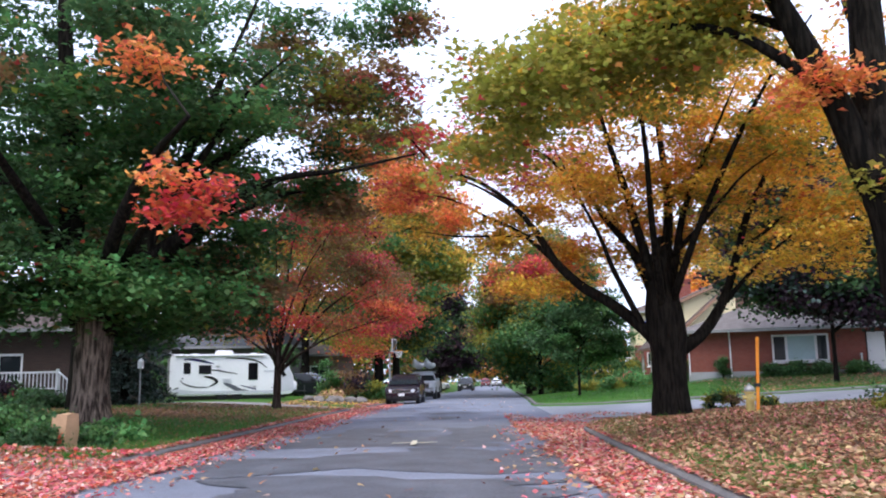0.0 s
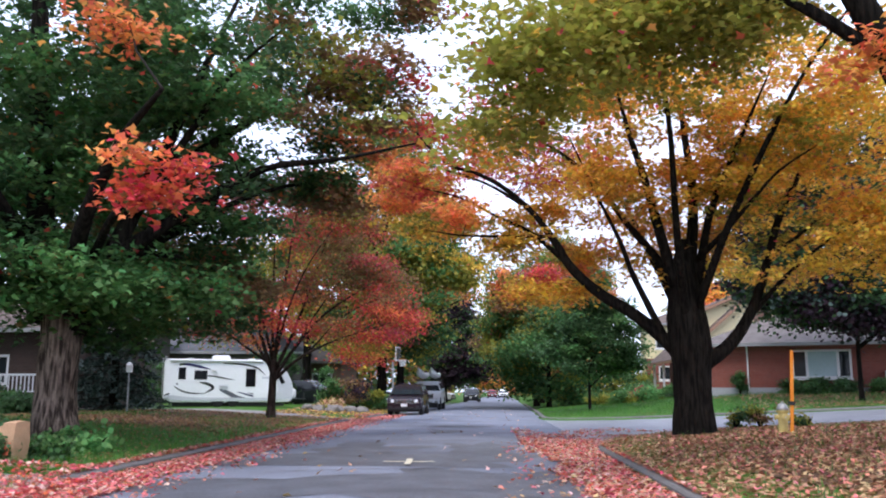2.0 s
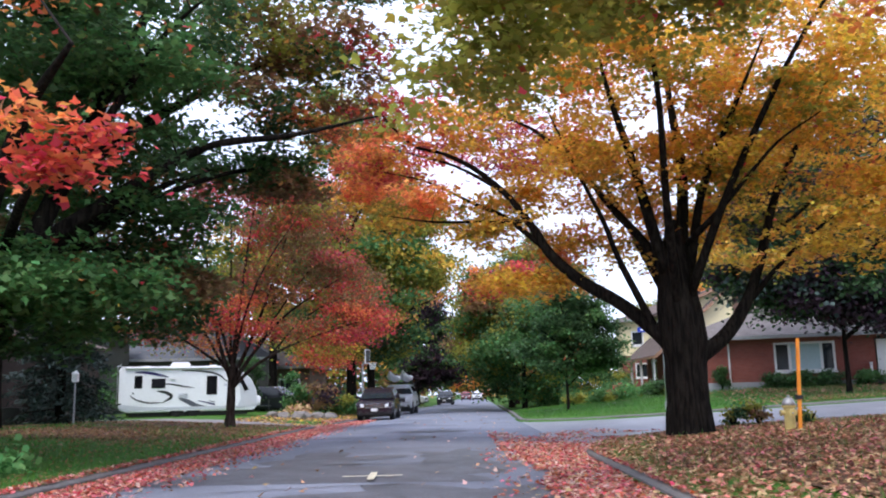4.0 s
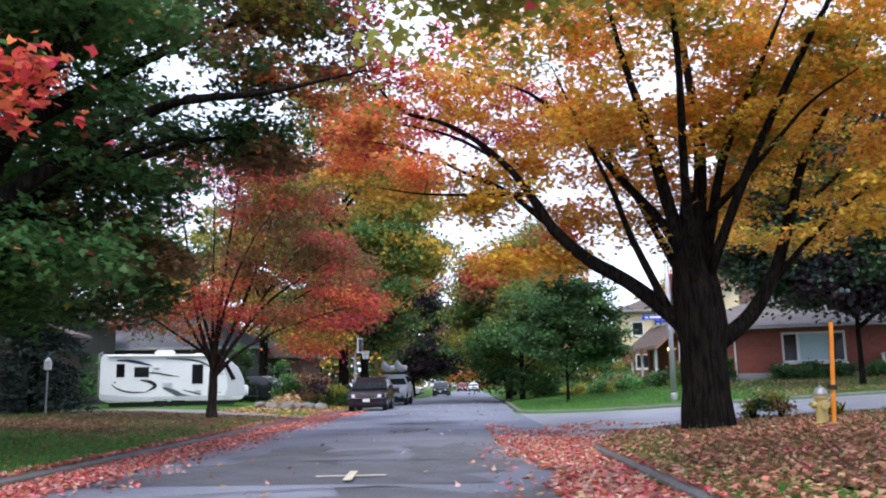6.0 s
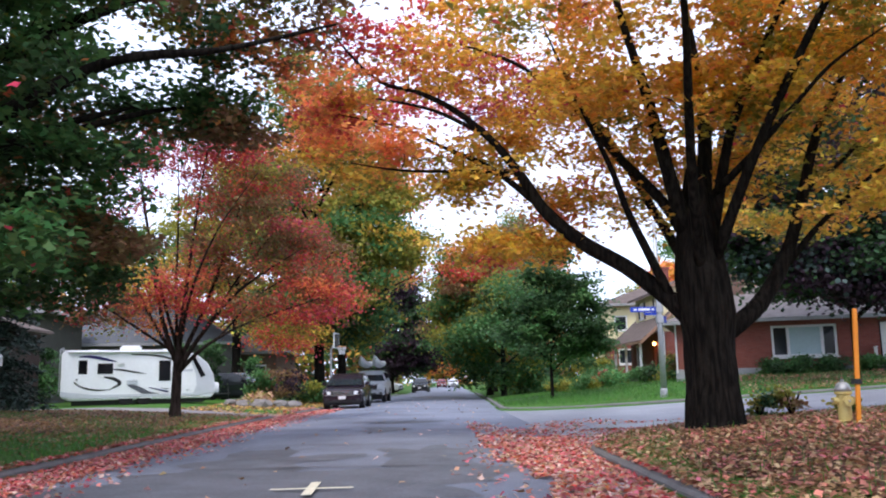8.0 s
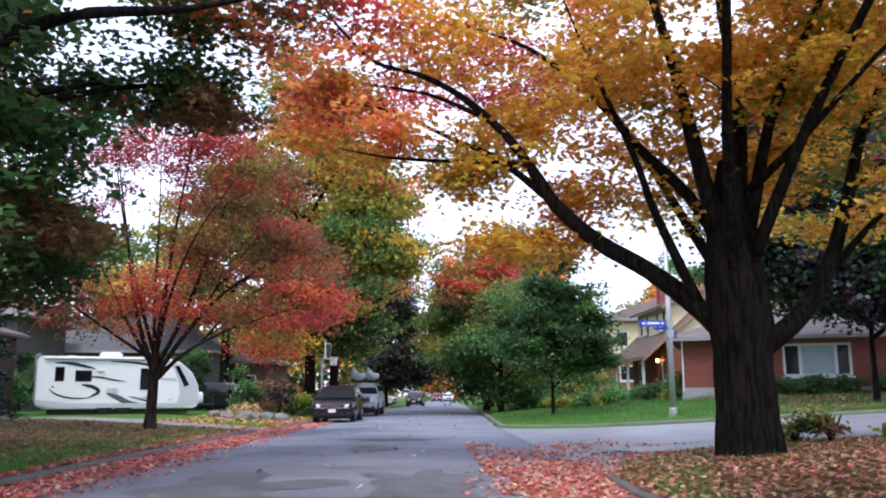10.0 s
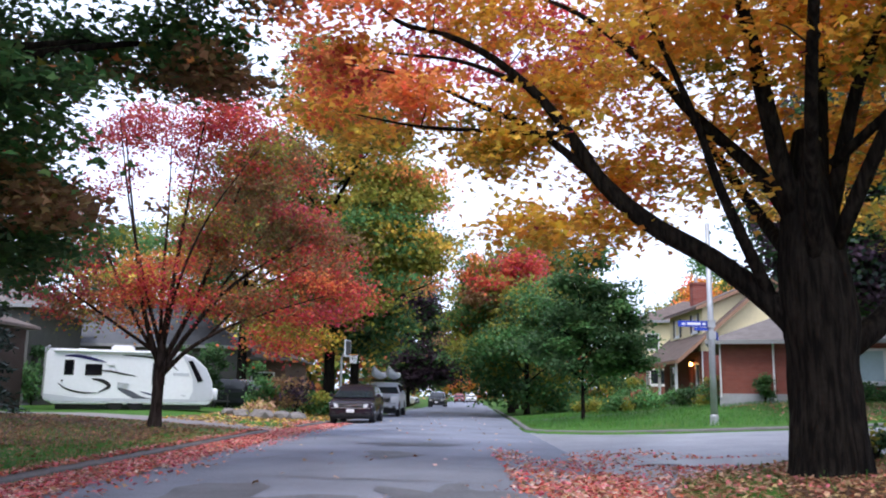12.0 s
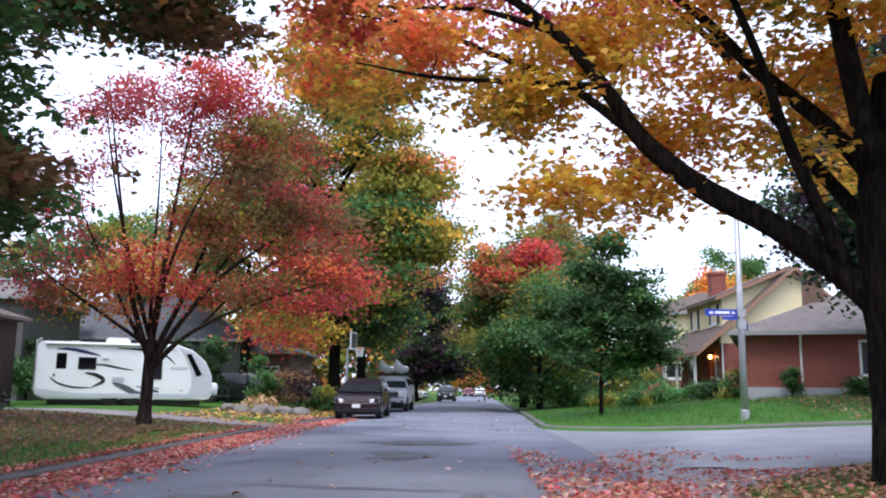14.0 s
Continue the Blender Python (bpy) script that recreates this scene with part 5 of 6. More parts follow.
spruce(-14.4, 36.8, 9, 2.5, 120)
spruce(-18.2, 41.5, 10, 2.6, 121)
spruce(-22.5, 33.5, 9, 2.6, 122)
for i, x in enumerate((-15.5, -13.6, -11.8, -22.5, -20.6)):
    shrub(x, 55.2 + (i % 2) * 0.6, 1.0, 3.0 + 0.4 * (i % 3), "dark dark green", 150 + i, "tall dark green cedar hedge tree behind the trailer", "cedar", 0.13, 80, 36, "tree")
tree("maple_tree", (17.6, 40.8, land_z(17.6, 40.8) - 0.05), "dark-leaved maple before the brick bungalow", upright(3.2, 0.11), spread(131, 9, 2.4, 7, 4.6, 0.1), [
    (-1.0, 0, 7.4, 4.8, 4.4, 3.8, 760, "purple dark dark"), (-4.0, 0, 6.2, 1.3, 1.6, 1.2, 120, "purple dark dark"), (-2.8, 0, 9.4, 2.2, 2.4, 2.4, 220, "dark purple dark"), (0.6, -0.4, 5.4, 4.4, 3.0, 2.0, 430, "purple spruce dark"), (2.6, -1.0, 3.6, 2.2, 1.8, 0.8, 120, "purple spruce"), (-2.6, -0.6, 4.6, 2.0, 2.0, 0.9, 140, "dark spruce purple"), (2, -1, 4.6, 2.6, 2.2, 1.0, 90, "purple dark"), (0.5, 0, 12, 4.0, 3.6, 3, 260, "dark purple dark")],
    131, leaf=0.18, per=40, shape=LEAF_FAN, puff=0.5, flat=0.25, tilt=0.7)


def woods(name, label, rows, seed):
    """Far trees past counting, as clumps of leaves."""
    rng = np.random.default_rng(seed)
    pos, idx = [], []
    names = ["green", "dark", "olive", "gold", "brown", "orange"]
    for x0, y0, x1, y1, h, n in rows:
        t = rng.random(n)
        c = np.stack([x0 + (x1 - x0) * t, y0 + (y1 - y0) * t + rng.normal(0, 2.5, n), rng.uniform(0.04, 1, n) ** 0.8 * h * (0.65 + 0.35 * np.sin(t * 37 + 1.0) * np.sin(t * 11))], -1)
        kd = (np.abs(np.sin(t * 23.0 + np.floor(t * 9))) * 6).astype(int) % 6
        for ci, ki in zip(c, kd):
            m = 16
            pos.append(ci + rng.normal(size=(m, 3)) * (1.1, 1.1, 0.6))
            idx += [int(ki) if rng.random() < 0.6 else int(rng.integers(0, 3))] * m
    ob = soup(name, leaves(rng, np.concatenate(pos), 0.72, LEAF_QUAD, 0.8), 4, [LEAF[k] for k in names], idx)
    tagged(ob, label, "woods", "", "stuff")


# The last row is added unseen behind the camera and blocks low light.
woods("far_woods", "distant mixed autumn trees behind the houses, with an unseen row behind the camera", [(-90, 85, -12, 92, 15, 700), (-12, 205, 25, 205, 13, 400), (-42, 92, -7, 97, 11, 420), (12, 112, 110, 95, 11, 700), (-70, 30, -45, 85, 15, 360), (50, 20, 70, 95, 13, 300), (-5.5, 100, -7, 195, 12, 260), (12, 95, 16, 200, 12, 260), (-60, -40, 60, -45, 15, 400)], 140)


# ---- vehicles ----
def wheel(parent, x, y, z, r, w, side):
    s = 1 if side > 0 else -1
    t = part("wheel", Acc().tube([(x - w / 2 * s, y, z), (x - w * 0.4 * s, y, z), (x + w * 0.4 * s, y, z), (x + w / 2 * s, y, z)], [r * 0.93, r, r, r * 0.93], 22), M_RUBBER, parent, "black tyre", smooth=False)
    rim = Acc().tube([(x + w * 0.46 * s, y, z), (x + (w / 2 + 0.012) * s, y, z)], [r * 0.62, r * 0.6], 18)
    part("rim", rim, M_CHROME, t, "silver alloy rim")
    sp = Acc()
    for k in range(5):
        a = 2 * math.pi * k / 5
        c, n = math.cos(a), math.sin(a)
        o = [(x + (w / 2 + 0.013) * s, y + c * q - n * b, z + n * q + c * b) for q, b in ((0.05, -0.03), (r * 0.55, -0.045), (r * 0.55, 0.045), (0.05, 0.03))]
        sp.prism(o, (0.012 * s, 0, 0))
    part("spokes", sp, M_BLACK, t)


def car(name, at, turn, label, category, paint, prof, win, width, belt, wheels, wr, glass_front, kind="suv"):
    """A car that faces -y. prof: its side outline (y, z); win: side window outlines; wheels: y of the axles."""
    top = thing(name, at, label, category, turn=turn)
    hw = width / 2

    def half(z):
        return hw * (0.97 if z < 0.45 else 1.0) if z <= belt else hw * (1 - 0.30 * (z - belt) / 0.62)

    a = Acc()
    n = len(prof)
    a.v = [(-half(z), y, z) for y, z in prof] + [(half(z), y, z) for y, z in prof]
    a.f = [tuple(range(n)), tuple(range(2 * n - 1, n - 1, -1))] + [(i, n + i, n + (i + 1) % n, (i + 1) % n) for i in range(n)]
    a.m = [0] * len(a.f)
    body = part("body", a, paint, top, bevel=0.05, smooth=False)
    for w in win:
        for s in (-1, 1):
            o = [(s * (half(z) + 0.006), y, z) for y, z in w]
            part("side_window", Acc().prism(o, (0.008 * s, 0, 0)), M_GLASS, top, "dark glass")
    (y0, z0), (y1, z1) = glass_front
    for nm, yy0, zz0, yy1, zz1, f in (("windscreen", y0, z0, y1, z1, -1),):
        d = Vector((0, yy1 - yy0, zz1 - zz0)).normalized()
        nrm = Vector((0, -d.z, d.y))
        o = [Vector((sx * (half(z) - 0.07), y, z)) + nrm * 0.012 for sx, y, z in ((-1, yy0, zz0 + 0.03), (1, yy0, zz0 + 0.03), (1, yy1, zz1 - 0.05), (-1, yy1, zz1 - 0.05))]
        part(nm, Acc().prism(o, nrm * 0.008), M_GLASS, top, "dark windscreen")
    yf = min(y for y, z in prof)
    hz = [z for y, z in prof if y < yf + 0.08]
    zt, zb = max(hz), min(hz)
    zl = zt - 0.02
    for s in (-1, 1):
        o = [(s * hw * 0.58, yf - 0.03, zl - 0.13), (s * hw * 1.0, yf + 0.06, zl - 0.10), (s * hw * 1.01, yf + 0.16, zl + 0.07), (s * hw * 0.58, yf - 0.02, zl + 0.0)]
        part("headlight", Acc().prism(o, (0, 0.05, 0)), M_LAMP, top, "clear headlight")
        part("fog_lamp", Acc().box(s * hw * 0.78 - 0.09, yf - 0.018, zb + 0.12, s * hw * 0.78 + 0.09, yf + 0.02, zb + 0.2), M_BLACK, top)
        part("mirror", Acc().box(s * (hw + 0.1) - 0.09, y0 + 0.25, belt + 0.02, s * (hw + 0.1) + 0.09, y0 + 0.38, belt + 0.18), paint, top, bevel=0.03)
        for yw in wheels:
            wheel(top, s * (hw - 0.09), yw, wr, wr, 0.23, s)
            part("wheel_arch", Acc().tube([(s * (hw - 0.2), yw, wr + 0.02), (s * (hw + 0.006), yw, wr + 0.02)], [wr + 0.07, wr + 0.07], 20), M_BLACK, top, "black plastic wheel arch")
    part("grille", Acc().box(-hw * 0.58, yf - 0.02, zl - 0.4 * (zt - zb), hw * 0.58, yf + 0.02, zl - 0.02), M_BLACK, top, "black grille")
    part("grille_bar", Acc().box(-hw * 0.6, yf - 0.035, zl - 0.07, hw * 0.6, yf - 0.02, zl - 0.04).box(-hw * 0.6, yf - 0.03, zl - 0.3 * (zt - zb), hw * 0.6, yf - 0.02, zl - 0.3 * (zt - zb) + 0.025), M_CHROME, top, "chrome bar")
    part("lower_grille", Acc().box(-hw * 0.5, yf - 0.022, zb + 0.11, hw * 0.5, yf + 0.02, zb + 0.16), M_BLACK, top, "black lower grille")
    part("bumper_trim", Acc().box(-hw * 0.9, yf - 0.036, zb + 0.335, hw * 0.9, yf - 0.002, zb + 0.365), M_CHROME, top, "bright bumper trim")
    # Chrome strip puts the highlight along the bonnet edge into a part.
    part("hood_highlight", Acc().box(-hw * 0.62, yf - 0.03, zt - 0.02, hw * 0.62, yf + 0.05, zt + 0.012), M_CHROME, top, "chrome strip standing for the highlight on the bonnet edge", bevel=0.006)
    for s in (-1, 1):
        part("pillar", Acc().tube([(s * (half(z0) - 0.03), y0 - 0.01, z0 + 0.02), (s * (half(z1) - 0.03), y1 - 0.02, z1 + 0.015)], [0.03, 0.03], 6), paint, top)
    part("wiper", Acc().tube([(-0.3, y0 + 0.02, z0 + 0.05), (0.35, y0 + 0.14, z0 + 0.13)], [0.012, 0.008], 5), M_BLACK, top)
    part("bumper", Acc().box(-hw * 0.93, yf - 0.05, zb, hw * 0.93, yf + 0.1, zb + 0.1), M_BLACK, top, "black lower bumper", bevel=0.03)
    part("number_plate", Acc().box(-0.16, yf - 0.06, zb + 0.17, 0.16, yf - 0.045, zb + 0.31), M_WHITE, top, "white number plate")
    part("underside", Acc().box(-hw * 0.85, yf + 0.3, 0.18, hw * 0.85, max(y for y, z in prof) - 0.3, zb + 0.1), M_BLACK, top)
    return top


SUV = [(0.0, 0.28), (-0.02, 0.55), (0.0, 0.80), (0.12, 0.90), (0.95, 1.03), (1.75, 1.52), (2.1, 1.63), (3.4, 1.66), (4.05, 1.58), (4.45, 1.12), (4.52, 0.75), (4.5, 0.32)]
SUV_WIN = [[(1.35, 1.08), (1.85, 1.45), (2.3, 1.53), (2.3, 1.08)], [(2.38, 1.08), (2.38, 1.53), (3.25, 1.54), (3.3, 1.08)], [(3.38, 1.10), (3.34, 1.54), (3.9, 1.5), (4.15, 1.16)]]
TRUCK = [(0.0, 0.4), (-0.02, 0.8), (0.0, 1.08), (0.15, 1.17), (1.35, 1.24), (2.0, 1.84), (2.4, 1.93), (5.0, 1.93), (5.5, 1.85), (5.7, 1.2), (5.72, 0.5)]
TRUCK_WIN = [[(1.7, 1.3), (2.1, 1.72), (2.6, 1.82), (2.6, 1.3)], [(2.7, 1.3), (2.7, 1.82), (3.7, 1.82), (3.7, 1.3)], [(3.8, 1.3), (3.8, 1.82), (5.0, 1.8), (5.2, 1.3)]]


def on_road(x, y):
    return (x, y, road_z(x, y))


car("suv", on_road(-3.25, 46.7), -2, "dark plum compact suv parked at the kerb", "car", M_CARDARK, SUV, SUV_WIN, 1.82, 1.05, (0.85, 3.55), 0.34, ((0.95, 1.03), (1.75, 1.52)))
truck = car("pickup_truck", on_road(-2.95, 58.8), -2, "silver pickup truck with boats on its roof rack", "truck", M_CARSILVER, TRUCK, TRUCK_WIN, 2.0, 1.26, (1.0, 4.5), 0.40, ((1.35, 1.24), (2.0, 1.84)))
rack = thing("roof_rack", (-2.95, 58.8, 1.96 + road_z(-2.95, 58.8)), "black roof rack on the pickup truck", "roof rack", turn=-2)
part("rail", Acc().box(-0.8, 2.2, 0, -0.74, 5.0, 0.06), M_BLACK, rack)
part("rail", Acc().box(0.74, 2.2, 0, 0.8, 5.0, 0.06), M_BLACK, rack)
for yy in (2.4, 3.5, 4.7):
    part("crossbar", Acc().box(-0.85, yy, 0.06, 0.85, yy + 0.06, 0.12), M_BLACK, rack)
for xo in (-0.42, 0.42):
    boat = thing("kayak", (-2.95 + xo, 58.8, 2.09 + road_z(-2.95, 58.8)), "white and dark kayak tied on the roof rack", "kayak", "kayaks on the truck", turn=-2)
    st = [(0.3, 0.02, 0.42), (0.7, 0.16, 0.24), (1.6, 0.3, 0.06), (3.2, 0.33, 0.0), (4.8, 0.3, 0.06), (5.6, 0.14, 0.2)]
    a = Acc()
    for y, w, z in st:
        a.v += [(-w, y, z + 0.3), (-w * 0.85, y, z + 0.12), (0, y, z), (w * 0.85, y, z + 0.12), (w, y, z + 0.3)]
    for i in range(len(st) - 1):
        a.f += [(i * 5 + k, i * 5 + k + 1, i * 5 + k + 6, i * 5 + k + 5) for k in range(4)] + [(i * 5, i * 5 + 5, i * 5 + 9, i * 5 + 4)]
    a.f += [(0, 1, 2, 3, 4), tuple(len(a.v) - 1 - k for k in range(5))]
    a.m = [0] * len(a.f)
    part("hull", a, M_WHITE, boat, weld=True)
    part("cockpit_rim", Acc().tube([(0.2 * math.cos(k * 0.4), 2.9 + 0.45 * math.sin(k * 0.4), 0.315) for k in range(17)], [0.02] * 17, 5), M_BLACK, boat)
car("suv", (-2.3, 101, land_z(-2.3, 101)), 75, "white suv parked in a driveway", "car", M_CARWHITE, SUV, SUV_WIN, 1.82, 1.05, (0.85, 3.55), 0.34, ((0.95, 1.03), (1.75, 1.52)))
car("suv", on_road(-0.3, 104), -4, "black car parked at the kerb down the street", "car", M_CARNAVY, SUV, SUV_WIN, 1.8, 1.05, (0.85, 3.55), 0.34, ((0.95, 1.03), (1.75, 1.52)))
car("suv", (-8.4, 57.0, land_z(-8.4, 57)), 70, "black car parked behind the shrubs", "car", M_CARNAVY, SUV, SUV_WIN, 1.8, 1.05, (0.85, 3.55), 0.34, ((0.95, 1.03), (1.75, 1.52)))
car("suv", on_road(3.2, 165), 0, "distant dark red car parked on the street", "car", mat("dark_red_car_paint", (0.2, 0.02, 0.02), 0.25, 0.05, 1, 0), SUV, SUV_WIN, 1.8, 1.05, (0.85, 3.55), 0.34, ((0.95, 1.03), (1.75, 1.52)))
car("suv", on_road(5.4, 168), 0, "distant white car parked on the street", "car", M_CARWHITE, SUV, SUV_WIN, 1.8, 1.05, (0.85, 3.55), 0.34, ((0.95, 1.03), (1.75, 1.52)))

# travel trailer
rv = thing("travel_trailer", (-15.75, 46.0, land_z(-13, 47) + 0.0), "white travel trailer with navy swoosh graphics on the lawn", "trailer", turn=21)
RV_OUT = [(0.0, 0.42), (0.0, 2.62), (0.08, 2.72), (5.6, 2.72), (6.2, 2.5), (6.75, 2.0), (7.02, 1.4), (7.1, 0.9), (7.1, 0.5), (6.9, 0.24), (0.4, 0.24)]
rv.scale = (0.95, 0.95, 0.9)
part("body", Acc().prism([(x, 0, z) for x, z in RV_OUT], (0, 2.4, 0)), M_RVWHITE, rv, bevel=0.06)
part("front_cap", Acc().prism([(x, -0.006, z) for x, z in [(5.6, 2.64), (6.15, 2.46), (6.72, 1.97), (6.98, 1.4), (7.05, 0.9), (7.05, 0.5), (6.0, 0.36), (6.2, 0.9), (6.15, 1.5), (5.9, 2.15)]], (0, -0.02, 0)), M_RVGREY, rv, "silver grey front cap")
part("front_window", Acc().prism([(5.92, -0.035, 2.32), (6.12, -0.035, 2.34), (6.62, -0.035, 1.40), (6.40, -0.035, 1.30)], (0, -0.012, 0)), M_TINT, rv, "dark slanted window")
part("skirt", Acc().prism([(0.02, -0.006, 0.7), (1.5, -0.006, 0.52), (6.4, -0.006, 0.5), (6.4, -0.006, 0.38), (0.5, -0.006, 0.36), (0.02, -0.006, 0.45)], (0, -0.012, 0)), M_RVGREY, rv, "grey lower skirt")
part("awning", Acc().tube([(0.3, -0.06, 2.66), (5.4, -0.06, 2.66)], [0.055, 0.055], 10), M_WHITE, rv, "rolled white awning")
part("roof_rail", Acc().box(0.05, 0.02, 2.722, 5.6, 0.08, 2.76), M_WHITE, rv)
for x0, x1, z0, z1 in ((0.75, 1.15, 1.55, 2.25), (1.6, 2.3, 1.55, 2.08), (4.4, 4.95, 1.15, 2.2)):
    w = part("window", Acc().box(x0, -0.02, z0, x1, -0.004, z1), M_BLACK, rv, "dark tinted window", bevel=0.012)
    part("pane", Acc().box(x0 + 0.04, -0.028, z0 + 0.04, x1 - 0.04, -0.021, z1 - 0.04), M_TINT, w)
dr = part("door", Acc().box(0.62, -0.012, 0.62, 1.3, -0.003, 2.4), M_RVWHITE, rv, bevel=0.004)
part("handle", Acc().box(0.66, -0.05, 1.25, 0.74, -0.013, 1.33), M_BLACK, dr, "black door handle")
part("ac_unit", Acc().box(2.6, 0.7, 2.725, 3.6, 1.6, 3.02), M_WHITE, rv, "white roof air conditioner", bevel=0.08)
part("roof_vent", Acc().box(1.2, 0.8, 2.725, 1.6, 1.2, 2.82), M_WHITE, rv, bevel=0.02)
part("roof_vent", Acc().box(4.6, 0.8, 2.725, 5.0, 1.2, 2.84), M_WHITE, rv, bevel=0.02)
part("ladder", Acc().tube([(-0.08, 0.4, 0.6), (-0.08, 0.4, 2.8), (0.1, 0.4, 2.9)], [0.02] * 3, 6).tube([(-0.08, 0.8, 0.6), (-0.08, 0.8, 2.8), (0.1, 0.8, 2.9)], [0.02] * 3, 6), M_METAL, rv)


def swoosh(pts, w, material, label):
    """A tapering painted stripe along a curve on the trailer's side."""
    line = smooth_line([(x, -0.014, z) for x, z in pts], 6)
    a = Acc()
    n = len(line)
    for i, p in enumerate(line):
        t = i / (n - 1)
        q = w * math.sin(math.pi * min(1, t * 0.92 + 0.06)) ** 0.7
        d = (line[min(i + 1, n - 1)] - line[max(i - 1, 0)]).normalized()
        up = Vector((-d.z, 0, d.x))
        a.v += [p + up * q / 2, p - up * q / 2]
    a.f = [(2 * i, 2 * i + 1, 2 * i + 3, 2 * i + 2) for i in range(n - 1)]
    a.m = [0] * len(a.f)
    part("stripe", a, material, rv, label)


swoosh([(0.75, 2.42), (1.3, 2.42), (1.9, 2.3), (2.45, 2.16)], 0.15, M_NAVY, "navy blue stripe")
swoosh([(1.96, 1.78), (2.6, 1.76), (3.2, 1.64), (3.8, 1.54)], 0.085, M_BLACK, "black stripe")
swoosh([(1.9, 1.40), (2.35, 1.30), (2.62, 1.06), (2.2, 0.78)], 0.17, M_BLACK, "black swoosh")
swoosh([(0.55, 1.18), (0.9, 0.92), (1.5, 0.76), (2.25, 0.76)], 0.09, M_BLACK, "black swoosh")
swoosh([(3.0, 0.98), (3.5, 0.76), (3.95, 0.52), (4.6, 0.44)], 0.26, M_DUSK, "slate grey swoosh")
swoosh([(3.95, 0.84), (4.6, 0.66), (5.2, 0.52), (5.7, 0.46)], 0.09, M_NAVY, "navy stripe")
swoosh([(4.5, 0.80), (5.1, 0.70), (5.9, 0.66)], 0.06, M_DUSK, "slate grey stripe")
swoosh([(3.1, 2.52), (4.2, 2.46), (5.0, 2.26), (5.5, 1.84)], 0.10, M_BLACK, "black roofline stripe")
swoosh([(4.0, 2.6), (5.0, 2.56), (5.6, 2.42)], 0.05, M_RVGREY, "grey stripe")
for k in range(4):
    part("vent_louvre", Acc().box(2.95, -0.02, 1.0 + 0.07 * k, 3.45, -0.004, 1.03 + 0.07 * k), M_RVGREY, rv)
part("compartment_door", Acc().box(4.85, -0.016, 0.5, 5.7, -0.004, 0.85), M_RVWHITE, rv, "white compartment door", bevel=0.004)
part("side_lamp", Acc().box(2.5, -0.07, 2.02, 2.8, -0.004, 2.14), M_WHITE, rv, "white awning lamp", bevel=0.02)
for yy in (2.9, 3.75):
    part("wheel", Acc().tube([(yy, 0.02, 0.3), (yy, 0.26, 0.3)], [0.34, 0.34], 20), M_RUBBER, rv, "black trailer tyre")
part("underbody", Acc().box(0.5, 0.2, 0.02, 6.6, 2.2, 0.235), M_BLACK, rv, "dark underside")
part("hitch", Acc().tube([(7.0, 0.5, 0.42), (8.0, 1.2, 0.42)], [0.05, 0.04], 6).tube([(7.0, 1.9, 0.42), (8.0, 1.2, 0.42)], [0.05, 0.04], 6).tube([(7.9, 1.2, -0.02), (7.9, 1.2, 0.8)], [0.035, 0.035], 8), M_BLACK, rv, "black tow hitch and jack")
part("gas_bottle", Acc().tube([(7.25, 1.0, 0.47), (7.25, 1.0, 0.55), (7.25, 1.0, 0.95), (7.25, 1.0, 1.05)], [0.12, 0.16, 0.16, 0.08], 14), M_WHITE, rv, smooth=True)
part("gas_bottle", Acc().tube([(7.25, 1.4, 0.47), (7.25, 1.4, 0.55), (7.25, 1.4, 0.95), (7.25, 1.4, 1.05)], [0.12, 0.16, 0.16, 0.08], 14), M_WHITE, rv, smooth=True)
part("logo_plate", Acc().box(5.3, -0.014, 1.62, 6.0, -0.004, 1.74), M_RVGREY, rv, "grey maker's mark without letters")


# ---- houses ----
def wall(parent, length, z0, z1, material, holes=(), at=(0, 0), turn=0.0, thick=0.25, name="wall"):
    """A wall along its own x, with real openings (x0, x1, z0, z1)."""
    xs = sorted({0, length, *(h[0] for h in holes), *(h[1] for h in holes)})
    zs = sorted({z0, z1, *(h[2] for h in holes), *(h[3] for h in holes)})
    a = Acc()
    for p, q in zip(xs, xs[1:]):
        for r, s in zip(zs, zs[1:]):
            cx, cz = (p + q) / 2, (r + s) / 2
            if any(h[0] < cx < h[1] and h[2] < cz < h[3] for h in holes):
                continue
            a.box(p, 0, r, q, thick, s)
    bm_ob = part(name, a, material, parent, weld=True)
    bm_ob.matrix_basis = pose(at[0], at[1], 0, 0, 0, turn)
    return bm_ob


def window(parent, x0, x1, z0, z1, bars=(), y=0.0, blind=False, sill=True):
    w = part("window", Acc().box(x0, y - 0.03, z0, x0 + 0.11, y + 0.1, z1).box(x1 - 0.11, y - 0.03, z0, x1, y + 0.1, z1).box(x0 + 0.11, y - 0.03, z1 - 0.11, x1 - 0.11, y + 0.1, z1).box(x0 + 0.11, y - 0.03, z0, x1 - 0.11, y + 0.1, z0 + 0.11), M_WHITE, parent, "white painted frame")
    for b in bars:
        part("mullion", Acc().box(b - 0.07, y - 0.02, z0 + 0.11, b + 0.07, y + 0.08, z1 - 0.11), M_WHITE, w)
    edges = [x0 + 0.08, *bars, x1 - 0.08]
    for p, q in zip(edges, edges[1:]):
        part("pane", Acc().box(p + 0.03, y + 0.04, z0 + 0.08, q - 0.03, y + 0.05, z1 - 0.08), M_BLIND if blind and q - p > 1.0 else M_GLASS, w)
    if sill:
        part("sill", Acc().box(x0 - 0.08, y - 0.1, z0 - 0.09, x1 + 0.08, y + 0.05, z0 - 0.005), M_WHITE, w)
    return w


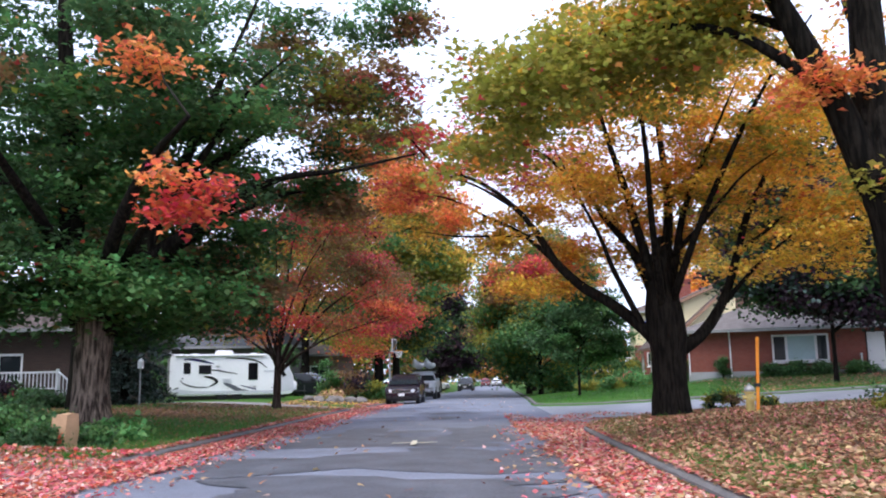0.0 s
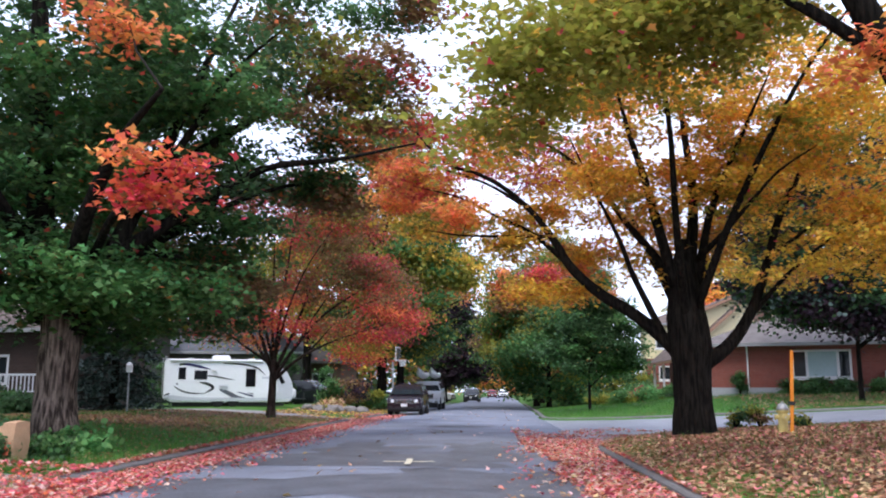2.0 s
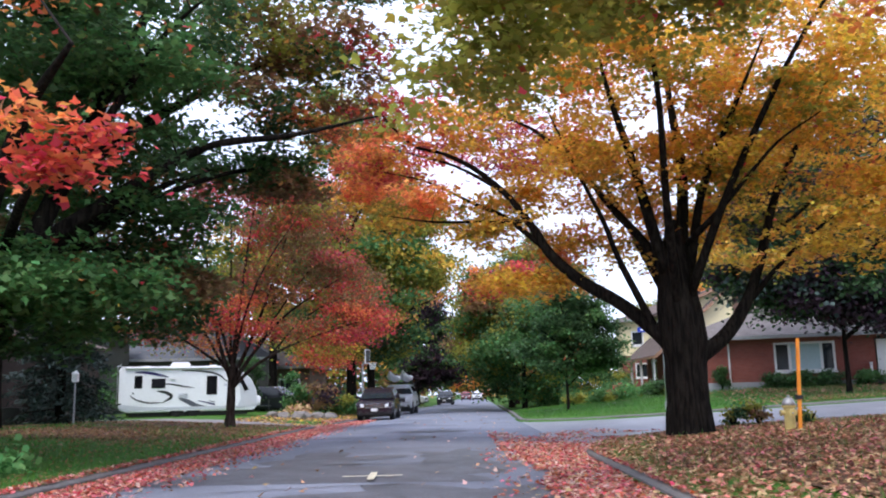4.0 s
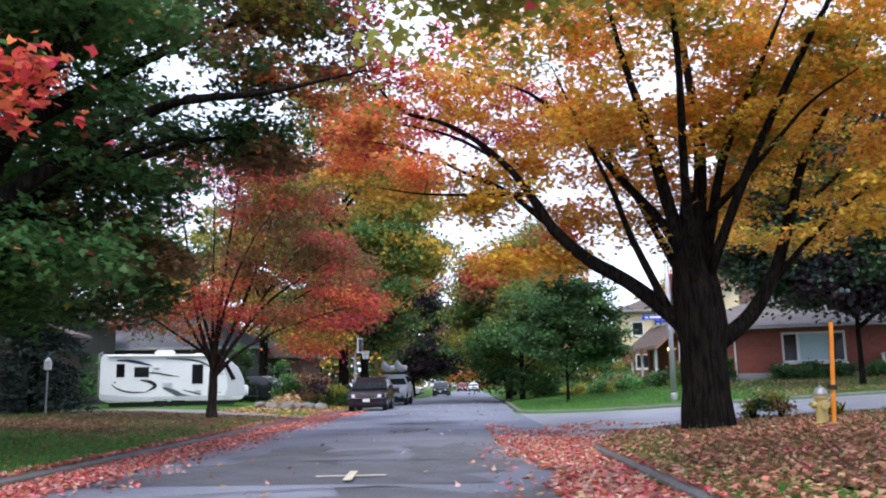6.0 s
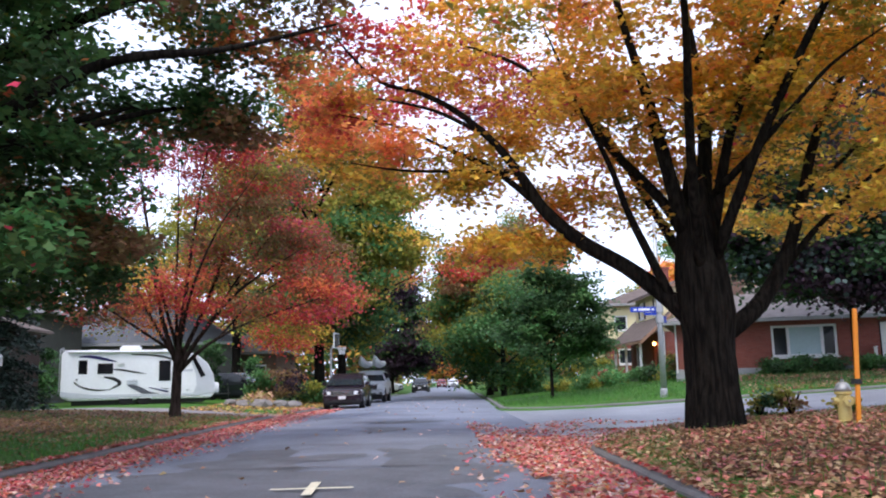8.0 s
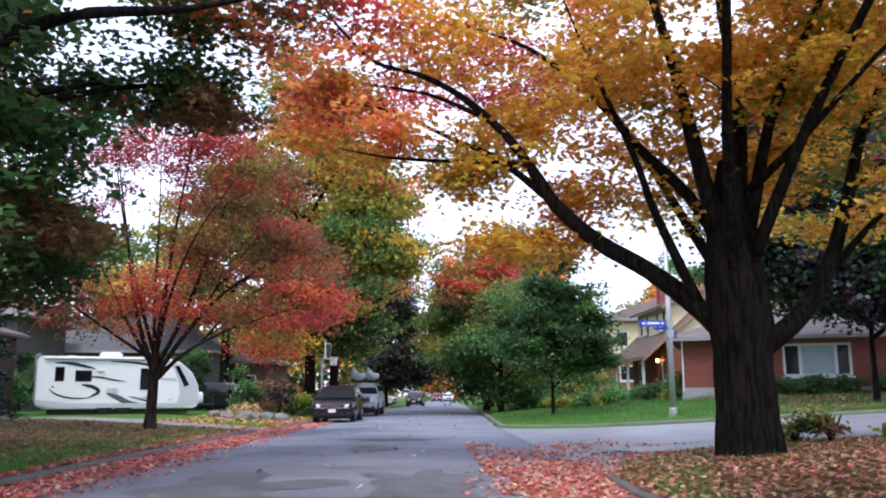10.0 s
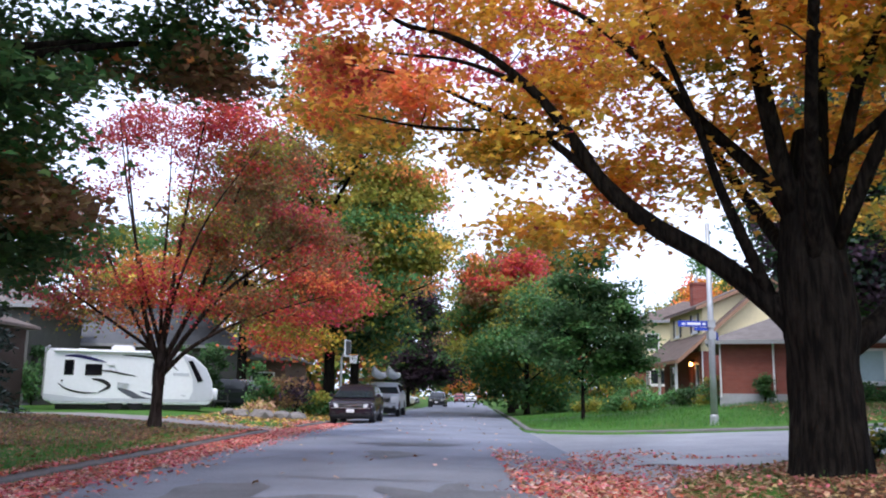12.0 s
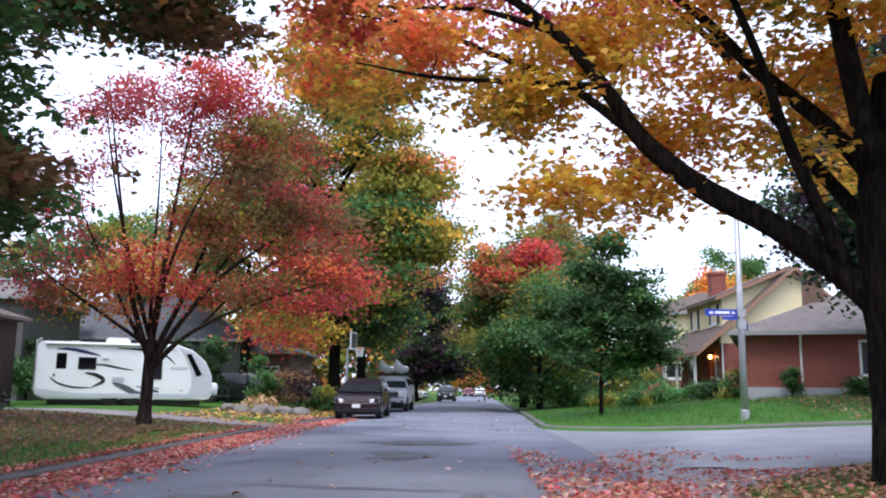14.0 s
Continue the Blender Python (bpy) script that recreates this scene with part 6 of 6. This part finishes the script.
def hip_roof(parent, x0, x1, y0, y1, z, rise, material, over=0.5):
    a, b, c, d = x0 - over, x1 + over, y0 - over, y1 + over
    run = (d - c) / 2
    m = (c + d) / 2
    acc = Acc().add([(a, c, z), (b, c, z), (b, d, z), (a, d, z), (a + run, m, z + rise), (b - run, m, z + rise), (a, c, z - 0.12), (b, c, z - 0.12), (b, d, z - 0.12), (a, d, z - 0.12)],
                    [(0, 1, 5, 4), (1, 2, 5), (2, 3, 4, 5), (3, 0, 4), (6, 9, 8, 7), (0, 6, 7, 1), (1, 7, 8, 2), (2, 8, 9, 3), (3, 9, 6, 0)])
    roof = part("roof", acc, material, parent)
    part("fascia", Acc().box(a - 0.03, c - 0.05, z - 0.17, b + 0.03, c - 0.004, z + 0.01).box(a - 0.05, c, z - 0.17, a - 0.004, d, z + 0.01), M_FASCIA, roof, "grey gutter and fascia")
    return roof


# brick bungalow across the corner lawn
bung = thing("bungalow", (13.0, 49.6, 1.12), "red brick bungalow with grey hip roof and picture window", "house", turn=-20)
HOLES = [(4.5, 7.4, 0.85, 2.35), (9.2, 10.2, 0.3, 2.4), (11.5, 13.0, 1.0, 2.2)]
wall(bung, 15, 0.38, 2.6, M_BRICK, HOLES)
wall(bung, 9.5, 0.38, 2.6, M_BRICK, [(3, 4.4, 1.0, 2.1)], (0, 9.75), -90)
wall(bung, 15, 0.38, 2.6, M_BRICK, [], (0, 9.5))
wall(bung, 9.2, 0.38, 2.6, M_BRICK, [], (14.75, 9.5), -90)
part("foundation", Acc().box(-0.02, -0.03, -1.0, 15.02, 9.8, 0.376), M_FOUND, bung, "pale concrete foundation")
# Black panel puts the unlit room's darkness behind the openings.
part("black_room_panel", Acc().box(0.4, 0.9, 0.4, 14.4, 1.0, 2.5), M_BLACK, bung, "black panel standing for the unlit room behind the windows")
window(bung, 4.5, 7.4, 0.85, 2.35, (5.25, 6.75), 0.05, True)
window(bung, 11.5, 13.0, 1.0, 2.2, (12.25,), 0.05)
fd = part("door", Acc().box(9.28, 0.08, 0.38, 10.12, 0.13, 2.35), M_WHITE, bung, "white front door")
part("handle", Acc().tube([(9.4, 0.04, 1.35), (9.4, 0.075, 1.35)], [0.03, 0.03], 8), M_METAL, fd)
hip_roof(bung, 0, 15, 0, 9.75, 2.72, 2.3, M_ROOF)
part("downspout", Acc().tube([(2.3, -0.45, 2.55), (2.3, -0.07, 2.2), (2.3, -0.07, 0.2), (2.3, -0.25, 0.08)], [0.045] * 4, 8), M_WHITE, bung, "white downspout")
part("downspout", Acc().tube([(0.06, -0.06, 2.6), (0.06, -0.06, 0.2)], [0.04, 0.04], 8), M_WHITE, bung)
part("chimney", Acc().box(2.6, 3.0, 2.8, 3.5, 3.8, 5.5).box(2.54, 2.94, 5.5, 3.56, 3.86, 5.62), M_BRICK_B, bung, "brown brick chimney")
part("step", Acc().box(8.9, -1.0, -0.3, 10.5, -0.03, 0.1).box(8.9, -0.6, 0.1, 10.5, -0.03, 0.3), M_CONC, bung)
for k in range(9):
    part("railing_bar", Acc().box(8.9, -0.95 + k * 0.11, 0.3, 8.93, -0.92 + k * 0.11, 1.15), M_WHITE, bung)
part("railing", Acc().box(8.88, -0.97, 1.15, 8.95, -0.03, 1.21), M_WHITE, bung)

# cream gabled house behind, its gable to the side street and its porch to the road
gab = thing("gabled_house", (15.3, 60.0, 1.2), "two-storey cream and brick house with red door and porch", "house", turn=0)
M_TRIM = mat("brown_trim", (0.30, 0.17, 0.11), 0.6)
DEPTH, SPAN, RIDGE_X, RIDGE_Z, SLOPE = 8.2, 8.4, 4.1, 6.9, 0.86


def slope_z(x):
    """Height of the roof's underside at a distance from the porch wall."""
    return RIDGE_Z - SLOPE * abs(x - RIDGE_X)


DOOR = (5.6, 6.5, 0.25, 2.3)
WEST = [DOOR, (1.2, 3.0, 0.75, 2.15), (6.9, 7.7, 0.8, 2.1)]
wall(gab, SPAN, -0.6, 2.75, M_BRICK, [(4.6, 6.2, 0.9, 2.2)])
wall(gab, DEPTH, -0.6, 2.75, M_BRICK, WEST, (0, DEPTH), -90)
wall(gab, DEPTH, -0.6, 2.75, M_BRICK, [], (SPAN - 0.25, DEPTH), -90)
wall(gab, SPAN, -0.6, 2.75, M_BRICK, [], (0, DEPTH))
for y in (0.0, DEPTH):
    part("gable", Acc().prism([(0, y, 2.754), (SPAN, y, 2.754), (SPAN, y, slope_z(SPAN)), (RIDGE_X, y, RIDGE_Z), (0, y, slope_z(0))], (0, 0.25, 0)), M_CREAM, gab, "cream gable siding")
for z in np.arange(2.95, 6.6, 0.2):
    x0 = max(0.0, RIDGE_X - (RIDGE_Z - z) / SLOPE) + 0.06
    x1 = min(SPAN, RIDGE_X + (RIDGE_Z - z) / SLOPE) - 0.06
    part("siding_board", Acc().box(x0, -0.018, z - 0.09, x1, -0.003, z + 0.09), M_CREAM, gab)
# No rooms are built; a black panel paints their shade.
part("black_room_panel", Acc().box(0.8, 0.5, 0.1, 0.9, DEPTH - 0.3, 2.7), M_BLACK, gab, "black panel standing for the unlit rooms behind the windows")
a = Acc()
for x0, x1 in ((-1.5, RIDGE_X), (SPAN + 0.5, RIDGE_X)):
    a.prism([(x0, -0.5, slope_z(x0)), (x1, -0.5, RIDGE_Z), (x1, -0.5, RIDGE_Z + 0.16), (x0, -0.5, slope_z(x0) + 0.16)], (0, DEPTH + 1.2, 0))
rf = part("roof", a, M_ROOF_B, gab, "brown shingle roof sweeping down over the porch")
a = Acc()
for x0, x1 in ((-1.5, RIDGE_X), (SPAN + 0.5, RIDGE_X)):
    a.prism([(x0, -0.54, slope_z(x0) - 0.1), (x1, -0.54, RIDGE_Z - 0.1), (x1, -0.54, RIDGE_Z + 0.14), (x0, -0.54, slope_z(x0) + 0.14)], (0, 0.035, 0))
part("rake_board", a, M_TRIM, rf, "brown rake boards")
part("gutter", Acc().box(-1.6, -0.5, slope_z(-1.5) - 0.06, -1.51, DEPTH + 0.7, slope_z(-1.5) + 0.1), M_TRIM, rf)
# the long dormer over the porch
dorm = part("dormer", Acc().box(0.3, 0.5, 3.4, 0.5, DEPTH - 0.5, 5.35).prism([(0.5, 0.5, 3.7), (0.5, 0.5, 5.35), (RIDGE_X, 0.5, RIDGE_Z)], (0, 0.2, 0)).prism([(0.5, DEPTH - 0.7, 3.7), (0.5, DEPTH - 0.7, 5.35), (RIDGE_X, DEPTH - 0.7, RIDGE_Z)], (0, 0.2, 0)), M_CREAM, gab, "cream dormer wall with windows")
part("dormer_roof", Acc().prism([(-0.15, 0.05, 5.2), (RIDGE_X, 0.05, RIDGE_Z + 0.1), (RIDGE_X, 0.05, RIDGE_Z + 0.26), (-0.15, 0.05, 5.38)], (0, DEPTH - 0.1, 0)), M_ROOF_B, dorm, "brown shingle dormer roof")
part("dormer_fascia", Acc().prism([(-0.17, 0.01, 5.12), (RIDGE_X, 0.01, RIDGE_Z + 0.02), (RIDGE_X, 0.01, RIDGE_Z + 0.22), (-0.17, 0.01, 5.32)], (0, 0.035, 0)), M_TRIM, dorm)
for y in (1.5, 5.4):
    w = window(gab, 0, 1.0, 3.95, 5.0, (), 0.0)
    w.matrix_basis = pose(0.296, y + 1.0, 0, 0, 0, -90)
    for d in (-0.42, 1.08):
        part("shutter", Acc().box(0.262, y + d, 3.9, 0.296, y + d + 0.34, 5.05), M_BLACK, gab, "dark shutter")
for h in WEST[1:]:
    window(gab, h[0], h[1], h[2], h[3], (), 0.05).matrix_basis = pose(0, DEPTH, 0, 0, 0, -90)
window(gab, 4.6, 6.2, 0.9, 2.2, (5.4,), 0.05)
DY0, DY1 = DEPTH - DOOR[1], DEPTH - DOOR[0]
dd = part("door", Acc().box(0.08, DY0 + 0.03, 0.25, 0.14, DY1 - 0.03, 2.27), M_DOOR, gab, "orange-red front door", bevel=0.004)
part("door_panel", Acc().box(0.065, DY0 + 0.12, 0.4, 0.079, DY0 + 0.4, 1.2).box(0.065, DY0 + 0.5, 0.4, 0.079, DY0 + 0.78, 1.2), M_DOOR, dd)
part("handle", Acc().tube([(0.03, DY0 + 0.12, 1.25), (0.08, DY0 + 0.12, 1.25)], [0.03, 0.03], 8), M_METAL, dd)
for y in (0.5, 4.4, 7.6):
    part("porch_post", Acc().box(-1.38, y, -0.2, -1.24, y + 0.14, slope_z(-1.3)), M_WHITE, gab)
part("porch_floor", Acc().box(-1.5, 0.2, -0.7, -0.01, DEPTH - 0.2, 0.2), M_CONC, gab)
bulb = bpy.data.materials.new("warm_porch_bulb")
bulb.use_nodes = True
bs = bulb.node_tree.nodes["Principled BSDF"]
bs.inputs["Emission Color"].default_value, bs.inputs["Emission Strength"].default_value = (1.0, 0.45, 0.12, 1), 14.0
lantern = part("porch_light", Acc().box(-0.3, DY0 - 0.42, 2.18, -0.004, DY0 - 0.26, 2.32), M_BLACK, gab, "small porch lantern, lit")
part("bulb", Acc().tube([(-0.2, DY0 - 0.34, 1.94), (-0.2, DY0 - 0.34, 1.98), (-0.2, DY0 - 0.34, 2.12), (-0.2, DY0 - 0.34, 2.17)], [0.03, 0.1, 0.1, 0.03], 10), bulb, lantern, "glowing warm bulb", smooth=True)
chim = part("chimney", Acc().box(1.2, 5.2, 5.3, 2.1, 6.0, 7.3).box(1.14, 5.14, 7.3, 2.16, 6.06, 7.45), M_BRICK, gab, "red brick chimney")
part("chimney_pot", Acc().tube([(1.5, 5.6, 7.45), (1.5, 5.6, 7.8)], [0.12, 0.1], 10), M_METAL, chim)
part("downspout", Acc().tube([(0.06, -0.05, 2.75), (0.06, -0.05, -0.3)], [0.04, 0.04], 8), M_WHITE, gab)


def plain_house(at, turn, w, d, h, low, up, roof, label, wins, rise=2.4, split=2.6):
    hs = thing("house", at, label, "house", turn=turn)
    lo = [x for x in wins if x[3] <= split]
    hi = [x for x in wins if x[2] >= split]
    wall(hs, w, -0.5, min(split, h), low, lo)
    if h > split:
        wall(hs, w, split, h, up, hi)
    for xx in (0, w - 0.25):
        wall(hs, d, -0.5, h, up if h > split else low, [], (xx, d + 0.25), -90)
    wall(hs, w, -0.5, h, low, [], (0, d + 0.25))
    # Black sheet in place of the unlit rooms.
    part("black_room_panel", Acc().box(0.3, 0.8, 0, w - 0.3, 0.9, h - 0.1), M_BLACK, hs)
    for x in wins:
        window(hs, *x, (), 0.05)
    hip_roof(hs, 0, w, 0, d + 0.25, h + 0.1, rise, roof)
    return hs


plain_house((14.6, 74, 1.4), -8, 9, 8, 5.4, M_BRICK, M_CREAM, M_ROOF_B, "cream and brick house further along", [(0.8, 1.8, 3.4, 4.6), (3, 4, 3.4, 4.6), (1, 2.2, 0.8, 2.0)], 1.9)
plain_house((-31, 53, 0.45), 8, 10.4, 9, 5.0, M_STUCCO, M_STUCCO, M_ROOF, "grey stucco house beside the trailer", [(6.6, 7.4, 2.9, 4.2), (2, 3.2, 0.8, 2.0)], 2.2)
plain_house((-25.5, 64, 0.45), 6, 13, 8, 3.6, M_STUCCO, M_STUCCO, mat("slate_roof", (0.10, 0.105, 0.12), 0.8, 0.25, 2, 0.3), "house with dark slate roof behind the trailer", [(9, 10.2, 1.0, 2.2), (3, 4.2, 1.0, 2.2)], 3.0)
plain_house((-19.5, 68, 0.45), 0, 9.5, 8, 3.0, M_BRICK_B, M_WHITE, M_ROOF, "brown brick bungalow beyond the driveway", [(7.2, 8.8, 0.9, 2.2), (1.0, 2.2, 0.9, 2.1)], 2.0, 3.2)
dark_house = plain_house((-29, 38, 0.6), 0, 11.6, 9, 3.2, M_BRICK_SHADE, M_WHITE, M_ROOF_B, "brown brick house darkened for deep shade, with a white porch railing", [(2, 3.4, 0.9, 2.2), (8.2, 9.4, 0.9, 2.2)], 2.0, 3.3)
deck = thing("porch", (-19.4, 34.4, 0.55), "porch deck with white baluster railing", "porch")
part("floor", Acc().box(0, 0, 0, 3.2, 3.5, 0.55), M_CONC, deck)
part("handrail", Acc().box(0, 0.0, 1.28, 3.2, 0.08, 1.36), M_WHITE, deck)
part("lower_rail", Acc().box(0, 0.02, 0.65, 3.2, 0.06, 0.7), M_WHITE, deck)
for k in range(20):
    part("baluster", Acc().box(0.06 + k * 0.16, 0.02, 0.7, 0.1 + k * 0.16, 0.06, 1.28), M_WHITE, deck)
for x in (0.0, 3.1):
    part("post", Acc().box(x, -0.01, 0.55, x + 0.1, 0.09, 2.9 if x < 1 else 1.45), M_WHITE, deck)
part("stair_rail", Acc().tube([(3.2, 0.04, 1.32), (4.2, -0.5, 0.7)], [0.04, 0.04], 6), M_WHITE, deck)
for k in range(5):
    part("baluster", Acc().box(3.3 + 0.2 * k, -0.12 - 0.1 * k, 0.0, 3.34 + 0.2 * k, -0.08 - 0.1 * k, 1.25 - 0.12 * k), M_WHITE, deck)

# garden lamp post before the spruce
post = thing("lamp_post", (-12.9, 34.6, land_z(-12.9, 34.6)), "slim white garden lamp post with lantern", "lamp post")
part("pole", Acc().tube([(0, 0, -0.05), (0, 0, 1.5)], [0.035, 0.03], 10), M_FASCIA, post)
part("lantern", Acc().box(-0.1, -0.1, 1.5, 0.1, 0.1, 1.78), M_WHITE, post, bevel=0.02)
part("cap", Acc().tube([(0, 0, 1.78), (0, 0, 1.92)], [0.15, 0.02], 8), M_WHITE, post)

# white garden chairs
for x, y, t in ((-11.4, 58.5, 20), (-10.5, 58.8, -15)):
    ch = thing("garden_chair", (x, y, land_z(x, y)), "white resin garden chair on the grass", "chair", "garden chairs", t)
    part("seat", Acc().box(-0.27, -0.25, 0.36, 0.27, 0.25, 0.41), M_CHAIR, ch, bevel=0.015)
    part("backrest", Acc().prism([(-0.27, 0.23, 0.41), (0.27, 0.23, 0.41), (0.24, 0.4, 0.95), (-0.24, 0.4, 0.95)], (0, 0.04, 0)), M_CHAIR, ch)
    for sx in (-0.25, 0.21):
        for sy in (-0.23, 0.2):
            part("leg", Acc().box(sx, sy, 0, sx + 0.04, sy + 0.04, 0.37), M_CHAIR, ch)
        part("armrest", Acc().box(sx - 0.02, -0.25, 0.6, sx + 0.06, 0.3, 0.64), M_CHAIR, ch)

# rocks along the garden bed
for i, (x, y, r) in enumerate(((-7.6, 46.2, 0.4), (-6.8, 46.0, 0.5), (-6.0, 46.3, 0.45), (-5.5, 47.0, 0.4), (-8.3, 46.8, 0.35))):
    bm = bmesh.new()
    bmesh.ops.create_icosphere(bm, subdivisions=2, radius=r)
    for v in bm.verts:
        v.co *= 1 + 0.35 * noise.noise(v.co * 3 + Vector((i * 5, 0, 0)))
        v.co.z *= 0.6
    me = bpy.data.meshes.new("rock")
    bm.to_mesh(me)
    bm.free()
    me.materials.append(M_ROCK)
    ob = tagged(new("rock", me), "grey rounded garden rock beside the lawn", "rock", "rocks")
    ob.matrix_basis = pose(x, y, land_z(x, y) + r * 0.15, 0, 0, i * 50)

# basketball hoop
hoop = thing("basketball_hoop", (-4.6, 54.2, land_z(-4.6, 54.2)), "basketball hoop on a grey pole beside the street", "basketball hoop", turn=-12)
part("pole", Acc().tube([(0, 0, -0.05), (0, 0, 2.9), (0.25, 0, 3.3)], [0.07, 0.06, 0.05], 10), M_METAL, hoop)
board = part("backboard", Acc().box(0.28, -0.45, 2.95, 0.33, 0.45, 3.8), M_CHAIR, hoop, "pale backboard")
part("board_panel", Acc().box(0.331, -0.38, 3.02, 0.336, 0.38, 3.73), M_STUCCO, board, "smoky grey panel")
part("rim", Acc().tube([(0.62 + 0.23 * math.cos(k * math.pi / 8), 0.23 * math.sin(k * math.pi / 8), 3.05) for k in range(17)], [0.015] * 17, 6), M_STAKE, hoop, "orange rim")
net = Acc()
for k in range(12):
    a0, a1 = k * math.pi / 6, (k + 1.5) * math.pi / 6
    for s in (1, -1):
        net.tube([(0.62 + 0.23 * math.cos(a0), 0.23 * math.sin(a0), 3.04), (0.62 + 0.15 * math.cos(a0 + s * (a1 - a0)), 0.15 * math.sin(a0 + s * (a1 - a0)), 2.62)], [0.012, 0.012], 4)
part("net", net, M_CHAIR, hoop, "white net")

# street sign on its pole
pole = thing("street_sign", (9.35, 38.8, land_z(9.35, 38.8)), "tall grey steel pole with blue street-name blades", "street sign", turn=0)
part("pole", Acc().tube([(0, 0, -0.1), (0, 0, 3), (0, 0, 6.6)], [0.115, 0.1, 0.075], 14), M_METAL, pole, smooth=True)
part("pole_base", Acc().tube([(0, 0, -0.05), (0, 0, 0.25), (0, 0, 0.3)], [0.15, 0.14, 0.12], 14), M_METAL, pole)
bl = part("name_blade", Acc().box(-1.08, -0.02, 3.12, -0.1, 0.0, 3.32), M_SIGN, pole, "blue name blade", bevel=0.004)
part("lettering", Acc().box(-0.96, -0.024, 3.18, -0.84, -0.021, 3.25).box(-0.78, -0.024, 3.18, -0.34, -0.021, 3.26).box(-0.28, -0.024, 3.18, -0.18, -0.021, 3.25), M_WHITE, bl, "white lettering")
b3 = part("small_blade", Acc().box(-0.56, -0.02, 3.0, -0.1, 0.0, 3.1), M_SIGN, pole, "small blue blade")
b2 = part("name_blade", Acc().box(0.1, 0.0, 2.72, 0.12, 0.8, 2.98), M_SIGN, pole, "blue cross-street blade")
b2.matrix_basis = pose(0, 0, 0, 0, 0, -25)
part("lettering", Acc().box(0.094, 0.12, 2.8, 0.098, 0.66, 2.88), M_WHITE, b2)
part("bracket", Acc().box(-0.12, -0.12, 3.1, 0.12, 0.12, 3.34).box(-0.12, -0.12, 2.72, 0.12, 0.12, 2.98), M_METAL, pole)

# fire hydrant with its snow marker
HX, HY = 7.0, 20.25
hyd = thing("fire_hydrant", (HX, HY, land_z(HX, HY) - 0.02), "yellow fire hydrant with grey cap among leaves", "fire hydrant")
hyd.scale = (0.85, 0.85, 0.88)
part("barrel", Acc().tube([(0, 0, -0.05), (0, 0, 0.06), (0, 0, 0.07), (0, 0, 0.5), (0, 0, 0.52), (0, 0, 0.56)], [0.17, 0.17, 0.115, 0.115, 0.15, 0.15], 18), M_HYD, hyd)
part("bonnet", Acc().tube([(0, 0, 0.56), (0, 0, 0.62), (0, 0, 0.68), (0, 0, 0.72)], [0.145, 0.135, 0.105, 0.06], 16), M_METAL, hyd, "grey-blue bonnet", smooth=True)
part("bonnet_nut", Acc().tube([(0, 0, 0.72), (0, 0, 0.77)], [0.03, 0.03], 5), M_METAL, hyd)
for dx, dy, r in ((-1, 0, 0.055), (1, 0, 0.055), (0, -1, 0.075)):
    nz = part("nozzle", Acc().tube([(dx * 0.1, dy * 0.1, 0.4), (dx * 0.17, dy * 0.17, 0.4), (dx * 0.175, dy * 0.175, 0.4), (dx * 0.2, dy * 0.2, 0.4)], [r, r, r * 1.2, r * 1.15], 12), M_HYD, hyd)
    part("cap_nut", Acc().tube([(dx * 0.2, dy * 0.2, 0.4), (dx * 0.23, dy * 0.23, 0.4)], [0.02, 0.02], 5), M_METAL, nz)
mk = thing("marker_stake", (HX + 0.1, HY - 0.2, land_z(HX, HY)), "tall orange snow marker stake beside the hydrant", "marker stake")
mk.matrix_basis = pose(HX + 0.1, HY - 0.2, land_z(HX, HY), 0, 3.2, 0)
part("stake", Acc().box(-0.034, -0.02, 0, 0.034, 0.02, 1.72), M_STAKE, mk, bevel=0.008)
part("clamp", Acc().box(-0.06, -0.03, 0.58, 0.06, 0.08, 0.66), M_BLACK, mk)

# yard-waste bag by the driveway
bag = thing("yard_waste_bag", (-6.55, 14.9, land_z(-6.55, 14.9)), "tan paper yard-waste bag with orange-red print", "paper bag", turn=-18)
bm = bmesh.new()
bmesh.ops.create_cube(bm, size=1)
bmesh.ops.subdivide_edges(bm, edges=bm.edges, cuts=5, use_grid_fill=True)
for v in bm.verts:
    t = v.co.z + 0.5
    v.co = v.co.lerp(v.co.normalized() * 0.55, 0.3)
    t = v.co.z + 0.5
    v.co = Vector((v.co.x * (0.42 - 0.05 * t) + 0.05 * t, v.co.y * (0.34 - 0.06 * t), t * 0.6 + 0.05 * v.co.x * t))
    v.co += Vector((0.02 * noise.noise(v.co * 6), 0.025 * noise.noise(v.co * 5 + Vector((3, 0, 0))), 0.02 * noise.noise(v.co * 4)))
me = bpy.data.meshes.new("bag")
bm.to_mesh(me)
bm.free()
me.materials.append(M_KRAFT)
pb = new("bag", me)
pb.parent = bag
part("print", Acc().prism([(-0.14, -0.19, 0.1), (0.16, -0.19, 0.1), (0.19, -0.185, 0.3), (0.05, -0.18, 0.22), (-0.1, -0.18, 0.27)], (0, -0.006, 0)), M_LOGO, bag, "orange-red printed patch")
